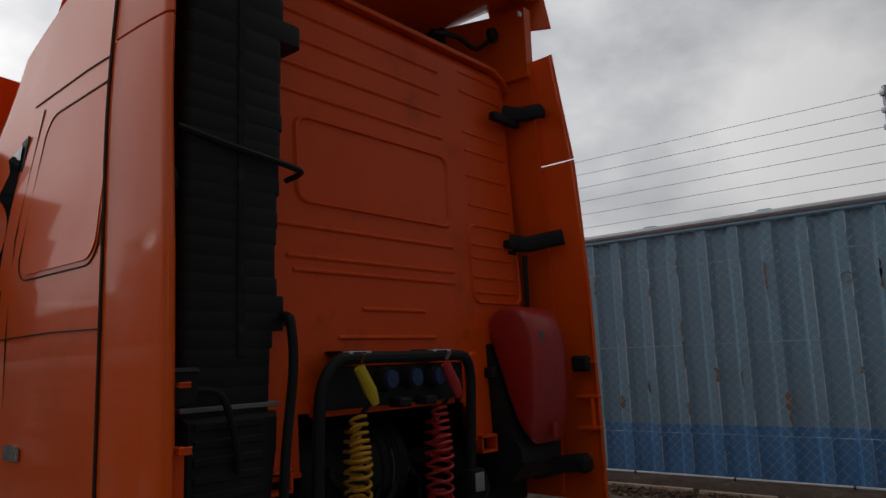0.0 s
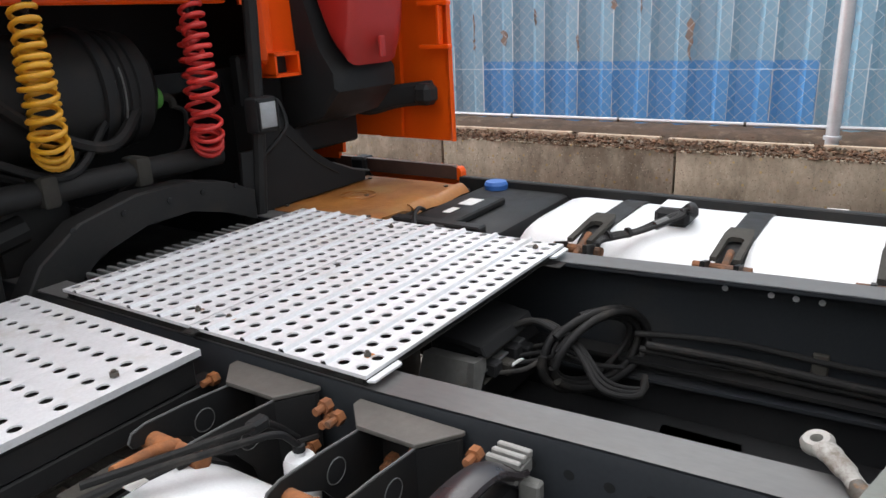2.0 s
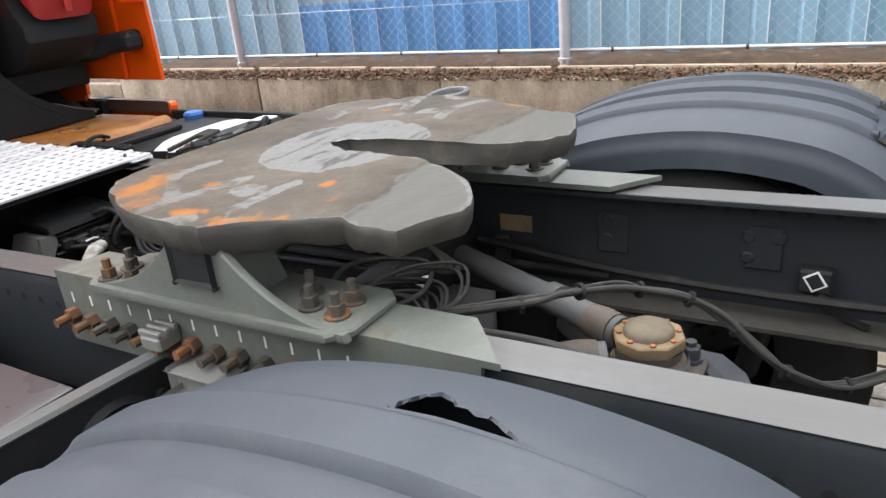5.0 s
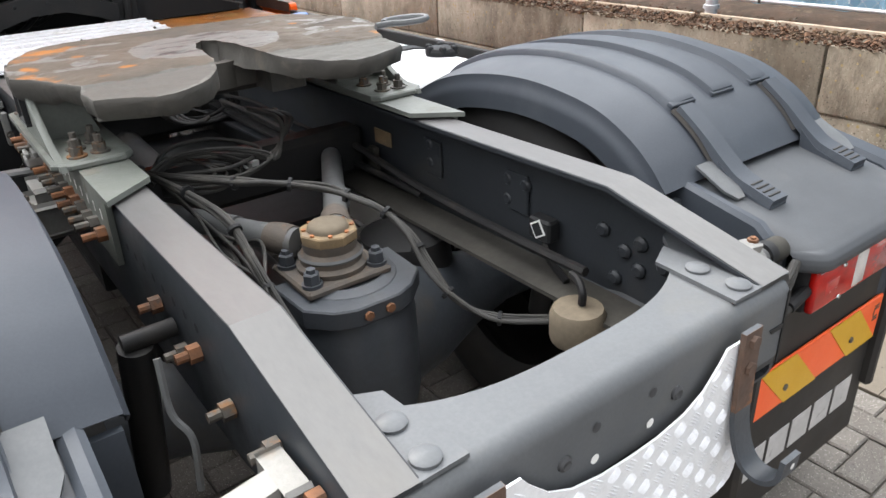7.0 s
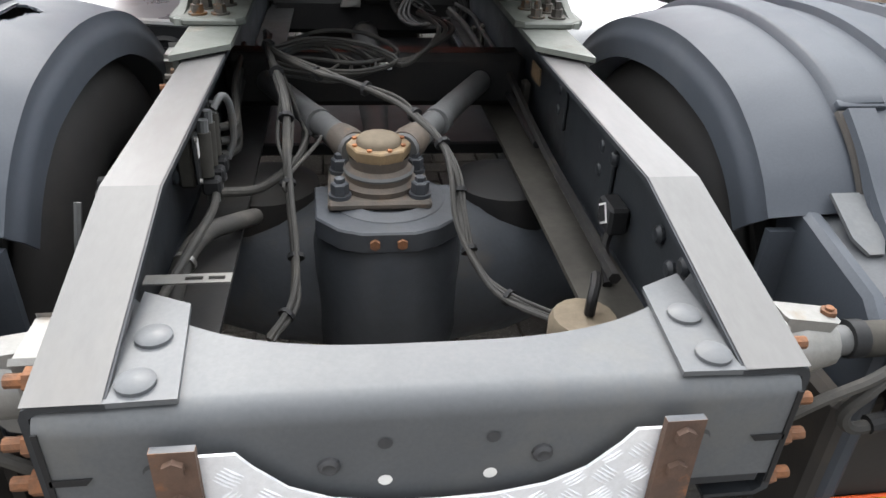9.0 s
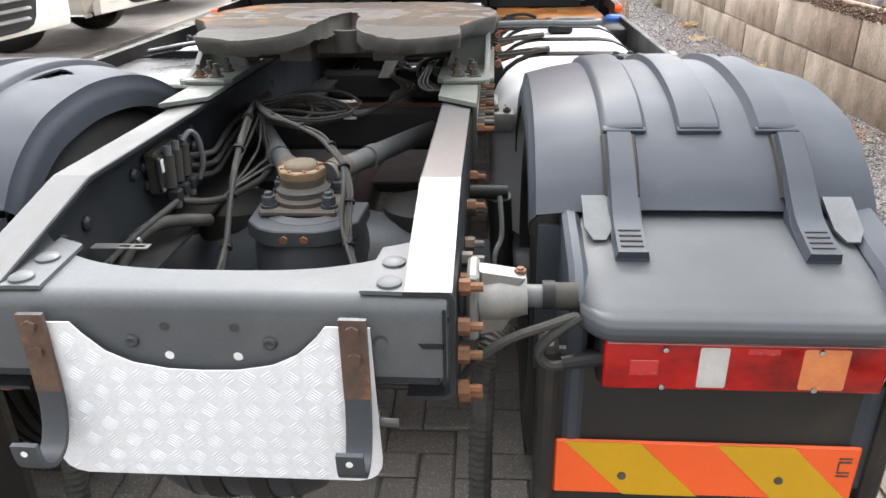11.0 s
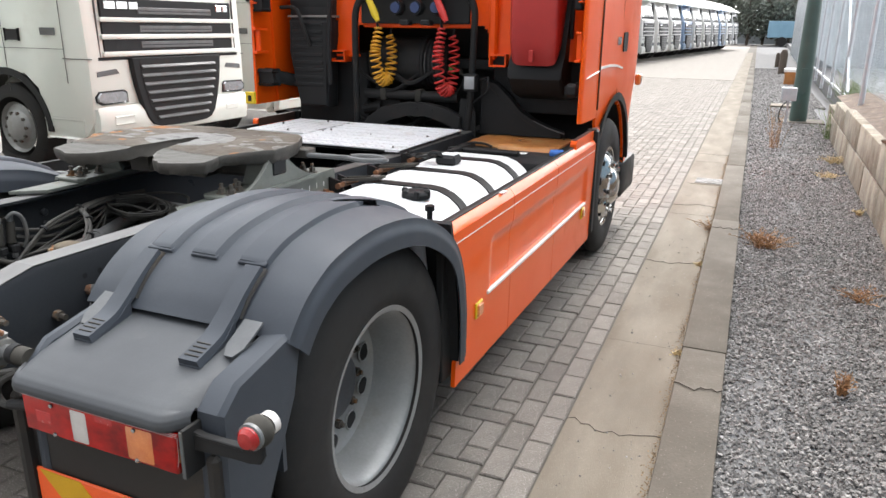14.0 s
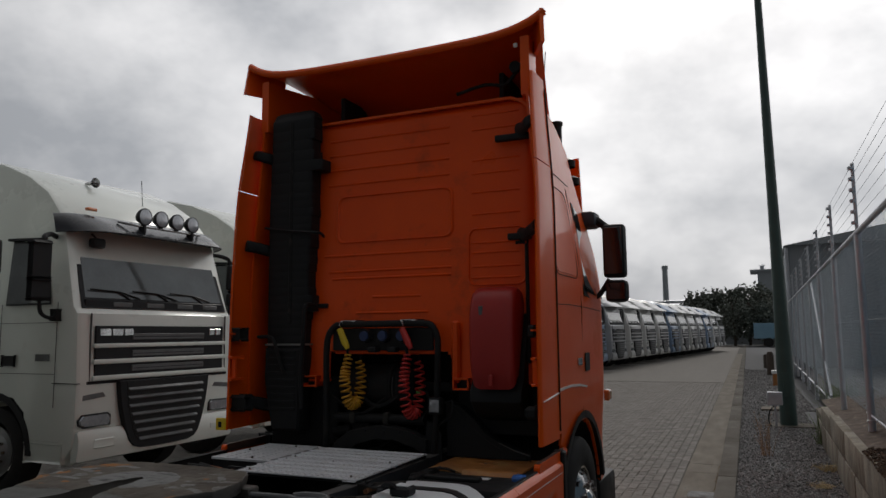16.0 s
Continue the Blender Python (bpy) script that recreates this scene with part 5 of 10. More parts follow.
tpart("name_plate", Geo().box(0.409, 0.413, 0.22, 0.31, 0.91, 0.955, 0.001), CAP_RUST, None, "small dull plate on the rail web")
for y, z in ((-0.60, 0.93), (-0.66, 0.90), (-0.70, 0.93), (-0.70, 0.87), (-0.76, 0.90), (-0.64, 0.83), (-0.30, 0.96), (-0.30, 0.91), (-0.36, 0.96), (0.02, 0.97), (0.02, 0.92)):
    for s in (-1, 1):
        tpart("web_bolt", Geo().lathe([(0.017, 0), (0.017, -s * 0.006), (0.011, -s * 0.012), (0, -s * 0.013)], (s * 0.4145, y, z), "x", 10), RAIL)
for y0 in (-0.34, 0.0):
    tpart("web_plate", Geo().box(0.406, 0.4135, y0 - 0.03, y0 + 0.045, 0.885, 0.985, 0.002), RAIL)
tk = tpart("air_canister", Geo().lathe([(0, 0.735), (0.054, 0.735), (0.058, 0.745), (0.058, 0.80), (0.052, 0.812), (0, 0.816)], (0.285, -0.655, 0), "z", 16), BEIGE, None, "dusty beige air canister")
part("elbow", Geo().tube(curve_pts([(0.29, -0.66, 0.82), (0.29, -0.66, 0.845), (0.30, -0.64, 0.86), (0.31, -0.61, 0.862)]), 0.009, 8), HOSE, tk)
pipe = tpart("air_pipe", Geo().tube(curve_pts([(0.36, 0.35, 0.90), (0.36, 0.0, 0.86), (0.355, -0.35, 0.85), (0.34, -0.62, 0.86)]), 0.011, 6), HOSE)
tpart("inner_ledge", Geo().box(0.30, 0.405, -0.75, 0.45, 0.785, 0.795), DUSTY, None, "dusty inner ledge of the rail")
tpart("inner_ledge", Geo().box(0.345, 0.405, 0.452, 1.6, 0.785, 0.795), BLACKM)
tpart("inner_ledge", Geo().box(-0.405, -0.30, -0.75, 1.6, 0.785, 0.795), BLACKM)
rng = jitter(9)
bundles = [
    [(-0.30, 0.45, 0.98), (-0.275, 0.22, 1.0), (-0.245, 0.05, 1.0), (-0.218, -0.10, 0.98), (-0.215, -0.20, 0.92), (-0.208, -0.285, 0.846), (-0.195, -0.38, 0.775), (-0.20, -0.46, 0.725), (-0.24, -0.53, 0.70)],
    [(-0.30, 0.45, 0.98), (-0.265, 0.23, 0.995), (-0.15, 0.0, 1.012), (-0.081, -0.05, 1.008), (0.013, -0.12, 0.987), (0.06, -0.175, 0.968), (0.096, -0.24, 0.945), (0.118, -0.303, 0.90), (0.122, -0.37, 0.84), (0.14, -0.44, 0.785), (0.19, -0.52, 0.76), (0.29, -0.62, 0.76)],
]
for bi, path in enumerate(bundles):
    hb = tpart("cable_loom", Geo().tube(curve_pts(path), 0.007, 9), HOSE_D, None, "black cables tied together, greyed by dust and painted haze")
    for k in range(5):
        o = Vector((rng.uniform(-0.010, 0.010), rng.uniform(-0.008, 0.008), rng.uniform(-0.009, 0.009)))
        part("cable", Geo().tube(curve_pts([Vector(p) + o + Vector((rng.uniform(-0.006, 0.006), 0, rng.uniform(-0.006, 0.006))) for p in path]), rng.uniform(0.0035, 0.006), 8), HOSE_D, hb)
    cp = curve_pts(path)
    for k in range(4, len(cp) - 3, 8):
        d = (cp[k + 1] - cp[k]).normalized()
        part("tie", Geo().tube([cp[k] - d * 0.004, cp[k] + d * 0.004], 0.0165, 10), BLACK, hb)
for k in range(9):
    w, z, yb = rng.uniform(0.14, 0.30), rng.uniform(0.95, 1.0), rng.uniform(0.30, 0.42)
    pts = [(-0.27, 0.26, z), (-0.27 + 0.35 * w, yb, z + 0.01), (-0.27 + 0.8 * w, yb + rng.uniform(-0.04, 0.03), z), (-0.25 + w, yb - 0.09, z - 0.02), (-0.27 + 0.7 * w, yb - 0.15, z - 0.03), (-0.27 + 0.25 * w, yb - 0.14, z - 0.02), (-0.26, 0.2, z - 0.01)]
    tpart("loose_cable", Geo().tube(curve_pts(pts), rng.uniform(0.0035, 0.006), 8), HOSE_D)
for k in range(4):
    tpart("loose_cable", Geo().tube(curve_pts([(-0.26, 0.22, 0.98), (-0.24 + 0.02 * k, 0.05, 0.95 - 0.03 * k), (-0.24 + 0.03 * k, -0.10, 0.90), (-0.215, -0.20 - 0.02 * k, 0.88), (-0.21, -0.27, 0.85)]), 0.004, 8), HOSE_D)
for k in range(3):
    tpart("loose_cable", Geo().tube(curve_pts([(-0.05 + 0.02 * k, 0.34, 0.97), (0.05, 0.28 - 0.02 * k, 0.96), (0.13, 0.36, 0.97), (0.17 + 0.02 * k, 0.46, 1.0), (0.12, 0.56, 1.02)]), 0.007, 8), HOSE_D)
tpart("cable_tag", Geo().box(-0.01, 0.03, 0.30, 0.315, 0.93, 0.945), WHITE_TAG)
for k, (r, dy, w) in enumerate(((0.115, 0.0, 0.010), (0.105, 0.012, 0.009), (0.122, 0.022, 0.010), (0.095, 0.03, 0.008), (0.11, 0.04, 0.009))):
    c = Vector((0.262, 1.465 + dy, 0.845))
    pts2 = [c + Vector((r * 1.25 * math.cos(a), -0.55 * r * math.cos(a) + 0.006 * math.sin(2 * a + k), 0.80 * r * math.sin(a))) for a in [i * math.pi / 14 - 0.35 * k + 2.9 for i in range(-25, 2)]]
    tpart("cable_coil", Geo().tube(pts2, w, 12), HOSE, None, "coiled black corrugated conduit")
for k in range(3):
    tpart("conduit", Geo().tube(curve_pts([(0.13 + 0.03 * k, 1.66, 0.915 - 0.01 * k), (0.17 + 0.03 * k, 1.60, 0.93 - 0.012 * k), (0.17 + 0.012 * k, 1.50, 0.88), (0.13 + 0.02 * k, 1.42, 0.815), (0.18 + 0.02 * k, 1.35, 0.79), (0.26, 1.36, 0.80)]), 0.008 - 0.001 * k, 10), HOSE)
tpart("conduit", Geo().tube(curve_pts([(0.33, 1.38, 0.85), (0.36, 1.15, 0.84), (0.37, 0.95, 0.83), (0.37, 0.7, 0.83), (0.365, 0.3, 0.84), (0.36, 0.0, 0.84)]), 0.0105, 10), HOSE)
tpart("conduit", Geo().tube(curve_pts([(0.34, 1.40, 0.83), (0.375, 1.15, 0.815), (0.38, 0.95, 0.81), (0.385, 0.6, 0.81)]), 0.009, 10), HOSE)
tpart("conduit", Geo().tube(curve_pts([(0.36, 1.42, 0.86), (0.39, 1.2, 0.87), (0.395, 0.95, 0.86), (0.395, 0.6, 0.86)]), 0.008, 10), HOSE)
for y, z0, z1 in ((1.165, 0.73, 0.83), (0.99, 0.80, 0.88)):
    tpart("pipe_clip", Geo().box(0.392, 0.405, y, y + 0.035, z0, z1, 0.003), DUSTY)
tpart("pipe_clip", Geo().box(0.385, 0.405, 0.28, 0.32, 0.82, 0.90, 0.004), DUSTY)
for y in (1.226, 1.125, 1.073, 1.02):
    tpart("rail_hole", Geo().lathe([(0, 0), (0.0075, 0)], (0.4118, y, 0.996), "x", 14), TANK, None, "", 0)
ecu = tpart("control_unit", Geo().box(0.0, 0.20, 1.665, 1.80, 0.80, 0.915, 0.010), BLACK, None, "black control unit with folded cover under the deck")
part("cover", Geo().prism([(1.635, 0.905), (1.645, 0.928), (1.70, 0.938), (1.81, 0.94), (1.81, 0.925), (1.70, 0.922), (1.655, 0.914)], "x", -0.015, 0.225, 0.004), BLACK, ecu)
for k in range(3):
    part("rib", Geo().box(-0.012, 0.20, 1.648 - 0.003 * k, 1.668, 0.885 - 0.026 * k, 0.892 - 0.026 * k, 0.002), VROD if k == 1 else DUSTY, ecu)
for k in range(4):
    x = 0.01 + 0.05 * k
    part("plug", Geo().box(x, x + 0.036, 1.625 - 0.008 * (k % 2), 1.662, 0.845 - 0.018 * (k % 2), 0.878 - 0.018 * (k % 2), 0.004), BLACK if k != 1 else DUSTY, ecu)
    part("screw", Geo().lathe([(0.006, 0), (0.005, -0.005), (0, -0.006)], (x + 0.042, 1.664, 0.90), "y", 8), VROD, ecu)
    part("plug_cable", Geo().tube(curve_pts([(x + 0.018, 1.63, 0.85), (x + 0.07, 1.59, 0.845), (x + 0.13, 1.55, 0.86 - 0.02 * k), (0.22, 1.50, 0.82), (0.28, 1.42, 0.80)]), 0.006, 8), HOSE, ecu)
part("bracket", Geo().prism([(-0.105, 0.79), (-0.02, 0.79), (-0.012, 0.90), (-0.05, 0.905)], "y", 1.66, 1.78), CAST, ecu, "bare metal side bracket")
part("bracket_fold", Geo().prism([(-0.05, 0.905), (0.0, 0.90), (0.004, 0.875), (-0.04, 0.80), (-0.06, 0.80)], "y", 1.645, 1.66), CAST, ecu, "bare metal side bracket")
part("clip_tag", Geo().tube([(0.075, 1.618, 0.852), (0.10, 1.61, 0.856), (0.118, 1.612, 0.850)], 0.004, 8), WHITE_TAG, ecu, "", 0)
tray = tpart("deep_tray", Geo().prism([(0.06, 1.30), (0.34, 1.34), (0.34, 1.14), (0.10, 1.10)], "z", 0.56, 0.64, 0.008), BLACKM, None, "dusty dark box low between the rails")
EYE_STEEL = material("worn_white_steel", (0.34, 0.33, 0.31), (0.26, 0.25, 0.23), rough=0.5, scale=14, fine=120, bump=0.08, dirt=(0.14, 0.12, 0.10), dirt_amt=0.2, dirt_scale=18)
TILT_E = Matrix.Translation((-0.303, 0.952, 1.066)) @ Matrix.Rotation(radians(-14), 4, "X") @ Matrix.Rotation(radians(-10), 4, "Y")
eye = tpart("lifting_eye", Geo().lathe([(0.0085, -0.009), (0.017, -0.010), (0.022, -0.004), (0.022, 0.004), (0.017, 0.010), (0.0085, 0.009), (0.0085, -0.009)], (0, 0, 0), "z", 20).moved(TILT_E), EYE_STEEL, None, "white-painted steel handle on the rail", 50)
part("hole", Geo().lathe([(0, 0), (0.0078, 0)], (0, 0, -0.004), "z", 14).moved(TILT_E), BLACK, eye, "", 0)
part("stem", Geo().tube(curve_pts([(-0.312, 0.944, 1.066), (-0.33, 0.930, 1.066), (-0.355, 0.910, 1.062), (-0.372, 0.897, 1.057)]), [0.018] * 6 + [0.016] * 6 + [0.013] * 7, 12, flat=0.65), EYE_STEEL, eye, "", 50)
part("shank", Geo().tube([(-0.366, 0.902, 1.057), (-0.380, 0.892, 1.052), (-0.392, 0.882, 1.048)], [0.012, 0.015, 0.017], 12), DIRTBOLT, eye)
part("foot", Geo().lathe([(0.022, 1.048), (0.021, 1.054), (0.010, 1.058), (0, 1.058)], (-0.392, 0.882, 0), "z", 14), DIRTBOLT, eye)

# ---- deck plates ----
def perforated(nx, ny, px, py, ridges=(), drop=0.012):
    """A plate with raised round holes, corner at the origin; ridges: rows after which a folded rib runs."""
    g = Geo()
    ks = 10
    ys = [0.0]
    for j in range(ny):
        ys.append(ys[-1] + py)
        if j in ridges:
            ys.append(ys[-1] + 0.016)
    yy = 0.0
    for j in range(ny):
        for i in range(nx):
            cx, cy = px * (i + 0.5), yy + py / 2
            x0, x1, y0, y1 = px * i, px * (i + 1), yy, yy + py
            sq = []
            for k in range(ks):
                a = 2 * math.pi * k / ks
                c, s = math.cos(a), math.sin(a)
                m = max(abs(c), abs(s))
                sq.append((cx + c / m * px / 2, cy + s / m * py / 2, 0.0))
            r = 0.0122
            r1 = [(cx + (r + 0.005) * math.cos(2 * math.pi * k / ks), cy + (r + 0.005) * math.sin(2 * math.pi * k / ks), 0.001) for k in range(ks)]
            r2 = [(cx + r * math.cos(2 * math.pi * k / ks), cy + r * math.sin(2 * math.pi * k / ks), 0.003) for k in range(ks)]
            r3 = [(cx + (r - 0.0005) * math.cos(2 * math.pi * k / ks), cy + (r - 0.0005) * math.sin(2 * math.pi * k / ks), 0.0) for k in range(ks)]
            vs = sq + r1 + r2 + r3
            fs = []
            for q in range(3):
                fs += [[q * ks + k, q * ks + (k + 1) % ks, (q + 1) * ks + (k + 1) % ks, (q + 1) * ks + k] for k in range(ks)]
            # the cell's square corners
            cor = [(x1, y1), (x0, y1), (x0, y0), (x1, y0)]
            for k in range(ks):
                a0, a1 = 2 * math.pi * k / ks, 2 * math.pi * (k + 1) / ks
                for q in range(4):
                    am = math.pi / 4 + q * math.pi / 2
                    if a0 < am < a1 - 1e-6:
                        vs.append((*cor[q], 0.0))
                        fs.append([k, len(vs) - 1, (k + 1) % ks])
            g.add(vs, fs)
        yy += py
        if j in ridges:
            w = nx * px
            p = [(0.0, 0.0), (0.004, 0.007), (0.012, 0.007), (0.016, 0.0)]
            vs = [(x, yy + a, h) for a, h in p for x in (0.0, w)]
            g.add(vs, [[q * 2, q * 2 + 1, q * 2 + 3, q * 2 + 2] for q in range(3)])
            yy += 0.016
    w = nx * px
    # folded edges
    g.add([(0, 0, 0), (w, 0, 0), (w, 0, -drop), (0, 0, -drop), (0, yy, 0), (w, yy, 0), (w, yy, -drop), (0, yy, -drop)],
          [[0, 3, 2, 1], [4, 5, 6, 7], [0, 4, 7, 3], [1, 2, 6, 5]])
    return g, w, yy


for name_y, rows_n, rid, x_off in ((1.635, 9, (1, 3, 5, 7), 0.0), (2.103, 9, (1, 3, 5, 7), 0.0)):
    g, w, d = perforated(20, rows_n, 0.0415, 0.0445, rid, 0.007)
    dk = tpart("deck_plate", g.moved(Matrix.Translation((-0.425, name_y, 1.052))), DECK, None, "galvanised walkway plate with raised holes", 30)
    for k, (bx, by) in enumerate(((-0.363, 0.045), (-0.363, d - 0.05), (0.34, 0.05), (-0.01, d - 0.045))):
        part("bolt", hexbolt(Geo(), (bx, name_y + by, 1.053), "z", 0.007, 0.007, 0.004), DIRTBOLT, dk)
        if k < 2:
            part("rust_bloom", Geo().lathe([(0, 0.0005), (0.011, 0.0005)], (bx + 0.003, name_y + by - 0.002, 1.0525), "z", 12), ORUST, dk, "", 0)
    # black sheet added below the plate so that its holes look dark
    part("underside", Geo().box(-0.42, 0.40, name_y + 0.005, name_y + d - 0.005, 1.029, 1.031), BLACKM, dk, "", 0)
    part("carrier", Geo().box(-0.42, 0.40, name_y + 0.012, name_y + 0.03, 1.032, 1.043).box(-0.42, 0.40, name_y + d - 0.03, name_y + d - 0.012, 1.032, 1.043), BLACKM, dk)
    for ax, bx in ((-0.425, -0.335), (0.315, 0.405)):
        part("corner_lip", Geo().prism([(ax, name_y - 0.002), (bx, name_y - 0.002), (bx - 0.006, name_y - 0.016), (ax + 0.006, name_y - 0.016)], "z", 1.040, 1.044), DECK, dk, "", 0)
tpart("deck_hinge", Geo().box(-0.445, -0.37, 2.07, 2.10, 1.040, 1.049, 0.003), BLACKM)
tpart("deck_edge_bar", Geo().box(0.30, 0.42, 1.60, 2.56, 1.022, 1.025, 0.001), BLACKM)
g, w, d = perforated(6, 14, 0.076, 0.045, (), 0.014)
st = tpart("step_plate", g.moved(Matrix.Translation((-0.936, 2.0, 1.045))), DECK, None, "galvanised side step plate with raised holes", 30)
# the step's holes are darkened by an added sheet too
part("underside", Geo().box(-0.931, -0.485, 2.005, 2.618, 1.024, 1.028), BLACKM, st, "", 0)
for bx, by in ((-0.633, 2.045), (-0.633, 2.54), (-0.86, 2.31)):
    part("bolt", hexbolt(Geo(), (bx, by, 1.047), "z", 0.009, 0.008, 0.004), DIRTBOLT, st)
for y in (2.01, 2.54):
    part("carrier", Geo().box(-0.93, -0.49, y, y + 0.045, 0.97, 1.023, 0.004).box(-0.93, -0.44, y, y + 0.045, 0.925, 0.968, 0.004), BLACKM, st, "black step carrier")


# ---- tanks, straps and shelf ----
def tank(s, y0, y1, cap_y, x0=0.475, z1=1.035):
    r = 0.20
    x1, z0 = 1.14, 0.42
    dz = z1 - 1.035
    dx = x0 - 0.475
    sec = []
    for cx, cz, a0 in ((x1 - r, z1 - r, 0), (x0 + r, z1 - r, 90), (x0 + r, z0 + r, 180), (x1 - r, z0 + r, 270)):
        for k in range(7):
            a = radians(a0 + 15 * k)
            sec.append((cx + r * math.cos(a), cz + r * math.sin(a)))
    mx, mz = (x0 + x1) / 2, (z0 + z1) / 2
    n = len(sec)
    rings = [(y0, 0.80), (y0 + 0.008, 0.92), (y0 + 0.03, 0.985), (y0 + 0.06, 1.0), (y1 - 0.06, 1.0), (y1 - 0.03, 0.985), (y1 - 0.008, 0.92), (y1, 0.80)]
    vs = [(s * (mx + (x - mx) * k), y, mz + (z - mz) * k) for y, k in rings for x, z in sec]
    fs = [[i * n + k, i * n + (k + 1) % n, (i + 1) * n + (k + 1) % n, (i + 1) * n + k] for i in range(len(rings) - 1) for k in range(n)]
    fs += [list(range(n)), [(len(rings) - 1) * n + k for k in range(n)]]
    t = tpart("fuel_tank", Geo().add(vs, fs), TANK, None, "white-painted fuel tank with black straps", 45)
    for i, y in enumerate((y1 - 0.24, y1 - 0.62, y1 - 0.98) if s > 0 else (y1 - 0.05, y1 - 0.34)):
        def band(h, wd, dx0=0.0, lo=0.75):
            gg = Geo()
            pth = [(s * (mx + (x - mx) * 1.0), mz + (z - mz) * 1.0) for x, z in sec if z > lo + dz]
            pth.sort(key=lambda q: s * q[0])
            vs2, nn = [], len(pth)
            for k, (x, z) in enumerate(pth):
                a, b = pth[max(0, k - 1)], pth[min(nn - 1, k + 1)]
                tx, tz = b[0] - a[0], b[1] - a[1]
                q = math.hypot(tx, tz)
                nx, nz = -tz / q * s, tx / q * s
                for yy, e in ((y - wd, 0.0), (y - wd, h), (y + wd, h), (y + wd, 0.0)):
                    vs2.append((x + nx * e, yy, z + nz * e))
            gg.add(vs2, [[k * 4 + j, (k + 1) * 4 + j, (k + 1) * 4 + (j + 1) % 4, k * 4 + (j + 1) % 4] for k in range(nn - 1) for j in range(4)])
            return gg
        sp = part("strap", band(0.006, 0.034), BLACKM, t, "black steel tank strap")
        if s < 0:
            continue
        lug = [(s * (0.44 + dx), 0.93 + dz), (s * (0.54 + dx), 0.93 + dz), (s * (0.50 + dx), 1.03 + dz), (s * (0.44 + dx), 1.045 + dz)]
        for e in (-0.045, 0.033):
            part("strap_lug", Geo().prism(lug, "y", y + e, y + e + 0.012), BLACKM, t)
        part("strap_pin", Geo().tube([(s * (0.50 + dx), y - 0.065, 1.01 + dz), (s * (0.50 + dx), y + 0.075, 1.01 + dz)], 0.014, 10), RUST, t, "rusty cross pin")
        part("strap_screw", Geo().tube([(s * (0.46 + dx), y, 1.00 + dz), (s * (0.57 + dx), y, 1.035 + dz)], 0.010, 8), RUST, t, "rusty tensioning screw")
        # forked end of the strap: a plate with a long slot
        fork = [(0.50, -0.036), (0.66, -0.036), (0.70, -0.030), (0.70, 0.030), (0.66, 0.036), (0.50, 0.036), (0.50, 0.020), (0.625, 0.020), (0.635, 0.010), (0.635, -0.010), (0.625, -0.020), (0.50, -0.020)]
        nf = len(fork)
        vs2 = [(s * (a + dx), y + b, 1.028 + dz + (a - 0.50) * 0.12 + e) for e in (0.0, 0.012) for a, b in fork]
        part("strap_yoke", Geo().add(vs2, [[k, (k + 1) % nf, nf + (k + 1) % nf, nf + k] for k in range(nf)] + [[0, 1, 2, 8 + 2, 8 + 3], [2, 3, 9, 10], [3, 4, 5, 6, 7, 8, 9]]
             + [[nf + q for q in fc] for fc in ([0, 11, 10, 2, 1], [2, 10, 9, 3], [3, 9, 8, 7, 6, 5, 4])]), DUSTY, t, "forked black strap end")
        if i == 2:
            part("rust_dot", Geo().lathe([(0, 0.002), (0.022, 0.002)], (s * (0.665 + dx), y, 1.062 + dz), "z", 14), WORN, t, "", 0)
    c = part("filler_cap", Geo().lathe([(0.06, 0), (0.062, 0.02), (0.055, 0.03), (0.05, 0.032), (0, 0.034)], (s * 0.96, cap_y, 1.03 + dz), "z", 18), BLACK, t, "black screw cap")
    for k in range(6):
        a = k * math.pi / 3
        part("grip", Geo().box(s * 0.96 + 0.052 * math.cos(a) - 0.012, s * 0.96 + 0.052 * math.cos(a) + 0.012, cap_y + 0.052 * math.sin(a) - 0.012, cap_y + 0.052 * math.sin(a) + 0.012, 1.035 + dz, 1.07 + dz, 0.005), BLACK, c)
    return t


tank_r = tank(1, 0.44, 1.87, 0.70)
tank_l = tank(-1, 1.40, 1.875, 1.55, 0.556, 0.992)
lv = part("level_sender", Geo().box(0.73, 0.84, 1.40, 1.50, 1.035, 1.085, 0.012), BLACK, tank_r, "black level sender with cable loom")
for k in range(5):
    o = 0.007 * (k - 2)
    part("loom", Geo().tube(curve_pts([(0.765 + o, 1.42, 1.075), (0.735 + o, 1.405 - o, 1.092), (0.70, 1.42 + o, 1.082), (0.655, 1.455 + o, 1.064 + 0.3 * abs(o)), (0.60, 1.50 + 0.8 * o, 1.052), (0.545, 1.54 + 0.6 * o, 1.05 + 0.3 * o), (0.49, 1.565 + 0.4 * o, 1.047), (0.455, 1.56, 1.045)]), 0.0055, 8), HOSE, lv)
part("sleeve", Geo().tube([(0.672, 1.442, 1.070), (0.64, 1.467, 1.060)], 0.013, 10), VROD, lv)
for a, b in ((0.575, 1.52), (0.52, 1.555)):
    part("tie", Geo().tube([(a + 0.004, b - 0.003, 1.052), (a - 0.004, b + 0.003, 1.052)], 0.015, 8), BLACK, lv)
part("connector", Geo().tube(curve_pts([(0.76, 1.425, 1.075), (0.745, 1.40, 1.098), (0.72, 1.385, 1.098), (0.705, 1.38, 1.085)]), 0.012, 8), BLACK, lv)
part("sender_top", Geo().box(0.75, 0.83, 1.42, 1.49, 1.085, 1.09, 0.002), TANK, lv)
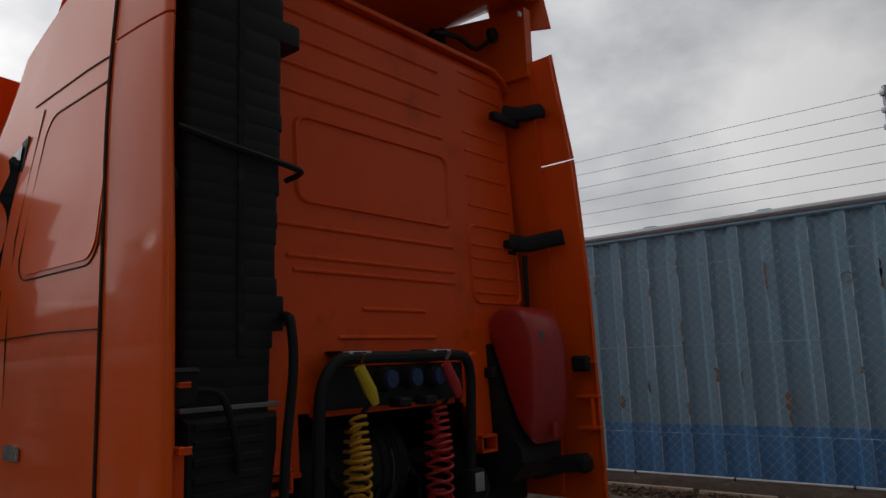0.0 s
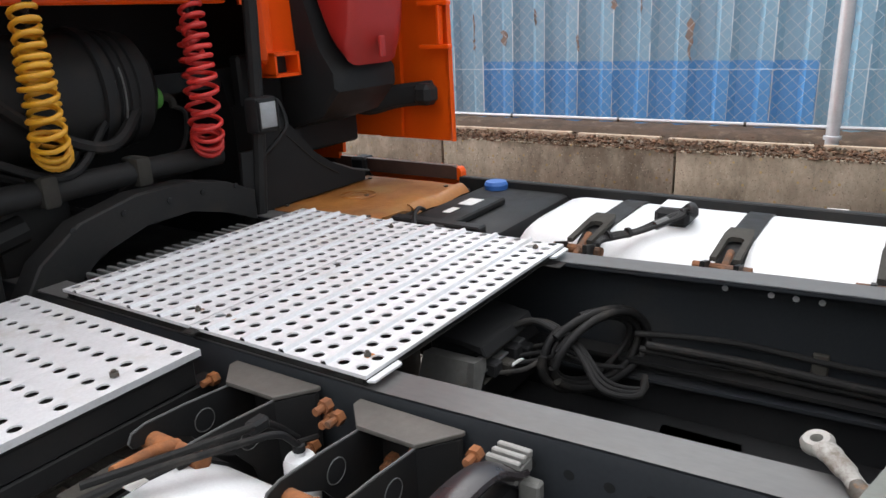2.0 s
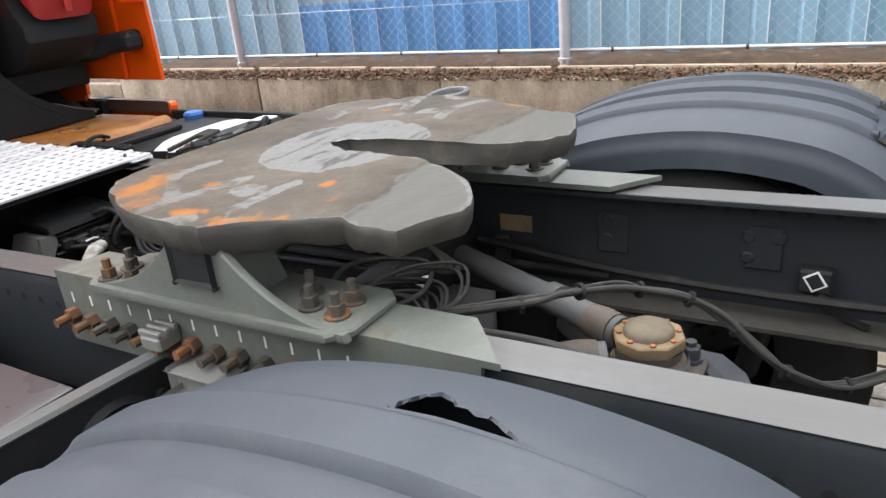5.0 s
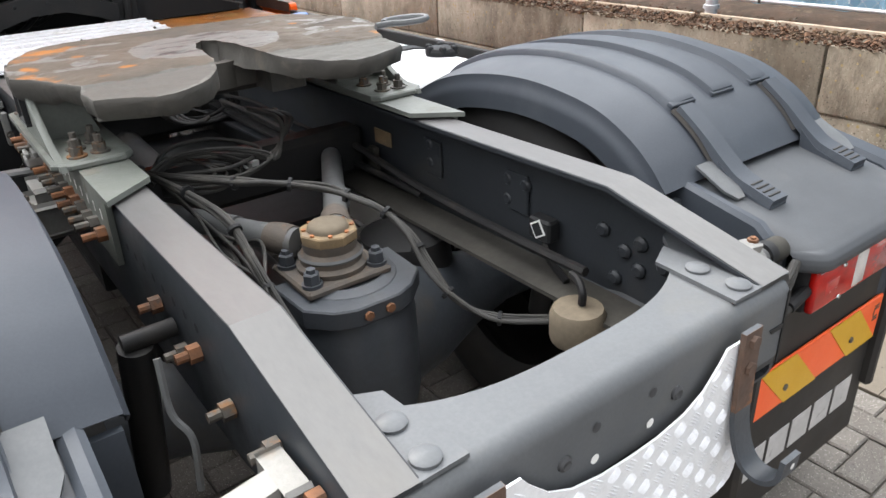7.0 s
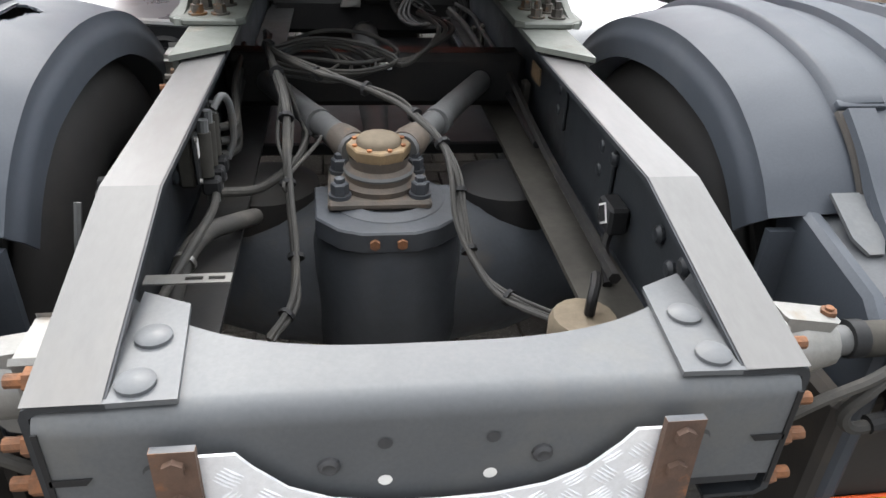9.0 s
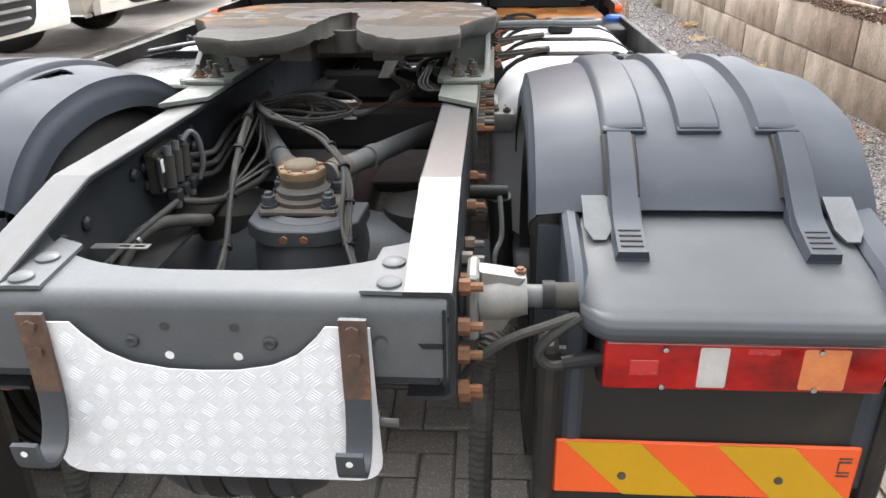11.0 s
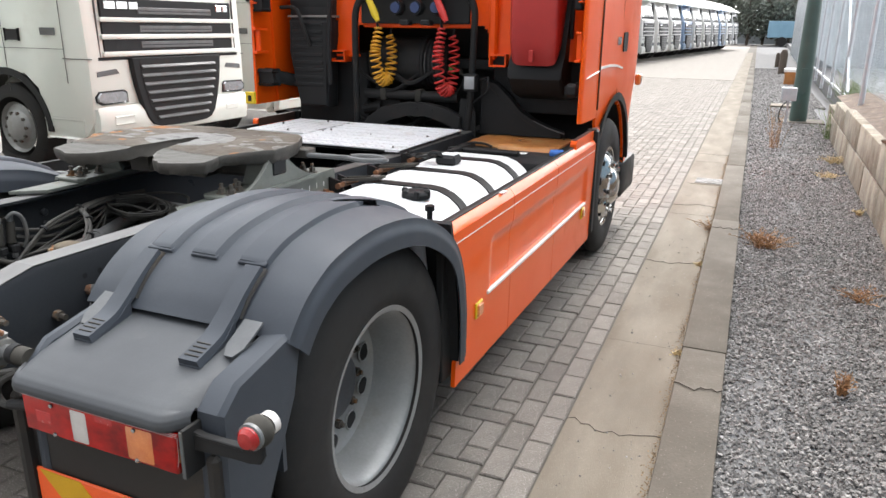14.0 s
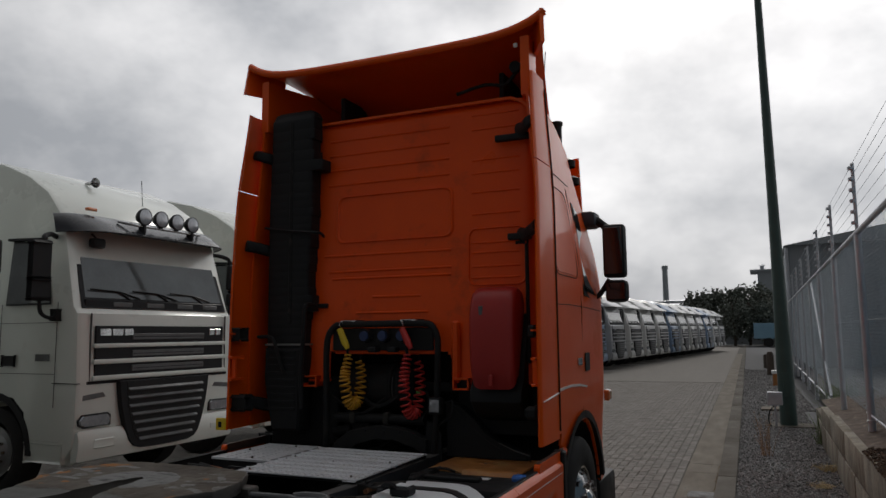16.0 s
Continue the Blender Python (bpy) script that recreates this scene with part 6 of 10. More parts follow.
part("stub", Geo().lathe([(0.012, 0), (0.012, 0.05), (0.02, 0.05), (0.02, 0.07), (0, 0.07)], (1.12, 0.49, 0.99), "z", 8), BLACK, tank_r)
adb = tpart("additive_tank", Geo().box(0.50, 1.20, 1.95, 2.34, 0.55, 0.985, 0.03, 2), BLACK, None, "black additive tank with blue cap")
part("cap", Geo().lathe([(0.045, 0), (0.047, 0.018), (0.04, 0.03), (0, 0.032)], (1.15, 2.25, 0.985), "z", 16), BLUE, adb, "blue screw cap")
part("sticker", Geo().box(0.88, 0.97, 2.20, 2.26, 0.9855, 0.987), WHITE_TAG, adb, "", 0)
part("sticker", Geo().box(0.76, 0.83, 2.22, 2.25, 0.9855, 0.987), WHITE_TAG, adb, "", 0)
part("bracket", Geo().box(0.50, 0.95, 2.10, 2.16, 0.985, 1.01, 0.006).box(0.55, 0.60, 1.98, 2.32, 0.985, 1.015, 0.005), BLACKM, adb)
part("clip", Geo().tube(curve_pts([(0.52, 2.2, 1.0), (0.58, 2.24, 1.02), (0.66, 2.28, 1.02), (0.72, 2.3, 1.0)]), 0.008, 8), HOSE, adb)
sh = tpart("shelf_mat", Geo().sheet(lambda u, v: Vector((0.50 + 0.61 * u, 2.37 + 0.49 * v, 0.998 + 0.006 * noise.noise(Vector((u * 4, v * 4, 0))) - 0.012 * max(0, 0.1 - v) * 10 * (1 if 0.35 < u < 0.6 else 0.2))), 16, 12, thick=0.012),
           MAT_BROWN, None, "rust-brown worn mat on a side shelf", 50)
for x, y in ((0.56, 2.42), (1.05, 2.42), (0.56, 2.8), (1.05, 2.8), (0.8, 2.62)):
    part("bolt", hexbolt(Geo(), (x, y, 0.999), "z", 0.009, 0.006, 0), DIRTBOLT, sh)
for r in (0.035, 0.06, 0.068):
    part("embossed_ring", Geo().tube([(0.80 + r * math.cos(a), 2.66 + r * math.sin(a), 1.001) for a in [i * math.pi / 14 for i in range(29)]], 0.0022, 5), MAT_BROWN, sh)
part("curled_edge", Geo().sheet(lambda u, v: Vector((0.74 + 0.36 * u, 2.385 - 0.035 * v, 0.999 - 0.030 * v * v + 0.004 * math.sin(9 * u))), 14, 5, None, 0.007), MAT_BROWN, sh, "", 50)
part("shelf", Geo().box(0.48, 1.14, 2.36, 2.88, 0.95, 0.98, 0.005), BLACKM, sh)

# rail consoles and fittings on the driver's side
CONSOLE_TOP = material("dull_brown_steel", (0.098, 0.092, 0.083), (0.072, 0.067, 0.06), rough=0.55, scale=9, fine=120, bump=0.1, dirt=(0.14, 0.115, 0.07), dirt_amt=0.15, dirt_scale=8, sharp=0.25)
HOLLOW = [(-0.60, 0.950), (-0.566, 0.905), (-0.550, 0.845), (-0.546, 0.62), (-0.442, 0.58)]
WEB = [(-0.442, 1.003), (-0.505, 1.003), (-0.60, 1.012), (-0.68, 1.016), (-0.706, 1.010), (-0.714, 0.996), (-0.708, 0.985), (-0.66, 0.984)]
for y0, y1 in ((1.783, 1.90), (1.479, 1.59)):
    c = tpart("tank_console", Geo().box(-0.452, -0.440, y0 - 0.048, y1 + 0.05, 0.60, 1.003, 0.002), BLACKM, None, "black folded tank console bolted to the rail")
    for y in (y0, y1):
        sd = part("side", Geo().prism(WEB + HOLLOW, "y", y - 0.003, y + 0.003), BLACKM, c)
        part("worn_edge", Geo().tube([(x, y, z + 0.0015) for x, z in WEB[1:7]], 0.0022, 6), VROD, sd)
        part("hole", Geo().lathe([(0, -0.0036), (0.021, -0.0036)], (-0.568, y, 0.966), "y", 18), BLACK, sd, "", 0)
        part("hole_rim", Geo().tube([(-0.568 + 0.0215 * math.cos(a), y - 0.0034, 0.966 + 0.0215 * math.sin(a)) for a in [i * math.pi / 9 for i in range(19)]], 0.0012, 5), VROD, sd)
    for y, e in ((y0, -0.047), (y1, 0.047)):
        part("flare", Geo().prism([(-0.507, y - 0.003), (-0.507, y + 0.003), (-0.446, y + e + 0.003), (-0.446, y + e - 0.003)], "z", 0.62, 1.003), BLACKM, c)
    part("top_plate", Geo().prism([(-0.436, y1 + 0.052), (-0.455, y1 + 0.052), (-0.508, y1 + 0.002), (-0.508, y0 - 0.002), (-0.442, y0 - 0.050), (-0.436, y0 - 0.05)], "z", 1.005, 1.013, 0.0015), CONSOLE_TOP, c, "dull brown-grey top plate")
    for yb, z in ((y1 + 0.10, 0.972), (y0 - 0.082, 0.995), (y0 - 0.108, 0.978), (y0 + 0.03, 0.962), (y0 + 0.03, 0.90), (y1 - 0.03, 0.93), (y0 - 0.04, 0.90)):
        part("bolt", hexbolt(Geo(), (-0.453, yb, z), "x", 0.0135, -0.016, -0.020), PIN_RUST, c, "rusty bolt")
    part("pin", Geo().tube([(-0.672, y0 - 0.012, 0.982), (-0.672, y1 + 0.012, 0.982)], 0.0165, 14), PIN_RUST, c, "fat rust-orange pin")
    part("tie_rod", Geo().tube([(-0.668, (y0 + y1) / 2, 0.986), (-0.72, (y0 + y1) / 2 - 0.012, 1.010), (-0.79, (y0 + y1) / 2 - 0.02, 1.018)], [0.014, 0.0095, 0.0095], 12), PIN_RUST, c, "rusty strap screw")
    part("strap_end", Geo().box(-0.86, -0.755, (y0 + y1) / 2 - 0.05, (y0 + y1) / 2 + 0.012, 1.004, 1.012, 0.002), DUSTY, c)
part("label", Geo().box(-0.80, -0.77, 1.765, 1.785, 1.0045, 1.0055).moved(Matrix.Translation((0, 0, 0.0065))), WHITE_TAG, tank_l, "", 0)
bt = tpart("white_bottle", Geo().lathe([(0, 0.84), (0.027, 0.84), (0.029, 0.85), (0.029, 0.935), (0.024, 0.945), (0.010, 0.948), (0.010, 0.958), (0, 0.96)], (-0.545, 1.69, 0), "z", 18), TANK, None, "small white drain bottle")
part("cap", Geo().lathe([(0.011, 0.956), (0.011, 0.968), (0, 0.969)], (-0.545, 1.69, 0), "z", 10), BLACK, bt)
tpart("bottle_hook", Geo().tube([(-0.49, 1.70, 0.95), (-0.546, 1.69, 0.972)], 0.005, 6), BLACKM)
tpart("hose", Geo().tube(curve_pts([(-0.546, 1.69, 0.966), (-0.575, 1.70, 1.0), (-0.63, 1.71, 1.015), (-0.70, 1.72, 1.03), (-0.80, 1.76, 1.035), (-0.95, 1.80, 1.03)]), 0.0065, 10), HOSE)
tpart("hose", Geo().tube(curve_pts([(-0.50, 1.74, 0.94), (-0.56, 1.74, 1.0), (-0.63, 1.73, 1.025), (-0.72, 1.75, 1.035), (-0.85, 1.80, 1.04)]), 0.007, 10), HOSE)
tpart("hose_joint", Geo().box(-0.605, -0.565, 1.725, 1.75, 1.0, 1.025, 0.006), BLACK)

ARM_GLOSS = material("glossy_dark_arm", (0.030, 0.024, 0.025), (0.020, 0.018, 0.02), rough=0.3, spec=0.5, scale=6, fine=120, bump=0.05, dirt=(0.06, 0.045, 0.04), dirt_amt=0.15, dirt_scale=6, sharp=0.3)
for y in (1.335, 0.575):
    g = Geo().box(-0.492, -0.44, y - 0.026, y + 0.026, 0.985, 1.012, 0.004)
    for k in range(3):
        g.box(-0.490 + 0.018 * k, -0.480 + 0.018 * k, y - 0.028, y + 0.028, 1.012, 1.024, 0.002)
    cl = tpart("cast_clamp", g, CAST, None, "bare cast aluminium clamp on the rail")
    part("clamp_leg", Geo().box(-0.462, -0.44, y - 0.045, y - 0.01, 0.86, 0.975, 0.004), CAST, cl)
    part("bolt", hexbolt(Geo(), (-0.45, y - 0.05, 0.90), "y", 0.013, -0.012, -0.01), DIRTBOLT, cl)
    sp = [(-0.435, 0.78), (-0.435, 0.94), (-0.47, 0.968), (-0.58, 0.975), (-0.78, 0.985), (-1.0, 0.985), (-1.16, 0.96), (-1.18, 0.70), (-1.10, 0.62), (-0.70, 0.62), (-0.55, 0.70)]
    gs = tpart("guard_support", Geo().prism(sp, "y", y - 0.006, y + 0.022, 0.004), BLACK, None, "black plastic guard support plate")
    if y < 1:
        part("flange", Geo().tube([(x2, y + 0.008, z2) for x2, z2 in sp[1:7]], 0.02, 8, flat=0.5), VROD, gs, "dusty rolled top edge")
    else:
        part("arm", Geo().tube(curve_pts([(-0.462, y - 0.005, 0.992), (-0.49, y - 0.005, 1.004), (-0.53, y, 1.028), (-0.60, y, 1.042), (-0.70, y, 1.04), (-0.90, y, 1.02), (-1.12, y, 0.985)], 5), 0.027, 12, flat=0.42), ARM_GLOSS, gs, "glossy dark curved arm")
    for x, z in ((-0.50, 0.90), (-0.545, 0.86), (-0.60, 0.90), (-0.57, 0.80)):
        part("boss", Geo().lathe([(0.014, 0), (0.012, -0.008), (0, -0.009)], (x, y - 0.006, z), "y", 10), BLACKM, gs)
    part("dished_disc", Geo().lathe([(0.0, -0.004), (0.075, -0.004), (0.085, -0.012), (0.095, 0.0)], (-0.60, y - 0.006, 0.85), "y", 24), BLACKM, gs)
LID = material("dark_glossy_lid", (0.055, 0.052, 0.056), (0.07, 0.067, 0.07), rough=0.3, scale=3, fine=120, bump=0.03, dirt=(0.10, 0.09, 0.08), dirt_amt=0.12, dirt_scale=4, sharp=0.3)
bb = tpart("side_box", Geo().box(-1.17, -0.60, 0.68, 1.30, 0.42, 0.935, 0.02, 2), BLACKM, None, "dark side box with glossy flat lid")
part("lid", Geo().box(-1.185, -0.595, 0.66, 1.33, 0.925, 0.955, 0.010, 2), LID, bb, "glossy dark lid")
for s in (-1, 1):
    cc = tpart("cast_block", Geo().box(s * 0.45, s * 0.56, 0.38, 0.50, 0.86, 0.93, 0.014, 2).box(s * 0.45, s * 0.50, 0.40, 0.52, 0.92, 0.965, 0.01), CAST, None, "dusty cast aluminium bracket block")
    for x, y in ((0.49, 0.41), (0.53, 0.47), (0.53, 0.40)):
        part("bolt", hexbolt(Geo(), (s * x, y, 0.93), "z", 0.013, 0.010, 0.006), DIRTBOLT, cc)

# air tank slung across the frame under the end member
dome = [(0.0, 0.215), (0.05, 0.208), (0.10, 0.185), (0.135, 0.15), (0.150, 0.115), (0.155, 0.08)]
at = tpart("air_tank", Geo().lathe(dome + [(r, -h) for r, h in dome[::-1]], (0.0, -0.835, 0.598), "x", 40), TANK_BLACK, None, "black painted air tank lying across the frame", 45)
for s in (-1, 1):
    part("seam", Geo().lathe([(0.154, 0.0), (0.157, 0.004), (0.154, 0.008)], (s * 0.10, -0.835, 0.598), "x", 40), TANK_BLACK, at)
    nz = part("drain_valve", Geo().tube([(s * 0.205, -0.835, 0.598), (s * 0.245, -0.838, 0.598)], 0.014, 12).tube([(s * 0.262, -0.84, 0.598), (s * 0.300, -0.842, 0.598)], 0.010, 10), VROD, at, "small dull metal valve")
    part("nut", hexbolt(Geo(), (s * 0.243, -0.838, 0.598), "x", 0.022, s * 0.018, s * 0.004), DIRTBOLT, nz)
    part("strap", Geo().lathe([(0.1565, -0.02), (0.159, -0.018), (0.159, 0.018), (0.1565, 0.02)], (s * 0.045, -0.835, 0.598), "x", 40), BLACKM, at)
    part("hanger", Geo().box(s * 0.03, s * 0.06, -0.86, -0.81, 0.745, 0.815, 0.004), BLACKM, at)

# rear lamp-carrier bracket
for s in (-1, 1):
    cb = tpart("guard_bracket", Geo().box(s * 0.440, s * 0.462, -0.905, -0.82, 0.835, 0.968, 0.006), CAST, None, "bright cast bracket for the mudguard tube")
    part("clamp", Geo().tube([(s * 0.462, -0.865, 0.905), (s * 0.50, -0.865, 0.908), (s * 0.548, -0.865, 0.910)], [0.040, 0.044, 0.034], 14), CAST, cb)
    part("lug", Geo().prism([(s * 0.462, 0.94), (s * 0.535, 0.935), (s * 0.545, 0.955), (s * 0.462, 0.968)], "y", -0.885, -0.845, 0.005), CAST, cb)
    part("foot", Geo().prism([(s * 0.462, 0.875), (s * 0.52, 0.875), (s * 0.505, 0.85), (s * 0.462, 0.84)], "y", -0.89, -0.84, 0.004), CAST, cb)
    for y, z, rm in ((-0.92, 0.955, 1), (-0.86, 0.935, 1), (-0.96, 0.90, 1), (-0.97, 0.85, 1), (-0.97, 0.78, 1), (-0.93, 0.74, 1), (-0.80, 0.95, 0)):
        part("bolt", hexbolt(Geo(), (s * 0.428, y, z), "x", 0.0155, s * 0.020, s * 0.022), RUST if rm else DIRTBOLT, cb, "long rusty bolt")
    part("bolt", hexbolt(Geo(), (s * 0.535, -0.865, 0.953), "z", 0.011, 0.010, 0.004), RUST, cb)
    tpart("guard_tube", Geo().tube([(s * 0.54, -0.865, 0.910), (s * 0.636, -0.865, 0.910)], 0.021, 16), VROD)
    tpart("tube_collar", Geo().tube([(s * 0.575, -0.865, 0.912), (s * 0.597, -0.865, 0.912)], 0.027, 16), BLACK)
    tpart("tube_sleeve", Geo().tube([(s * 0.597, -0.865, 0.910), (s * 0.638, -0.865, 0.910)], 0.0255, 16), DUSTY)
    tpart("lamp_cable", Geo().tube(curve_pts([(s * 0.43, -0.90, 0.752), (s * 0.461, -0.92, 0.809), (s * 0.518, -0.925, 0.856), (s * 0.583, -0.92, 0.881), (s * 0.632, -0.905, 0.893)]), 0.0085, 8), HOSE_D, None, "black lamp cable arching to the tail lamp")
    sl = tpart("lamp_loom", Geo().tube(curve_pts([(s * 0.640, -0.905, 0.892), (s * 0.594, -0.92, 0.864), (s * 0.569, -0.92, 0.827), (s * 0.589, -0.92, 0.799), (s * 0.640, -0.92, 0.806), (s * 0.680, -0.915, 0.814)]), 0.0095, 8), HOSE_D, None, "looped lamp lead in black sleeving")
    part("plug", Geo().tube([(s * 0.612, -0.92, 0.803), (s * 0.69, -0.915, 0.815)], 0.0135, 10), BLACK, sl)
    hp = curve_pts([(s * 0.51, -0.72, 0.755), (s * 0.485, -0.765, 0.742), (s * 0.471, -0.78, 0.68), (s * 0.466, -0.785, 0.55), (s * 0.463, -0.79, 0.42), (s * 0.468, -0.80, 0.30), (s * 0.495, -0.80, 0.19)], 14)
    tpart("corrugated_hose", Geo().tube(hp, [0.0265 if i % 2 else 0.0235 for i in range(len(hp))], 10), HOSE_D, None, "corrugated grey-black hose hanging to the ground")
    tpart("air_bellows", Geo().lathe([(0.0, 0.42), (0.06, 0.42), (0.12, 0.44), (0.13, 0.52), (0.115, 0.6), (0.13, 0.68), (0.12, 0.76), (0.06, 0.78), (0.0, 0.78)], (s * 0.28, -0.02, 0), "z", 24), BLACKM)
    for k, y in enumerate((-0.50, -0.42, -0.30, -0.62)):
        tpart("rail_bolt", hexbolt(Geo(), (s * 0.427, y, 0.94 - 0.04 * (k % 2)), "x", 0.016, s * 0.02, s * 0.02), DIRTBOLT if k % 2 else RUST)
    sa = tpart("shock_absorber", Geo().tube([(s * 0.50, -0.38, 0.92), (s * 0.52, -0.30, 0.55)], 0.03, 12), BLACKM)
    part("bush", Geo().tube([(s * 0.43, -0.38, 0.93), (s * 0.52, -0.38, 0.93)], 0.017, 12), BLACKM, sa)
    part("link_rod", Geo().tube(curve_pts([(s * 0.50, -0.62, 0.78), (s * 0.49, -0.60, 0.86), (s * 0.505, -0.57, 0.90), (s * 0.50, -0.54, 0.98)]), 0.006, 6), VROD, sa)


# ---- mudguards ----
LATCH = material("scuffed_grey_plate", (0.095, 0.10, 0.105), (0.075, 0.08, 0.085), rough=0.6, scale=6, fine=140, bump=0.06, dirt=(0.13, 0.125, 0.115), dirt_amt=0.2, dirt_scale=5, sharp=0.3)
GP = [(0.0, 0.60, 0.42), (0.12, 0.60, 0.62), (0.22, 0.565, 0.80), (0.32, 0.49, 0.94), (0.42, 0.36, 1.045), (0.52, 0.18, 1.130), (0.62, 0.0, 1.172),
      (0.72, -0.20, 1.185), (0.82, -0.40, 1.160), (0.90, -0.52, 1.112), (0.95, -0.60, 1.055), (1.0, -0.655, 0.995)]
GPS = curve_pts([(0, y, z) for _, y, z in GP], 8)


def guard_at(t):
    k = t * (len(GPS) - 1)
    i = min(int(k), len(GPS) - 2)
    p = GPS[i].lerp(GPS[i + 1], k - i)
    d = (GPS[i + 1] - GPS[i]).normalized()
    return p, Vector((0, -d.z, d.y)) if d.y < 0 else Vector((0, d.z, -d.y))


def guard_fn(s):
    def fn(u, v):
        p, nrm = guard_at(u)
        nrm = Vector((0, -(GPS[min(int(u * (len(GPS) - 1)) + 1, len(GPS) - 1)] - GPS[max(int(u * (len(GPS) - 1)) - 1, 0)]).z,
                      (GPS[min(int(u * (len(GPS) - 1)) + 1, len(GPS) - 1)] - GPS[max(int(u * (len(GPS) - 1)) - 1, 0)]).y)).normalized() * -1
        if v < 0.12:
            x, drop = 0.562 + 0.012 * step_up(v, 0.06, 0.12), 0.085 * (1 - v / 0.12) ** 1.0
        elif v > 0.88:
            x, drop = 1.265 - 0.012 * step_up(1 - v, 0.06, 0.12), 0.085 * ((v - 0.88) / 0.12)
        else:
            x, drop = 0.574 + (v - 0.12) / 0.76 * 0.679, 0.0
        drop += 0.040 * (max(0.0, min(abs(v - 0.5), 0.40) - 0.10) / 0.30) ** 2.2
        rise = 0.0
        for cx in (0.758, 0.912, 1.070):
            rise = max(rise, (1 - step_up(abs(x - cx), 0.039, 0.047)) * step_up(u, 0.36, 0.40) * (1 - step_up(u, 0.810, 0.820)))
        q = p + nrm * (0.016 * rise - drop)
        return Vector((s * x, q.y, q.z))
    return fn


def tear(s):
    rng = jitter(77 if s < 0 else 78)
    if s < 0:
        poly = [(0.694, -0.095), (0.672, -0.105), (0.655, -0.112), (0.648, -0.122), (0.638, -0.134), (0.645, -0.148), (0.656, -0.160), (0.655, -0.176), (0.664, -0.190), (0.663, -0.204), (0.675, -0.222), (0.694, -0.252), (0.694, -0.21), (0.692, -0.16)]
    else:
        poly = [(1.05, -0.12), (1.09, -0.07), (1.115, -0.01), (1.13, 0.05), (1.14, 0.09), (1.115, 0.08), (1.10, 0.04), (1.085, 0.0), (1.065, -0.04)]
    return poly


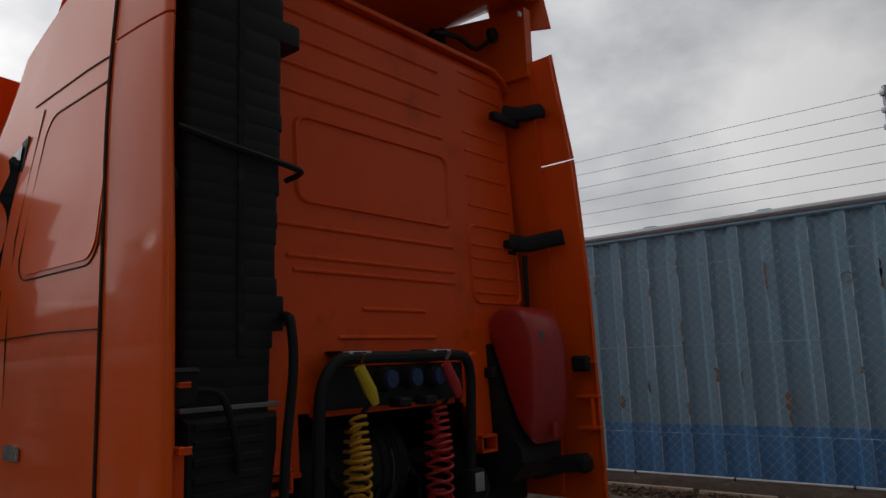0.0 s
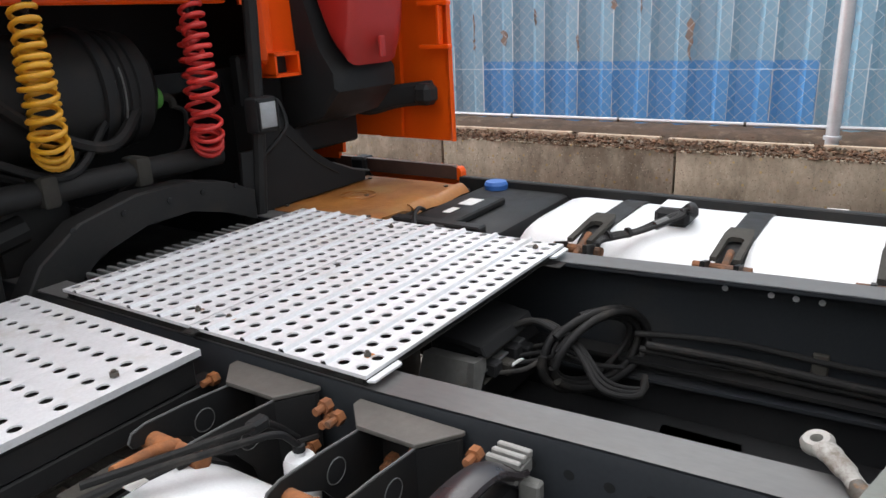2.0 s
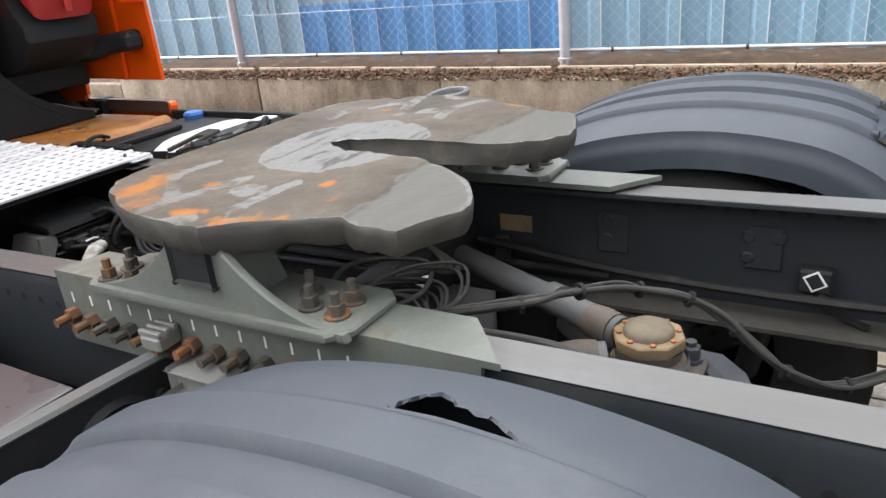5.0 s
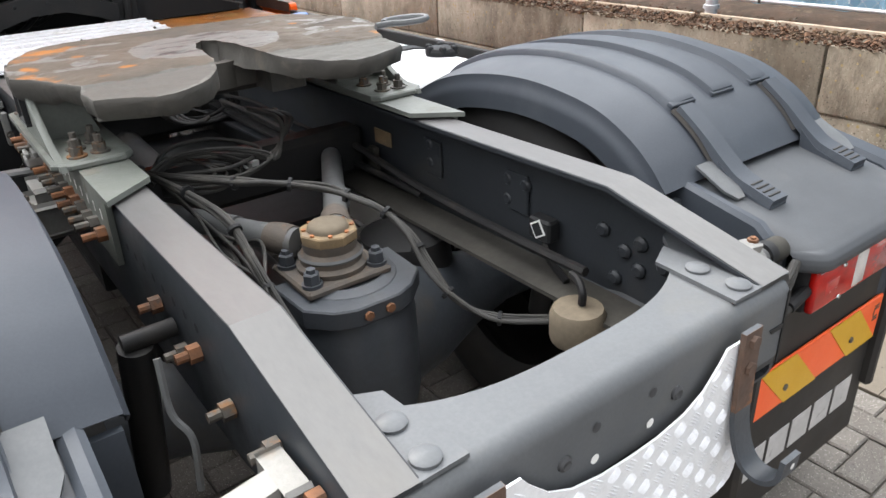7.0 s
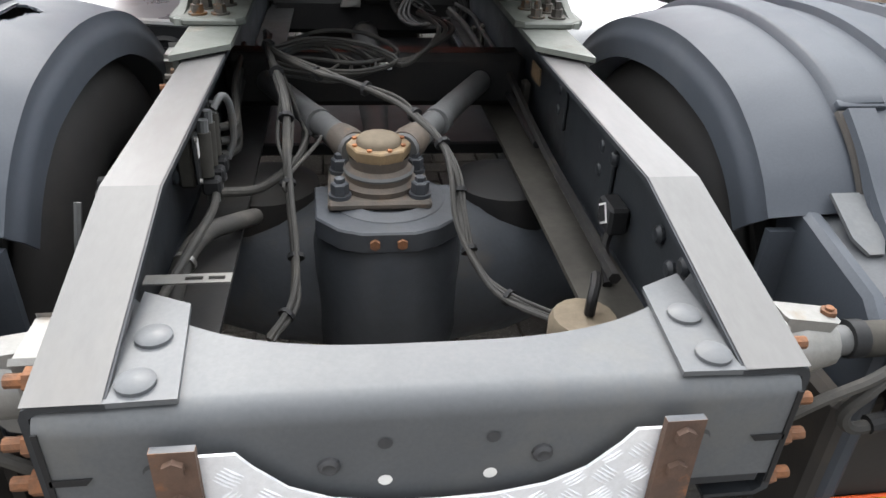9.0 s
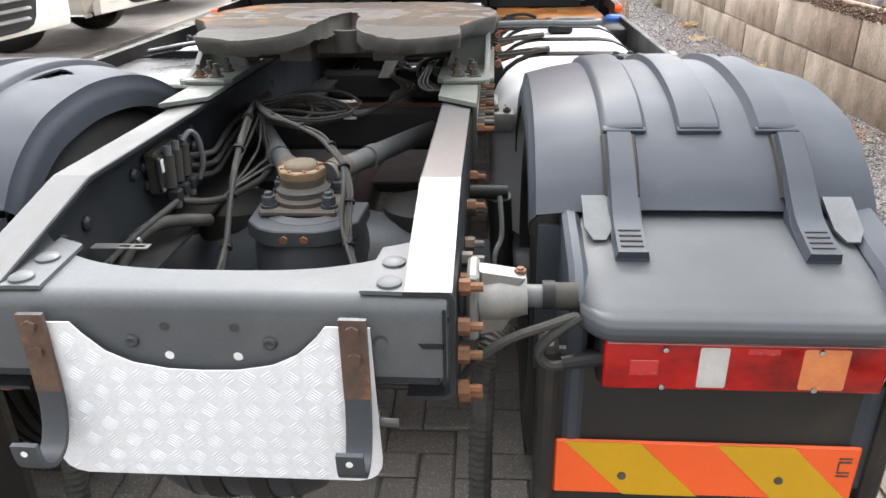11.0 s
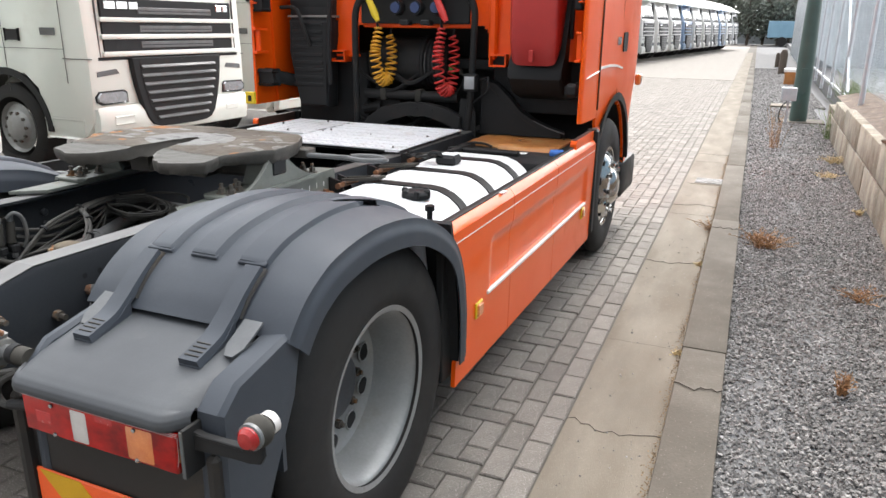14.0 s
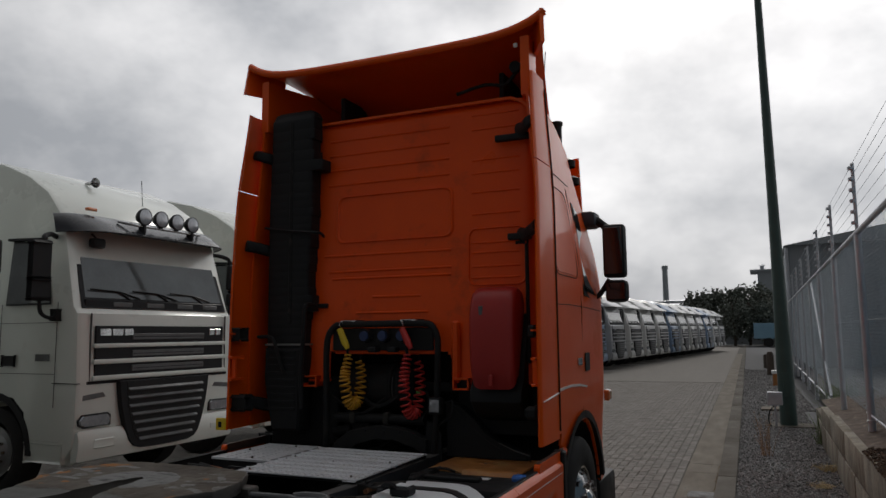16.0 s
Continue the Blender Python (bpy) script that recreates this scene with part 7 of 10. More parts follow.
for s in (1, -1):
    poly = tear(s)
    fn = guard_fn(s)

    def snapped(u, v, fn=fn, poly=poly, s=s):
        """Points near the tear are drawn onto its edge."""
        p = fn(u, v)
        if p.z < 1.1:
            return p
        best, at = 0.0075, None
        for i in range(len(poly)):
            a, b = Vector(poly[i - 1]), Vector(poly[i])
            q = Vector((abs(p.x), p.y))
            t = min(1, max(0, (q - a).dot(b - a) / (b - a).length_squared))
            c = a + (b - a) * t
            if (q - c).length < best:
                best, at = (q - c).length, c
        return p if at is None else Vector((s * at.x, at.y, p.z))

    def keep(u, v, fn=fn, poly=poly):
        p = fn(u, v)
        return not inside((abs(p.x), p.y), poly)
    mg = tpart("mudguard", Geo().sheet(snapped, 160, 150, keep, 0.005 * s), GUARD, None, "grey ribbed plastic mudguard with a torn hole", 40)
    # lower front leg beside the side skirt
    part("front_leg", Geo().sheet(lambda u, v: Vector((s * (1.13 + 0.115 * v), 0.40 + 0.10 * u + 0.02 * math.sin(u * 3), 1.02 - 0.60 * u)), 12, 4, None, 0.02), BLACK, mg, "black inner leg of the arch")
    # lamp carrier behind the arch
    sec = [(-0.60, 0.982), (-0.66, 0.978), (-0.78, 0.951), (-0.87, 0.930), (-0.918, 0.917), (-0.942, 0.907), (-0.953, 0.897), (-0.956, 0.886), (-0.954, 0.874), (-0.944, 0.866), (-0.91, 0.864), (-0.60, 0.864)]

    def shelf(u, v, s=s, sec=sec):
        k = v * (len(sec) - 1)
        i = min(int(k), len(sec) - 2)
        y, z = [a + (b - a) * (k - i) for a, b in zip(sec[i], sec[i + 1])]
        e = max(0, (abs(u - 0.5) - 0.40) / 0.10) ** 2
        return Vector((s * (0.640 + 0.542 * u), y + 0.055 * e * step_up(-y, 0.80, 0.93), z - 0.014 * e * (z > 0.91)))
    lc = part("lamp_carrier", Geo().sheet(shelf, 40, 44), CARRIER, mg, "grey moulded lamp carrier", 45)
    part("side_wall", Geo().prism([(-0.56, 1.0), (-0.65, 0.985), (-0.70, 0.975), (-0.82, 0.95), (-0.88, 0.90), (-0.88, 0.50), (-0.80, 0.46), (-0.70, 0.64), (-0.60, 0.82)], "x", s * 1.172, s * 1.250, 0.012), GUARD, mg)
    part("side_wall", Geo().prism([(-0.56, 1.0), (-0.65, 0.985), (-0.70, 0.975), (-0.82, 0.95), (-0.88, 0.90), (-0.88, 0.50), (-0.80, 0.46), (-0.70, 0.64), (-0.60, 0.82)], "x", s * 0.625, s * 0.66, 0.01), GUARD, mg)
    part("inner_panel", Geo().prism([(s * 0.58, 0.60), (s * 1.22, 0.60), (s * 1.22, 0.95), (s * 0.58, 0.95)], "y", -0.635, -0.62), GUARD, mg)
    for x in (0.744, 1.088):
        rec = curve_pts([(s * x, -0.525, 1.112), (s * x, -0.56, 1.090), (s * x, -0.60, 1.059), (s * x, -0.64, 1.017)], 5)
        part("strap_recess", sweep(rec, [0.036] * len(rec), 0.003, 0.1), FLAP, mg, "dark recess behind the strap", 35)
        pth = curve_pts([(s * x, -0.532, 1.115), (s * x, -0.565, 1.093), (s * x, -0.61, 1.060), (s * x, -0.655, 1.022), (s * x, -0.70, 0.990), (s * x, -0.745, 0.974), (s * x, -0.795, 0.959)], 5)
        k2 = len(pth) - 1
        stp = part("strap", sweep(pth, [0.028 + 0.004 * i / k2 for i in range(k2 + 1)], 0.0095, 0.14), GUARD, mg, "grey rubber hold-down strap", 35)
        part("foot", Geo().prism([(-0.66, 0.96), (-0.655, 1.022), (-0.70, 0.983), (-0.745, 0.967), (-0.795, 0.952), (-0.795, 0.935)], "x", s * x - 0.0315, s * x + 0.0315, 0.002), GUARD, stp)
        for k in range(4):
            yy = -0.738 - 0.0145 * k
            zz = 0.9755 + 0.30 * (yy + 0.745) + 0.0087
            part("grip", Geo().box(s * x - 0.021, s * x + 0.021, yy - 0.0028, yy + 0.0028, zz - 0.003, zz + 0.0016, 0.001), FLAP, stp)
    for x in (0.758, 0.912, 1.070):
        part("rib_end", Geo().box(s * x - 0.0445, s * x + 0.0445, -0.009, 0.009, -0.008, 0.005, 0.004, 2).moved(Matrix.Translation((0, -0.515, 1.1205)) @ Matrix.Rotation(radians(24), 4, "X")), GUARD, mg)
    for x in (0.69, 1.16):
        part("tab", Geo().prism([(s * (x - 0.028), 0.0), (s * (x + 0.028), 0.0), (s * (x + 0.027), -0.085), (s * (x + 0.012), -0.115), (s * (x - 0.012), -0.115), (s * (x - 0.027), -0.085)], "z", 0.0, 0.006)
             .moved(Matrix.Translation((0, -0.635, 1.014)) @ Matrix.Rotation(0.47, 4, "X")), LATCH, mg, "grey latch tab")
    # tail lamp
    tl = part("tail_lamp", Geo().box(s * 0.675, s * 1.172, -0.945, -0.87, 0.780, 0.893, 0.014, 2), BLACK, mg, "multi-chamber red, white and amber tail lamp")
    x0, x1 = 0.682, 1.166
    part("red_lens", Geo().box(s * x0, s * x1, -0.960, -0.940, 0.785, 0.888, 0.008, 3), LAMP_RED, tl, "glossy red lamp cover with soft glow painted in")
    for a, b, m, nm in ((0.335, 0.445, LENS_WHITE, "white_lens"), (0.695, 0.862, LENS_AMBER, "amber_lens")):
        part(nm, Geo().box(s * (x0 + (x1 - x0) * a), s * (x0 + (x1 - x0) * b), -0.9614, -0.950, 0.792, 0.878, 0.005, 2), m, tl)
    # thin pale ridges draw the highlights of the glossy fold
    for z, d in ((0.8895, 0.9585), (0.8865, 0.9605), (0.8830, 0.9612)):
        part("cover_ridge", Geo().tube([(s * (x0 + 0.004), -d, z), (s * (x0 + 0.25), -d, z - 0.001), (s * (x1 - 0.012), -d, z), (s * x1, -d + 0.006, z - 0.004)], 0.0011, 6), LAMP_CLEAR, tl, "pale highlight lines painted on the cover's fold")
    part("cover_ridge", Geo().tube([(s * (x1 + 0.001), -0.954, 0.880), (s * (x1 + 0.002), -0.956, 0.83), (s * (x1 - 0.006), -0.957, 0.790)], 0.0012, 6), LAMP_CLEAR, tl)
    # two brighter red patches paint more of the cover's inner glow
    part("reflector", Geo().box(s * (x0 + 0.50 * (x1 - x0)), s * (x0 + 0.62 * (x1 - x0)), -0.9608, -0.955, 0.862, 0.878, 0.002), LENS_GLOW, tl)
    part("reflector", Geo().box(s * (x0 + 0.09 * (x1 - x0)), s * (x0 + 0.20 * (x1 - x0)), -0.9608, -0.955, 0.815, 0.850, 0.0025), LENS_GLOW, tl)
    for a, z in ((0.215, 0.872), (0.215, 0.795), (0.755, 0.872), (0.755, 0.795)):
        part("screw", Geo().lathe([(0.006, 0), (0.005, -0.003), (0, -0.0035)], (s * (x0 + a * (x1 - x0)), -0.962, z), "y", 8), CHROME, tl)
    # mudflap, chevron plate, plain lettering bars
    fl = part("mudflap", Geo().box(s * 0.60, s * 1.225, -0.895, -0.87, 0.14, 0.80, 0.006), FLAP, mg, "black rubber mudflap")
    part("flap_side", Geo().box(s * 1.205, s * 1.24, -0.90, -0.80, 0.30, 0.80, 0.01), FLAP, mg)
    part("flap_side", Geo().box(s * 0.575, s * 0.61, -0.90, -0.80, 0.14, 0.82, 0.01), FLAP, mg)
    cx0, cx1, cz0, cz1 = 0.612, 1.194, 0.470, 0.602
    W = cx1 - cx0
    part("chevron_plate", Geo().box(s * cx0, s * cx1, -0.9065, -0.8965, cz0, cz1, 0.004), CHEV_R, fl, "orange and yellow diagonal warning plate")
    for a in (0.03, 0.53):
        pp = [(a, 1.0), (a + 0.25, 1.0), (a + 0.46, 0.0), (a + 0.21, 0.0)]
        part("stripe", Geo().prism([(s * (cx0 + W * q), cz0 + 0.002 + (cz1 - cz0 - 0.004) * r) for q, r in pp], "y", -0.9082, -0.906), CHEV_Y, fl, "", 0)
    for q in (0.23, 0.75):
        part("bolt", Geo().lathe([(0.009, 0), (0.008, -0.004), (0, -0.005)], (s * (cx0 + W * q), -0.908, cz0 + 0.05), "y", 10), DIRTBOLT, fl)
    for q, z0, z1 in ((0.0, 0.032, 0.036), (0.0, 0.024, 0.027), (0.0, 0.058, 0.061), (0.0, 0.066, 0.069)):
        part("stamp_bar", Geo().box(s * (cx1 - 0.040 + q), s * (cx1 - 0.016), -0.9084, -0.9062, cz1 - z1, cz1 - z0), DIRTBOLT, fl, "", 0)
    part("stamp_bar", Geo().box(s * (cx1 - 0.040), s * (cx1 - 0.0375), -0.9084, -0.9062, cz1 - 0.055, cz1 - 0.038), DIRTBOLT, fl, "", 0)
    for k in range(5):
        part("letter_bar", Geo().box(s * (0.645 + 0.104 * k), s * (0.733 + 0.104 * k), -0.8965, -0.8945, 0.268, 0.358), FLAP_INK, fl, "white block of the flap's lettering", 0)
    # marker lamp on its arm
    part("arm_plate", Geo().box(s * 1.182, s * 1.192, -0.962, -0.90, 0.785, 0.905, 0.002), BLACK, tl, "thin black plate")
    part("plate_edge", Geo().box(s * 1.1825, s * 1.1915, -0.9655, -0.9622, 0.787, 0.903, 0.001), VROD, tl, "bare bright edge")
    part("side_reflector", Geo().box(s * 1.160, s * 1.1675, -0.955, -0.944, 0.815, 0.850, 0.002), LENS_AMBER, tl, "amber side reflector")
    arm = [(1.185, 0.889), (1.208, 0.885), (1.332, 0.880), (1.342, 0.888), (1.345, 0.905), (1.375, 0.905), (1.378, 0.870), (1.368, 0.852), (1.345, 0.846), (1.30, 0.845), (1.185, 0.842)]
    mk = part("marker_arm", Geo().prism([(s * x, z) for x, z in arm], "y", -0.931, -0.915, 0.004), BLACK, mg, "flat black arm of the marker lamp")
    part("arm_rib", Geo().box(s * 1.20, s * 1.335, -0.933, -0.913, 0.876, 0.884, 0.002), BLACK, mk)
    part("ring", Geo().lathe([(0.0285, -0.018), (0.0305, -0.020), (0.0305, -0.029), (0.0265, -0.031)], (s * 1.362, -0.92, 0.927), "y", 24), VROD, mk, "dull grey ring")
    part("marker_body", Geo().lathe([(0, 0.022), (0.024, 0.022), (0.034, 0.010), (0.036, 0.0), (0.034, -0.010), (0.030, -0.020), (0, -0.020)], (s * 1.362, -0.92, 0.927), "y", 24), DUSTY, mk, "grey round marker lamp")
    part("red_lens", Geo().lathe([(0.027, -0.019), (0.026, -0.036), (0.018, -0.046), (0, -0.049)], (s * 1.362, -0.92, 0.927), "y", 24), LENS_RED2, mk)
    part("white_lens", Geo().lathe([(0.027, 0.023), (0.027, 0.043), (0.017, 0.052), (0, 0.054)], (s * 1.362, -0.92, 0.927), "y", 16), LENS_WHITE, mk)
    for ob in (tl, mk):
        ob.location = (0, 0.024, -0.024)
    fl.location = (0, 0.022, 0)


# ---- wheels ----
def tyre_geo(x0, x1, R, r, cy, cz):
    """x0 inner face, x1 outer face."""
    w = x1 - x0
    d = 1 if w > 0 else -1
    w = abs(w)
    prof = [(r, 0.03), (r + 0.02, 0.012), (r + 0.07, 0.0), (R - 0.08, 0.002), (R - 0.035, 0.012), (R - 0.012, 0.03), (R, 0.05)]
    grooves = []
    n = 4
    a, b = 0.05, w - 0.05
    for k in range(n):
        c = a + (b - a) * (k + 0.5) / n
        grooves += [(R, c - 0.009), (R - 0.014, c - 0.006), (R - 0.014, c + 0.006), (R, c + 0.009)]
    prof = prof + grooves + [(R, w - 0.05), (R - 0.012, w - 0.03), (R - 0.035, w - 0.012), (R - 0.08, w - 0.002), (r + 0.07, w), (r + 0.02, w - 0.012), (r, w - 0.03)]
    return Geo().lathe([(q, x0 + d * h) for q, h in prof], (0, cy, cz), "x", 72)


WY = -0.065  # rear axle line
for s in (1, -1):
    for xa, xb in ((0.915, 1.215), (0.58, 0.87)):
        outer = xa > 0.8
        wh = tpart("rear_wheel", tyre_geo(s * xa, s * xb, 0.525, 0.296, WY, 0.53), RUBBER, None, "worn black twin rear tyre on a silver rim", 40)
        if outer:
            rim = [(0.294, 1.19), (0.313, 1.195), (0.317, 1.183), (0.298, 1.176), (0.286, 1.165), (0.272, 1.12), (0.262, 1.06), (0.255, 1.02), (0.235, 1.004), (0.20, 1.0), (0.155, 0.985), (0.14, 0.98)]
            part("rim", Geo().lathe([(q, s * h) for q, h in rim], (0.008 * s, WY, 0.53), "x", 60), RIM, wh, "", 40)
            part("hub", Geo().lathe([(0.145, s * 0.98), (0.14, s * 1.0), (0.115, s * 1.012), (0.11, s * 1.03), (0.09, s * 1.038), (0, s * 1.04)], (0.008 * s, WY, 0.53), "x", 30), AXLE, wh)
            for k in range(10):
                a = k * math.pi / 5 + 0.2
                part("hand_hole", Geo().lathe([(0, 0), (0.034, 0)], (s * 1.0145, WY + 0.212 * math.cos(a), 0.53 + 0.212 * math.sin(a)), "x", 20), BLACK, wh, "", 0)
                part("hole_lip", Geo().tube([(s * 1.0145, WY + 0.212 * math.cos(a) + 0.0345 * math.cos(b), 0.53 + 0.212 * math.sin(a) + 0.0345 * math.sin(b)) for b in [i * math.pi / 8 for i in range(17)]], 0.003, 5), RIM, wh)
                part("wheel_nut", hexbolt(Geo(), (s * 0.99, WY + 0.168 * math.cos(a + 0.3), 0.53 + 0.168 * math.sin(a + 0.3)), "x", 0.016, s * 0.028, s * 0.012), DIRTBOLT, wh)
    # front wheel
    fw = tpart("front_wheel", tyre_geo(s * 0.91, s * 1.21, 0.525, 0.292, 3.66, 0.53), RUBBER, None, "black front tyre with bright wheel trim", 40)
    part("rim", Geo().lathe([(0.292, s * 1.19), (0.31, s * 1.195), (0.30, s * 1.17), (0.27, s * 1.18), (0.23, s * 1.215), (0.17, s * 1.235), (0.15, s * 1.22)], (0, 3.66, 0.53), "x", 48), CHROME, fw, "", 40)
    part("hub_cap", Geo().lathe([(0.15, s * 1.2), (0.14, s * 1.245), (0.11, s * 1.27), (0.06, s * 1.285), (0, s * 1.288)], (0, 3.66, 0.53), "x", 30), CHROME, fw)
    for k in range(10):
        a = k * math.pi / 5
        part("wheel_nut", hexbolt(Geo(), (s * 1.232, 3.66 + 0.19 * math.cos(a), 0.53 + 0.19 * math.sin(a)), "x", 0.017, s * 0.03, 0), CHROME, fw)
        part("hand_hole", Geo().lathe([(0, 0), (0.026, 0)], (s * 1.202, 3.66 + 0.25 * math.cos(a + 0.3), 0.53 + 0.25 * math.sin(a + 0.3)), "x", 14), BLACK, fw, "", 0)
tpart("front_axle", Geo().tube([(-0.95, 3.66, 0.53), (0.95, 3.66, 0.53)], 0.07, 10), BLACKM)

# ---- side skirts ----
MAT_DARK = material("dark_brown_inside", (0.085, 0.042, 0.030), (0.065, 0.034, 0.026), rough=0.6, scale=5, bump=0.05)


SKIRT_REAR = [(0.30, 0.500), (0.41, 0.505), (0.43, 0.525), (0.62, 0.522), (0.80, 0.497), (0.94, 0.437), (1.005, 0.390)]


def skirt_panel(s, ya, yb, y_rear=False):
    def fn(u, v):
        z = 0.30 + 0.705 * v
        a = lerp_row(SKIRT_REAR, z)[0] if y_rear else ya
        y = a + (yb - a) * u
        x = 1.243 - 0.03 * max(0, v - 0.955) / 0.045 - 0.012 * (1 - v)
        dent = 0.016 * step_up(z, 0.60, 0.615) * (1 - step_up(z, 0.80, 0.86)) * step_up(y, 0.86, 0.93) * (1 - step_up(y, 2.68, 2.75))
        return Vector((s * (x - dent), y, z))
    return Geo().sheet(fn, 40, 60, None, 0.018 * s)


for s in (1, -1):
    sk = tpart("side_skirt", skirt_panel(s, 0.385, 1.17, True), ORANGE, None, "glossy orange side skirt panels with painted pale highlight line", 30)
    part("panel", skirt_panel(s, 1.174, 1.95), ORANGE, sk, "", 30)
    part("panel", skirt_panel(s, 1.954, 2.92), ORANGE, sk, "", 30)
    # pale bar stands in for the highlight on the skirt's pressed line
    part("trim_line", Geo().box(s * 1.228, s * 1.247, 0.84, 2.70, 0.594, 0.612, 0.004), STRIPE, sk, "thin pale highlight painted on the pressed line")
    part("top_line", Geo().box(s * 1.236, s * 1.2435, 0.42, 2.90, 0.925, 0.929), STRIPE, sk, "", 0)
    for y in (0.74, 2.66):
        part("side_marker", Geo().box(s * 1.236, s * 1.252, y - 0.03, y + 0.03, 0.535 if y < 1 else 0.52, 0.59 if y < 1 else 0.575, 0.006), LENS_AMBER, sk, "amber side marker")
        part("marker_frame", Geo().box(s * 1.234, s * 1.244, y - 0.038, y + 0.038, 0.527 if y < 1 else 0.512, 0.598 if y < 1 else 0.583, 0.003), YELLOW_TAG, sk)
    part("inner_sheet", Geo().box(s * 1.178, s * 1.209, 0.42, 2.44, 0.35, 1.012, 0.004), BLACKM, sk, "black skirt inside")
    part("front_end", Geo().box(s * 1.16, s * 1.248, 2.92, 3.0, 0.33, 1.06, 0.012), BLACK, sk, "black end moulding")
    wing = [(2.44, 0.995), (3.08, 0.995), (3.12, 1.04), (3.1, 1.055), (2.47, 1.05), (2.44, 1.03)]
    part("front_wing", Geo().prism(wing, "x", s * 1.214, s * 1.222), ORANGE, sk)
    part("wing_tip", Geo().prism([(2.432, 0.995), (2.452, 0.995), (2.452, 1.049), (2.440, 1.044), (2.432, 1.03)], "x", s * 1.184, s * 1.223), ORANGE, sk, "", 0)
    part("wing_inside", Geo().prism([(2.452, 0.996), (3.079, 0.996), (3.119, 1.042), (3.10, 1.057), (2.47, 1.052), (2.452, 1.044)], "x", s * 1.186, s * 1.2135, 0.003), MAT_DARK, sk, "dark brown inside of the wing", 0)
    # small pale box as a glint on the skirt's top edge
    part("highlight_chip", Geo().box(s * 1.205, s * 1.23, 1.04, 1.10, 1.003, 1.008), STRIPE, sk, "", 0)

# ---- cab ----
def cab_x(y, z):
    x = 1.222 - 0.10 * step_up(z, 2.0, 3.6) - 0.03 * (1 - step_up(z, 0.9, 1.5)) - 0.12 * step_up(z, 2.2, 3.5) * max(0.0, (y - 2.72) / 2)
    return x - 0.32 * max(0.0, (y - 4.35) / 0.65) ** 2.5


def cab_side(s):
    def fn(u, v):
        y, z = 2.72 + 2.28 * u, 0.36 + (3.14 - 0.28 * max(0, (u - 0.25) / 0.75) ** 1.5) * v
        y2 = y - 0.55 * max(0, (z - 2.1) / 1.4) ** 1.4 * u ** 2
        return Vector((s * cab_x(y, z), y2, z))

    def keep(u, v):
        y, z = 2.72 + 2.28 * u, 0.36 + 3.14 * v
        if math.hypot(y - 3.66, z - 0.53) < 0.66 or (y < 3.05 and z < 1.15) or (z < 0.60 and y < 3.6):
            return False
        if y < 3.66 and z < 1.13 - 0.2 * (y - 2.72):
            return False
        return True
    return Geo().sheet(fn, 90, 110, keep, 0.02 * s)


def on_side(s, pts, off, mat, name, parent, label="", th=0.006):
    """A flat panel of (y, z) points laid on the cab's side."""
    n = len(pts)
    vs = []
    for d in (off, off + th):
        for y, z in pts:
            yy = y - 0.55 * max(0, (z - 2.1) / 1.4) ** 1.4 * ((y - 2.72) / 2.28) ** 2
            vs.append((s * (cab_x(y, z) + d), yy, z))
    fs = [[i, (i + 1) % n, n + (i + 1) % n, n + i] for i in range(n)] + [[n + i for i in range(n)], list(range(n))[::-1]]
    return part(name, Geo().add(vs, fs), mat, parent, label, 30)


def rounded(y0, y1, z0, z1, r, k=5):
    out = []
    for cy, cz, a0 in ((y1 - r, z1 - r, 0), (y0 + r, z1 - r, 90), (y0 + r, z0 + r, 180), (y1 - r, z0 + r, 270)):
        for i in range(k + 1):
            a = radians(a0 + 90 * i / k)
            out.append((cy + r * math.cos(a), cz + r * math.sin(a)))
    return out


def side_line(s, pts, r, mat, name, parent, off=0.002, label=""):
    path = []
    for y, z in pts:
        yy = y - 0.55 * max(0, (z - 2.1) / 1.4) ** 1.4 * ((y - 2.72) / 2.28) ** 2
        path.append((s * (cab_x(y, z) + off), yy, z))
    return part(name, Geo().tube(path, r, 5), mat, parent, label, 0)


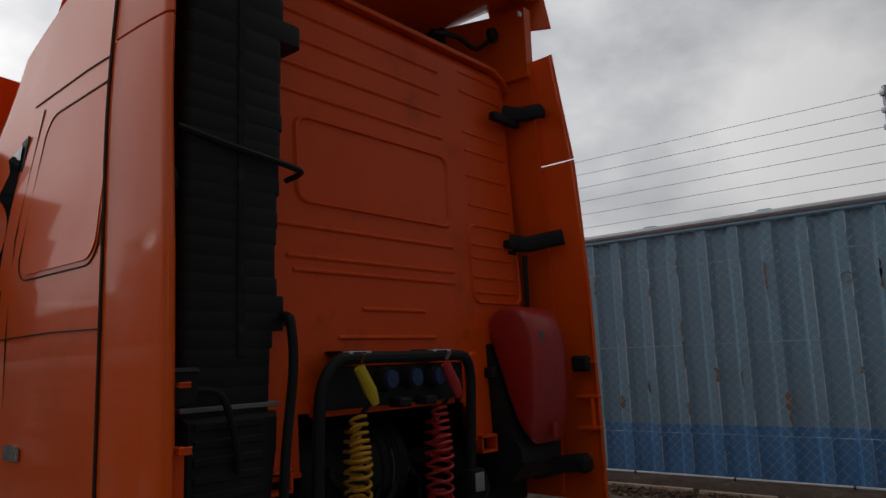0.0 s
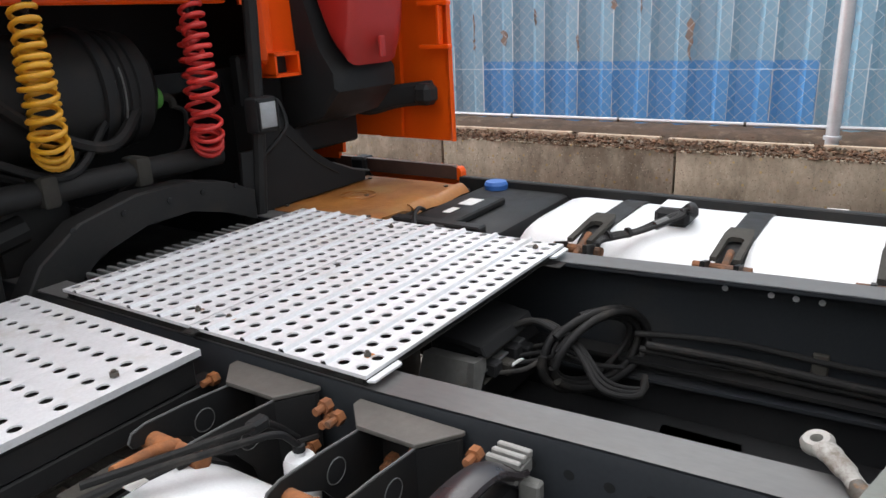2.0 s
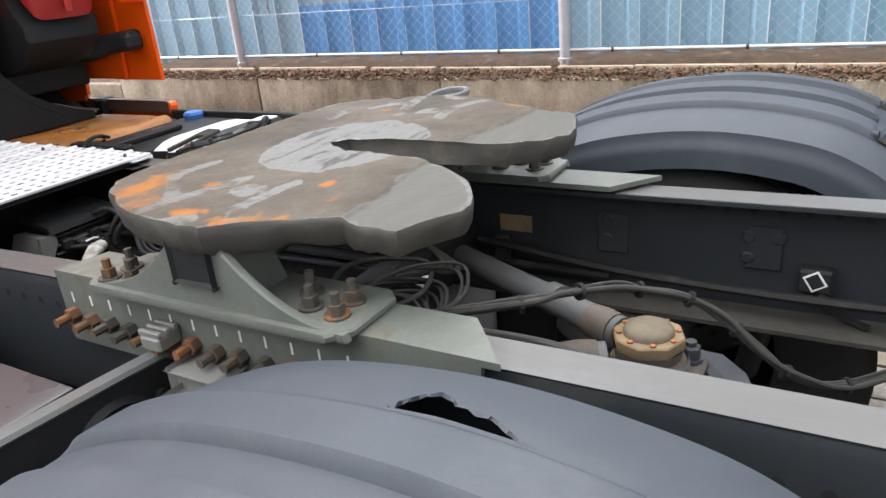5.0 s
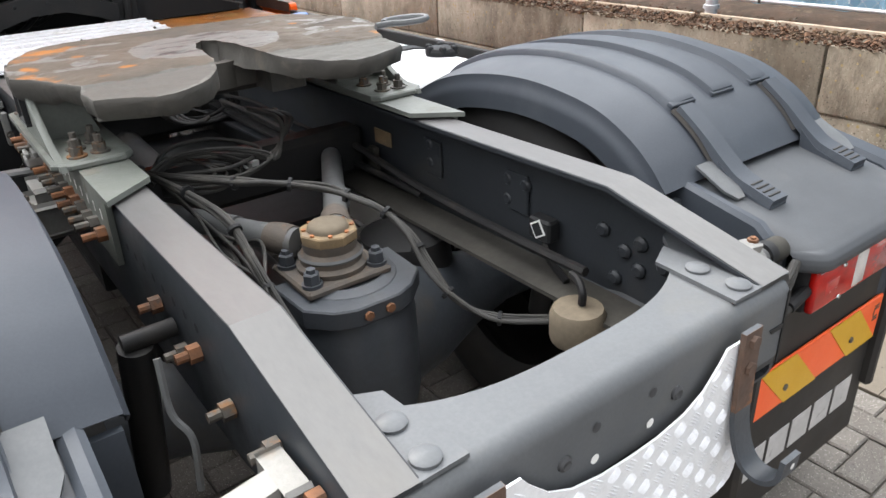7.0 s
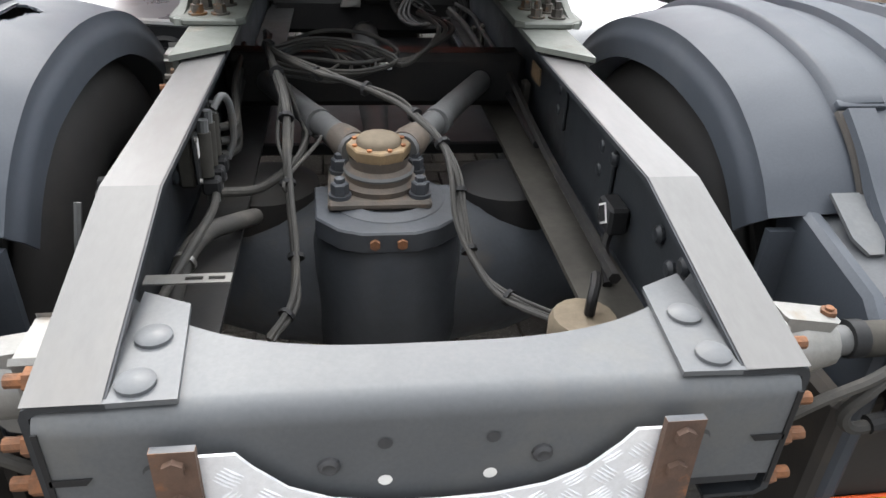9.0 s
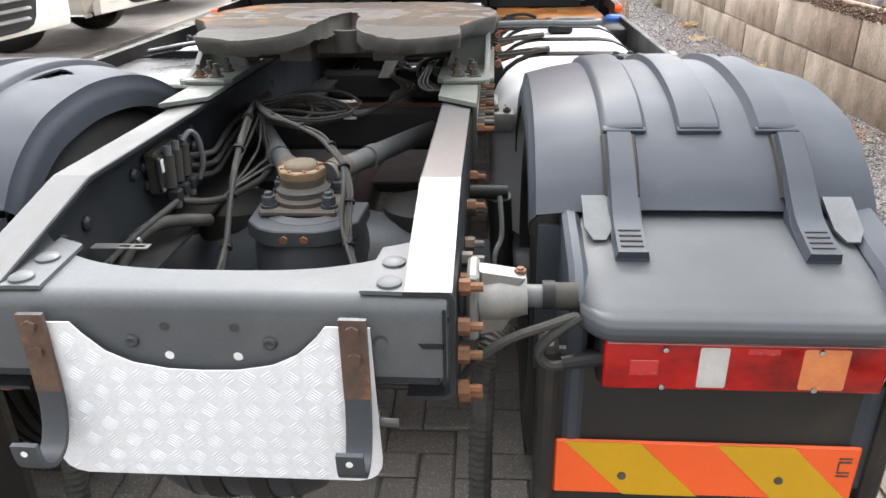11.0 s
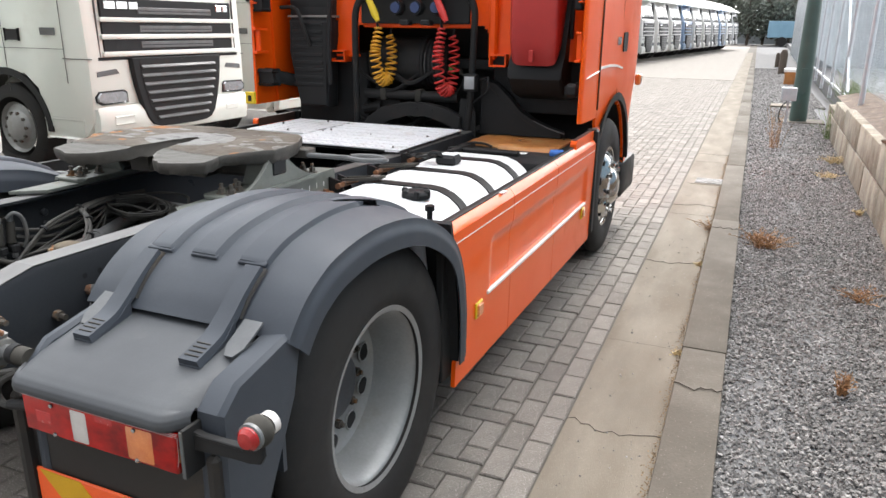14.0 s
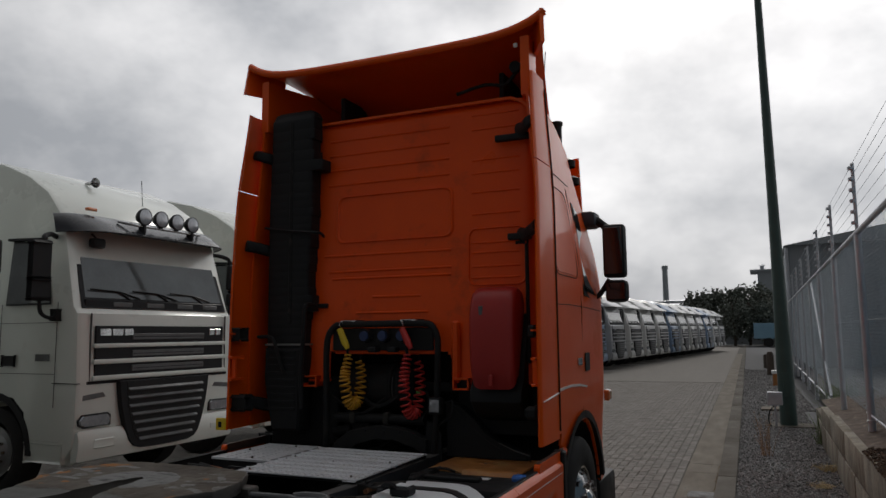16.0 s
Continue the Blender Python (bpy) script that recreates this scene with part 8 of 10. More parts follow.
SEAM = material("panel_gap", (0.05, 0.016, 0.007), rough=0.8, bump=0.0)
for s in (1, -1):
    cs = tpart("cab_side", cab_side(s), ORANGE, None, "glossy orange cab side with door and sleeper panel", 40)
    ring_pts = rounded(2.96, 3.63, 2.22, 2.89, 0.09)
    side_line(s, ring_pts + ring_pts[:1], 0.0032, SEAM, "panel_groove", cs)
    on_side(s, rounded(2.98, 3.61, 2.24, 2.87, 0.08), -0.004, ORANGE, "sleeper_panel", cs, "", 0.009)
    side_line(s, [(2.872, 1.16), (2.878, 2.0), (2.85, 2.5), (2.84, 3.0), (2.84, 3.4)], 0.0028, SEAM, "panel_gap", cs)
    side_line(s, [(2.74, 2.0), (3.3, 2.012), (3.9, 2.005), (4.4, 1.99)], 0.0028, SEAM, "panel_gap", cs)
    side_line(s, [(2.76, 2.98), (3.3, 3.0), (3.9, 3.0)], 0.003, SEAM, "panel_gap", cs)
    side_line(s, [(3.69, 1.2), (3.69, 2.0), (3.71, 2.4), (3.74, 2.95)], 0.003, SEAM, "panel_gap", cs)
    # pale strip stands in for the highlight along the cab's crease
    on_side(s, [(2.87, 1.436), (3.05, 1.444), (3.30, 1.446), (3.55, 1.436), (3.80, 1.412), (3.80, 1.424), (3.55, 1.452), (3.30, 1.462), (3.05, 1.460), (2.87, 1.452)], 0.0, STRIPE, "pale_edge", cs, "pale highlight line painted along the crease")
    on_side(s, [(3.78, 2.10), (4.60, 2.06), (4.80, 2.16), (4.70, 2.80), (3.85, 2.86)], 0.003, BLACK, "window_frame", cs)
    on_side(s, [(3.82, 2.14), (4.58, 2.10), (4.74, 2.19), (4.66, 2.76), (3.88, 2.82)], 0.008, GLASS, "door_window", cs, "dark door window")
    on_side(s, rounded(3.74, 3.90, 1.53, 1.66, 0.02), 0.003, BLACK, "door_handle", cs, "black door handle recess")
    on_side(s, rounded(3.50, 3.64, 1.58, 1.63, 0.01), 0.003, CHROME, "number_badge", cs, "small plain badge")
    # arch moulding
    ap = [(3.66 + 0.67 * math.cos(a), 0.53 + 0.67 * math.sin(a)) for a in [math.pi * (0.06 + 0.06 * i) for i in range(15)]]
    g = Geo()
    for (ya, za), (yb, zb) in zip(ap, ap[1:]):
        oa = Vector((0, ya - 3.66, za - 0.53)).normalized() * 0.055
        ob2 = Vector((0, yb - 3.66, zb - 0.53)).normalized() * 0.055
        xs = s * 1.225
        g.add([(xs, ya, za), (xs, yb, zb), (xs, yb + ob2.y, zb + ob2.z), (xs, ya + oa.y, za + oa.z),
               (xs - s * 0.10, ya, za), (xs - s * 0.10, yb, zb)], [[0, 1, 2, 3], [0, 4, 5, 1]])
    part("arch_moulding", g, BLACK, cs, "black wheel-arch moulding")
    part("arch_liner", Geo().lathe([(0.665, s * 0.60), (0.665, s * 1.2)], (0, 3.66, 0.53), "x", 20, 0.1, math.pi * 0.97), BLACK, cs)
    part("front_step", Geo().box(s * 1.02, s * 1.21, 4.25, 4.9, 0.30, 0.62, 0.04, 2), BLACK, cs)
    # mirrors
    mr = tpart("door_mirror", Geo().box(s * 1.29, s * 1.48, 4.25, 4.38, 2.27, 2.73, 0.03, 2), BLACK, None, "black door mirror pair on a tube arm")
    part("wide_mirror", Geo().box(s * 1.30, s * 1.49, 4.25, 4.38, 2.06, 2.25, 0.04, 2), BLACK, mr, "small black wide-angle mirror")
    part("wide_glass", Geo().box(s * 1.32, s * 1.47, 4.243, 4.249, 2.085, 2.225, 0.002), GLASS, mr)
    part("mirror_glass", Geo().box(s * 1.31, s * 1.46, 4.238, 4.247, 2.30, 2.70, 0.003), GLASS, mr)
    part("arm", Geo().tube(curve_pts([(s * 1.14, 4.30, 2.08), (s * 1.24, 4.32, 2.13), (s * 1.33, 4.33, 2.26)]), 0.022, 8), BLACK, mr)
    part("arm", Geo().tube(curve_pts([(s * 1.08, 4.28, 2.80), (s * 1.20, 4.32, 2.80), (s * 1.33, 4.34, 2.70)]), 0.035, 8), BLACK, mr)
    part("side_visor", Geo().box(s * 1.08, s * 1.24, 4.25, 4.50, 2.72, 2.86, 0.04, 2), GUARD, mr)
    part("indicator", Geo().box(s * 1.20, s * 1.25, 4.55, 4.66, 1.25, 1.34, 0.012), LENS_AMBER, cs)

# rear wall of the cab
REAR_Y = 2.853


def rear_y(z):
    return REAR_Y + 0.045 * (z - 2.6)


def rear_wall_fn(u, v):
    x, z = -1.12 + 2.24 * u, 1.49 + 2.02 * v
    e = max(0, (abs(x) - 1.02) / 0.10)
    return Vector((x, rear_y(z) + 0.05 * e * e + 0.06 * max(0, (v - 0.96) / 0.04) ** 2, z))


def rear_keep(u, v):
    x, z = -1.12 + 2.24 * u, 1.49 + 2.02 * v
    if z < 1.70 and -0.52 < x < 0.50:
        return (x > 0.42 and z > 1.64 and (x - 0.42) + (z - 1.64) > 0.09) or False
    return True


rw = tpart("cab_rear_wall", Geo().sheet(rear_wall_fn, 112, 100, rear_keep, 0.012), ORANGE_IN, None, "orange ribbed cab rear wall with dusty marks", 40)


def ridge(x0, x1, z, h=0.012, d=0.009):
    y = rear_y(z)
    return Geo().prism([(y + 0.002, z - h), (y - d, z - h * 0.25), (y - d, z + h * 0.25), (y + 0.002, z + h)], "x", x0, x1)


for z in (3.34, 3.22, 3.10, 2.98):
    part("rib", ridge(-0.58, 0.46, z), ORANGE_IN, rw, "", 30)
for z, a, b in ((2.415, -0.60, 0.48), (2.29, -0.55, 0.48), (2.235, -0.52, 0.48), (2.09, -0.16, 0.24), (1.97, -0.30, 0.30)):
    part("rib", ridge(a, b, z), ORANGE_IN, rw, "", 30)
for z in (3.40, 3.29, 3.06, 2.96, 2.82, 2.66, 2.45, 2.38, 2.28, 2.2):
    part("rib", ridge(0.64, 1.0, z, 0.010, 0.007), ORANGE_IN, rw, "", 30)
for x0, x1, z0, z1 in ((-0.50, 0.50, 2.51, 2.885), (0.61, 1.05, 2.14, 2.56)):
    o = rounded(x0, x1, z0, z1, 0.06)
    g = Geo()
    n = len(o)
    cx, cz = (x0 + x1) / 2, (z0 + z1) / 2
    vs = []
    for k, d in ((1.0, -0.002), (0.975, 0.012), (0.955, 0.012), (0.93, 0.001)):
        vs += [(cx + (x - cx) * k, rear_y(z) - d, cz + (z - cz) * k) for x, z in o]
    g.add(vs, [[r * n + i, (r + 1) * n + i, (r + 1) * n + (i + 1) % n, r * n + (i + 1) % n] for r in range(3) for i in range(n)])
    part("embossed_panel", g, ORANGE_IN, rw, "", 40)
part("lower_flange", Geo().box(-0.70, -0.52, REAR_Y - 0.06, REAR_Y - 0.02, 1.485, 1.50), ORANGE_IN, rw)
part("corner_post", Geo().box(0.50, 0.56, REAR_Y - 0.085, REAR_Y - 0.05, 1.49, 1.9, 0.015), ORANGE_IN, rw)
for x in (-0.66, 0.58):
    z = 1.455
    g = Geo().box(x - 0.06, x + 0.06, 2.74, 2.84, z - 0.005, z + 0.005).box(x - 0.06, x - 0.05, 2.74, 2.84, z, z + 0.065).box(x + 0.05, x + 0.06, 2.74, 2.84, z, z + 0.065).box(x - 0.06, x + 0.06, 2.74, 2.84, z + 0.06, z + 0.07)
    part("towing_socket", g, ORANGE_IN, rw, "small orange bracket loop")
    part("socket_dark", Geo().box(x - 0.05, x + 0.05, 2.80, 2.835, z + 0.005, z + 0.06), BLACK, rw)

# roof and air deflector
def roof_fn(u, v):
    x, y = (-1.10 + 2.2 * u) * (1 - 0.08 * v), 2.86 + 1.68 * v
    return Vector((x, y, 3.50 + 0.05 * math.sin(math.pi * min(1, v * 1.2)) - 0.10 * max(0, (abs(u - 0.5) - 0.42) / 0.08) ** 2 - 0.30 * max(0, (v - 0.25) / 0.75) ** 1.5))


tpart("cab_roof", Geo().sheet(roof_fn, 30, 24, None, 0.02), ORANGE, None, "orange cab roof", 45)
tpart("cab_front", Geo().sheet(lambda u, v: Vector((-1.0 + 2.0 * u, 4.98 - 0.55 * max(0, v - 0.55) ** 1.3 - 0.06 * (2 * u - 1) ** 4, 0.4 + 3.05 * v)), 24, 30, None, 0.02), ORANGE, None, "orange cab front", 45)
tpart("cab_floor", Geo().box(-1.1, 1.1, 3.0, 4.85, 1.42, 1.48), BLACK)


def lip_z(x):
    a = abs(x) / 1.25
    return 3.885 + 0.025 * a ** 2 + 0.125 * a ** 7


def deflector_fn(u, v):
    x = -1.25 + 2.5 * u
    a = abs(x) / 1.25
    y = 2.70 - 0.03 * (1 - a ** 4) + 1.65 * v
    z = lip_z(x) + 0.05 * math.sin(math.pi * min(1, v * 2.0)) * (1 - a ** 3) - 0.36 * v ** 1.4
    return Vector((x * (1 - 0.34 * v ** 0.8), y, z))


df = tpart("air_deflector", Geo().sheet(deflector_fn, 48, 24, None, 0.03), ORANGE, None, "orange roof air deflector with upswept corners", 45)
part("deflector_lip", Geo().tube([deflector_fn(i / 40, 0) + Vector((0, 0.012, -0.016)) for i in range(41)], 0.03, 10), ORANGE, df)
for s in (1, -1):
    ck = Geo().sheet(lambda u, v, s=s: Vector((s * (1.265 - 0.015 * v - 0.16 * u), 2.66 + 0.04 * v + 0.30 * u, 3.78 + (lip_z(1.25) - 3.78 - 0.03 * u) * v)), 16, 8, None, 0.028)
    part("cheek", ck, ORANGE, df, "", 40)
part("inner_wall", Geo().box(-0.90, 0.90, 3.57, 3.60, 3.4, 3.82), ORANGE_IN, df)
for s in (1, -1):
    part("side_wall", Geo().prism([(s * 1.135, 2.72), (s * 1.13, 2.90), (s * 0.90, 3.60), (s * 0.85, 3.60), (s * 1.06, 2.90), (s * 1.07, 2.72)], "z", 3.45, 3.87), ORANGE, df, "", 20)
for x in (-0.60, 0.80):
    part("strut", Geo().box(x - 0.02, x + 0.02, 3.10, 3.60, 3.4, 3.78, 0.006), BLACKM, df)
part("roof_lamp", Geo().lathe([(0.045, 0), (0.042, -0.03), (0, -0.035)], (0.98, 2.90, 3.72), "y", 14), BLACK, df)
part("roof_cable", Geo().tube(curve_pts([(0.98, 2.91, 3.69), (0.88, 2.94, 3.62), (0.72, 2.94, 3.64), (0.5, 2.94, 3.60)]), 0.014, 8), HOSE, df)
part("camera_tag", Geo().box(1.02, 1.05, 2.72, 2.735, 3.80, 3.83, 0.003), WHITE_TAG, df)
tpart("aerial", Geo().tube([(0.98, 3.55, 3.45), (1.02, 3.58, 4.08)], 0.004, 5), BLACK)
ex = tpart("air_horn_stack", Geo().tube([(0.95, 4.15, 3.35), (0.95, 4.15, 3.62)], 0.045, 10), BLACKM)
part("cap", Geo().tube([(0.95, 4.15, 3.62), (0.95, 4.15, 3.65)], 0.055, 10), BLACKM, ex)
for y, z in ((4.45, 3.28), (4.6, 3.15)):
    tpart("roof_beacon", Geo().lathe([(0.06, 0), (0.06, 0.06), (0, 0.09)], (1.0, y - 0.1, z), "z", 12), BLACK)

# side extenders beside the cab rear wall
EXT_ROWS = [(1.15, 2.468), (1.60, 2.475), (2.2, 2.49), (2.95, 2.532), (3.58, 2.61)]


def extender(s, z0, z1):
    def fn(u, v):
        z = z0 + (z1 - z0) * v
        yr = lerp_row(EXT_ROWS, z)[0]
        y = yr + (2.862 - yr) * u
        x = 1.240 - 0.012 * (1 - u) ** 3 - 0.05 * step_up(z, 2.6, 3.7)
        if u < 0.08:
            x -= 0.012 * (1 - u / 0.08) ** 2
        return Vector((s * x, y, z))
    return Geo().sheet(fn, 26, 50, None, 0.016 * s)


for s in (1, -1):
    ex = tpart("side_extender", extender(s, 1.15, 2.942), ORANGE, None, "orange side extender with black inner stays", 40)
    part("upper_panel", extender(s, 2.952, 3.575), ORANGE, ex, "", 40)
    for z, y in ((2.50, 2.62), (3.25, 2.72), (1.33, 2.55)):
        part("stay", Geo().tube(curve_pts([(s * 1.0, 2.86, z), (s * 1.06, 2.78, z - 0.02), (s * 1.13, 2.70, z), (s * 1.185, y, z + 0.015)]), 0.028, 8, flat=1.6), BLACK, ex, "black extender stay")
    if s > 0:
        for xa, z in ((0.84, 3.185), (0.92, 2.475)):
            part("stay_rail", Geo().box(xa, 1.09, 2.80, 2.845, z - 0.024, z + 0.024, 0.010, 2), BLACK, ex, "black stay rail on the cab wall")
    part("stay_base", Geo().box(s * 0.96, s * 1.06, 2.84, 2.885, 2.42, 2.47, 0.01), BLACK, ex)
    part("rod", Geo().tube([(s * 1.06, 2.80, 2.42), (s * 1.06, 2.80, 1.62)], 0.014, 8), BLACK, ex)
    for za, zb, ya, yb in ((1.5, 1.515, 2.46, 2.60), (1.65, 1.665, 2.46, 2.60), (1.515, 1.65, 2.50, 2.515), (1.82, 1.83, 2.47, 2.60)):
        part("inner_rib", Geo().box(s * 1.17, s * 1.20, ya, yb, za, zb, 0.003), ORANGE_IN, ex)
    part("clamp", Geo().box(s * 1.10, s * 1.19, 2.52, 2.60, 1.30, 1.38, 0.02), BLACK, ex)
    part("clamp", Geo().box(s * 1.14, s * 1.19, 2.50, 2.60, 1.78, 1.86, 0.012), BLACK, ex)
    part("panel_gap", Geo().tube([(s * (1.243 - 0.05 * step_up(1.2 + 0.0925 * k, 2.6, 3.7)), 2.868, 1.2 + 0.0925 * k) for k in range(26)], 0.007, 6), SEAM, ex, "", 0)
    # the crease's highlight, continued as a pale strip on the extender
    part("pale_edge", Geo().tube([(s * 1.2405, 2.50, 1.412), (s * 1.2425, 2.68, 1.426), (s * 1.243, 2.85, 1.438)], [0.003, 0.007, 0.007], 6, flat=0.8), STRIPE, ex, "pale highlight line painted along the crease")
    part("grip_slot", Geo().prism(rounded(2.60, 2.635, 1.98, 2.56, 0.017), "x", s * 1.2255, s * 1.229), ORANGE_IN, ex, "", 30)
    if s < 0:
        part("clearance_tag", Geo().box(-1.22, -1.14, 2.36, 2.385, 1.165, 1.25, 0.004), YELLOW_TAG, ex, "yellow clearance tag")
        part("tag_mark", Geo().box(-1.195, -1.165, 2.357, 2.3605, 1.185, 1.225), BLACK, ex, "", 0)

# air intake stack
rng = jitter(21)
IN_EDGE = [(1.60, -0.72), (1.98, -0.69), (2.03, -0.635), (2.10, -0.64), (2.16, -0.675), (2.5, -0.66), (2.7, -0.645), (2.9, -0.655), (3.05, -0.64), (3.09, -0.555), (3.16, -0.55), (3.20, -0.63), (3.3, -0.645), (3.57, -0.63)]


def loft_rect(rows, r=0.03, k=4):
    """Rows of (z, x0, x1, y0, y1) joined as one round-cornered duct."""
    vs, fs, n = [], [], 4 * (k + 1)
    for z, x0, x1, y0, y1 in rows:
        for cx, cy, a0 in ((x1 - r, y1 - r, 0), (x0 + r, y1 - r, 90), (x0 + r, y0 + r, 180), (x1 - r, y0 + r, 270)):
            for i in range(k + 1):
                a = radians(a0 + 90 * i / k)
                vs.append((cx + r * math.cos(a), cy + r * math.sin(a), z))
    for i in range(len(rows) - 1):
        fs += [[i * n + q, i * n + (q + 1) % n, (i + 1) * n + (q + 1) % n, (i + 1) * n + q] for q in range(n)]
    fs += [list(range(n))[::-1], [(len(rows) - 1) * n + q for q in range(n)]]
    return Geo().add(vs, fs)


rows = []
zz = 1.62
while zz < 3.50:
    h = 0.062 if zz < 2.9 else 0.085
    w = rng.uniform(-0.006, 0.007)
    xr = lerp_row(IN_EDGE, zz + h / 2)[0] + w
    xl = -1.055 + 0.02 * step_up(zz, 2.6, 3.5)
    for dz, e in ((0.0, 0.0012), (0.004, 0.0), (h - 0.006, 0.0), (h - 0.002, 0.0012)):
        rows.append((zz + dz, xl + e, xr - e, 2.722 + e * 0.7, 2.872))
    zz += h
rows += [(3.53, -1.03, -0.63, 2.73, 2.872), (3.575, -1.02, -0.65, 2.745, 2.865), (3.595, -0.99, -0.68, 2.77, 2.855)]
intake = tpart("air_intake", loft_rect(rows), BLACK, None, "tall black ribbed air intake duct behind the cab", 35)
part("lower_duct", Geo().prism([(-1.05, 1.72), (-0.69, 1.72), (-0.69, 1.62), (-0.72, 1.40), (-0.74, 1.13), (-0.98, 1.13), (-1.06, 1.5)], "y", 2.70, 2.86, 0.02), BLACK, intake)
part("band", Geo().box(-1.06, -0.68, 2.712, 2.87, 1.735, 1.75, 0.002), CAST, intake, "thin bright clamp band")
part("front_groove", Geo().box(-0.85, -0.82, 2.716, 2.73, 1.9, 3.5, 0.004), HOSE, intake)
for k in range(9):
    part("lower_rib", Geo().box(-1.02, -0.76, 2.694, 2.704, 1.28 + 0.05 * k, 1.305 + 0.05 * k, 0.004), BLACK, intake)
tpart("stay_tube", Geo().tube(curve_pts([(-0.64, 2.80, 2.03), (-0.655, 2.70, 2.04), (-0.66, 2.67, 2.0), (-0.66, 2.66, 1.85), (-0.69, 2.67, 1.55), (-0.69, 2.68, 1.3)]), 0.018, 8), BLACK)
tpart("stay_bracket", Geo().box(-0.71, -0.55, 2.80, 2.86, 2.015, 2.05, 0.008), BLACK)
tpart("hook_tube", Geo().tube(curve_pts([(-1.10, 2.68, 1.80), (-0.98, 2.67, 1.80), (-0.93, 2.66, 1.76), (-0.88, 2.67, 1.62), (-0.86, 2.69, 1.55)]), 0.013, 8), BLACKM)
tpart("strap_wire", Geo().tube(curve_pts([(-1.08, 2.72, 2.66), (-0.9, 2.71, 2.63), (-0.66, 2.70, 2.60), (-0.57, 2.72, 2.59), (-0.58, 2.80, 2.57)]), 0.012, 6), BLACK)

# service rack with couplings and coiled hoses
rack = tpart("service_rack", Geo().tube(curve_pts([(-0.505, 2.74, 0.98), (-0.50, 2.73, 1.30), (-0.495, 2.72, 1.68), (-0.475, 2.715, 1.80), (-0.42, 2.71, 1.868), (-0.34, 2.71, 1.885),
                                             (0.0, 2.71, 1.885), (0.30, 2.71, 1.885), (0.38, 2.71, 1.865), (0.415, 2.715, 1.80), (0.42, 2.72, 1.70), (0.40, 2.73, 1.3), (0.37, 2.74, 0.98)], 6), 0.024, 10),
             BLACKM, None, "black tube rack with air and electric couplings")
part("panel", Geo().box(-0.45, 0.38, 2.73, 2.75, 1.70, 1.855, 0.006), BLACKM, rack)
part("orange_strip", Geo().box(-0.46, 0.38, 2.78, 2.83, 1.675, 1.73, 0.006), ORANGE_IN, rack, "orange strip below the couplings")
for x in (-0.15, 0.0, 0.15):
    part("socket", Geo().lathe([(0.045, -0.06), (0.05, -0.02), (0.05, 0.0)], (x, 2.74, 1.80), "y", 16).lathe([(0, -0.055), (0.045, -0.06)], (x, 2.74, 1.80), "y", 16), BLACK, rack)
    part("socket_lid", Geo().lathe([(0.035, 0), (0.034, -0.012), (0, -0.014)], (x, 2.68, 1.80), "y", 14), material("blue_black_lid", (0.02, 0.04, 0.12), rough=0.5), rack)
for x in (-0.08, 0.08):
    part("latch", Geo().box(x - 0.035, x + 0.035, 2.66, 2.74, 1.69, 1.725, 0.008), BLACK, rack)
for x in (-0.30, 0.196):
    part("tag", Geo().box(x - 0.06, x + 0.06, 2.695, 2.735, 1.898, 1.912, 0.002), WHITE_TAG, rack, "small white label")
    part("tag_bar", Geo().box(x - 0.04, x + 0.03, 2.6935, 2.6952, 1.9015, 1.9085), BLACK, rack, "", 0)
    part("bracket", Geo().box(x - 0.075, x + 0.075, 2.74, 2.83, 1.905, 1.915), BLACK, rack)
for x, m, nm in ((-0.315, YELLOW_TAG, "yellow_coupling"), (0.20, RED_HOSE, "red_coupling")):
    part(nm, Geo().tube([(x - 0.03, 2.66, 1.85), (x + 0.02, 2.65, 1.76), (x + 0.045, 2.65, 1.715)], [0.022, 0.026, 0.016], 10), m, rack)
    part("coupling_clip", Geo().tube([(x - 0.02, 2.66, 1.87), (x - 0.02, 2.64, 1.90)], 0.008, 6), CHROME, rack)


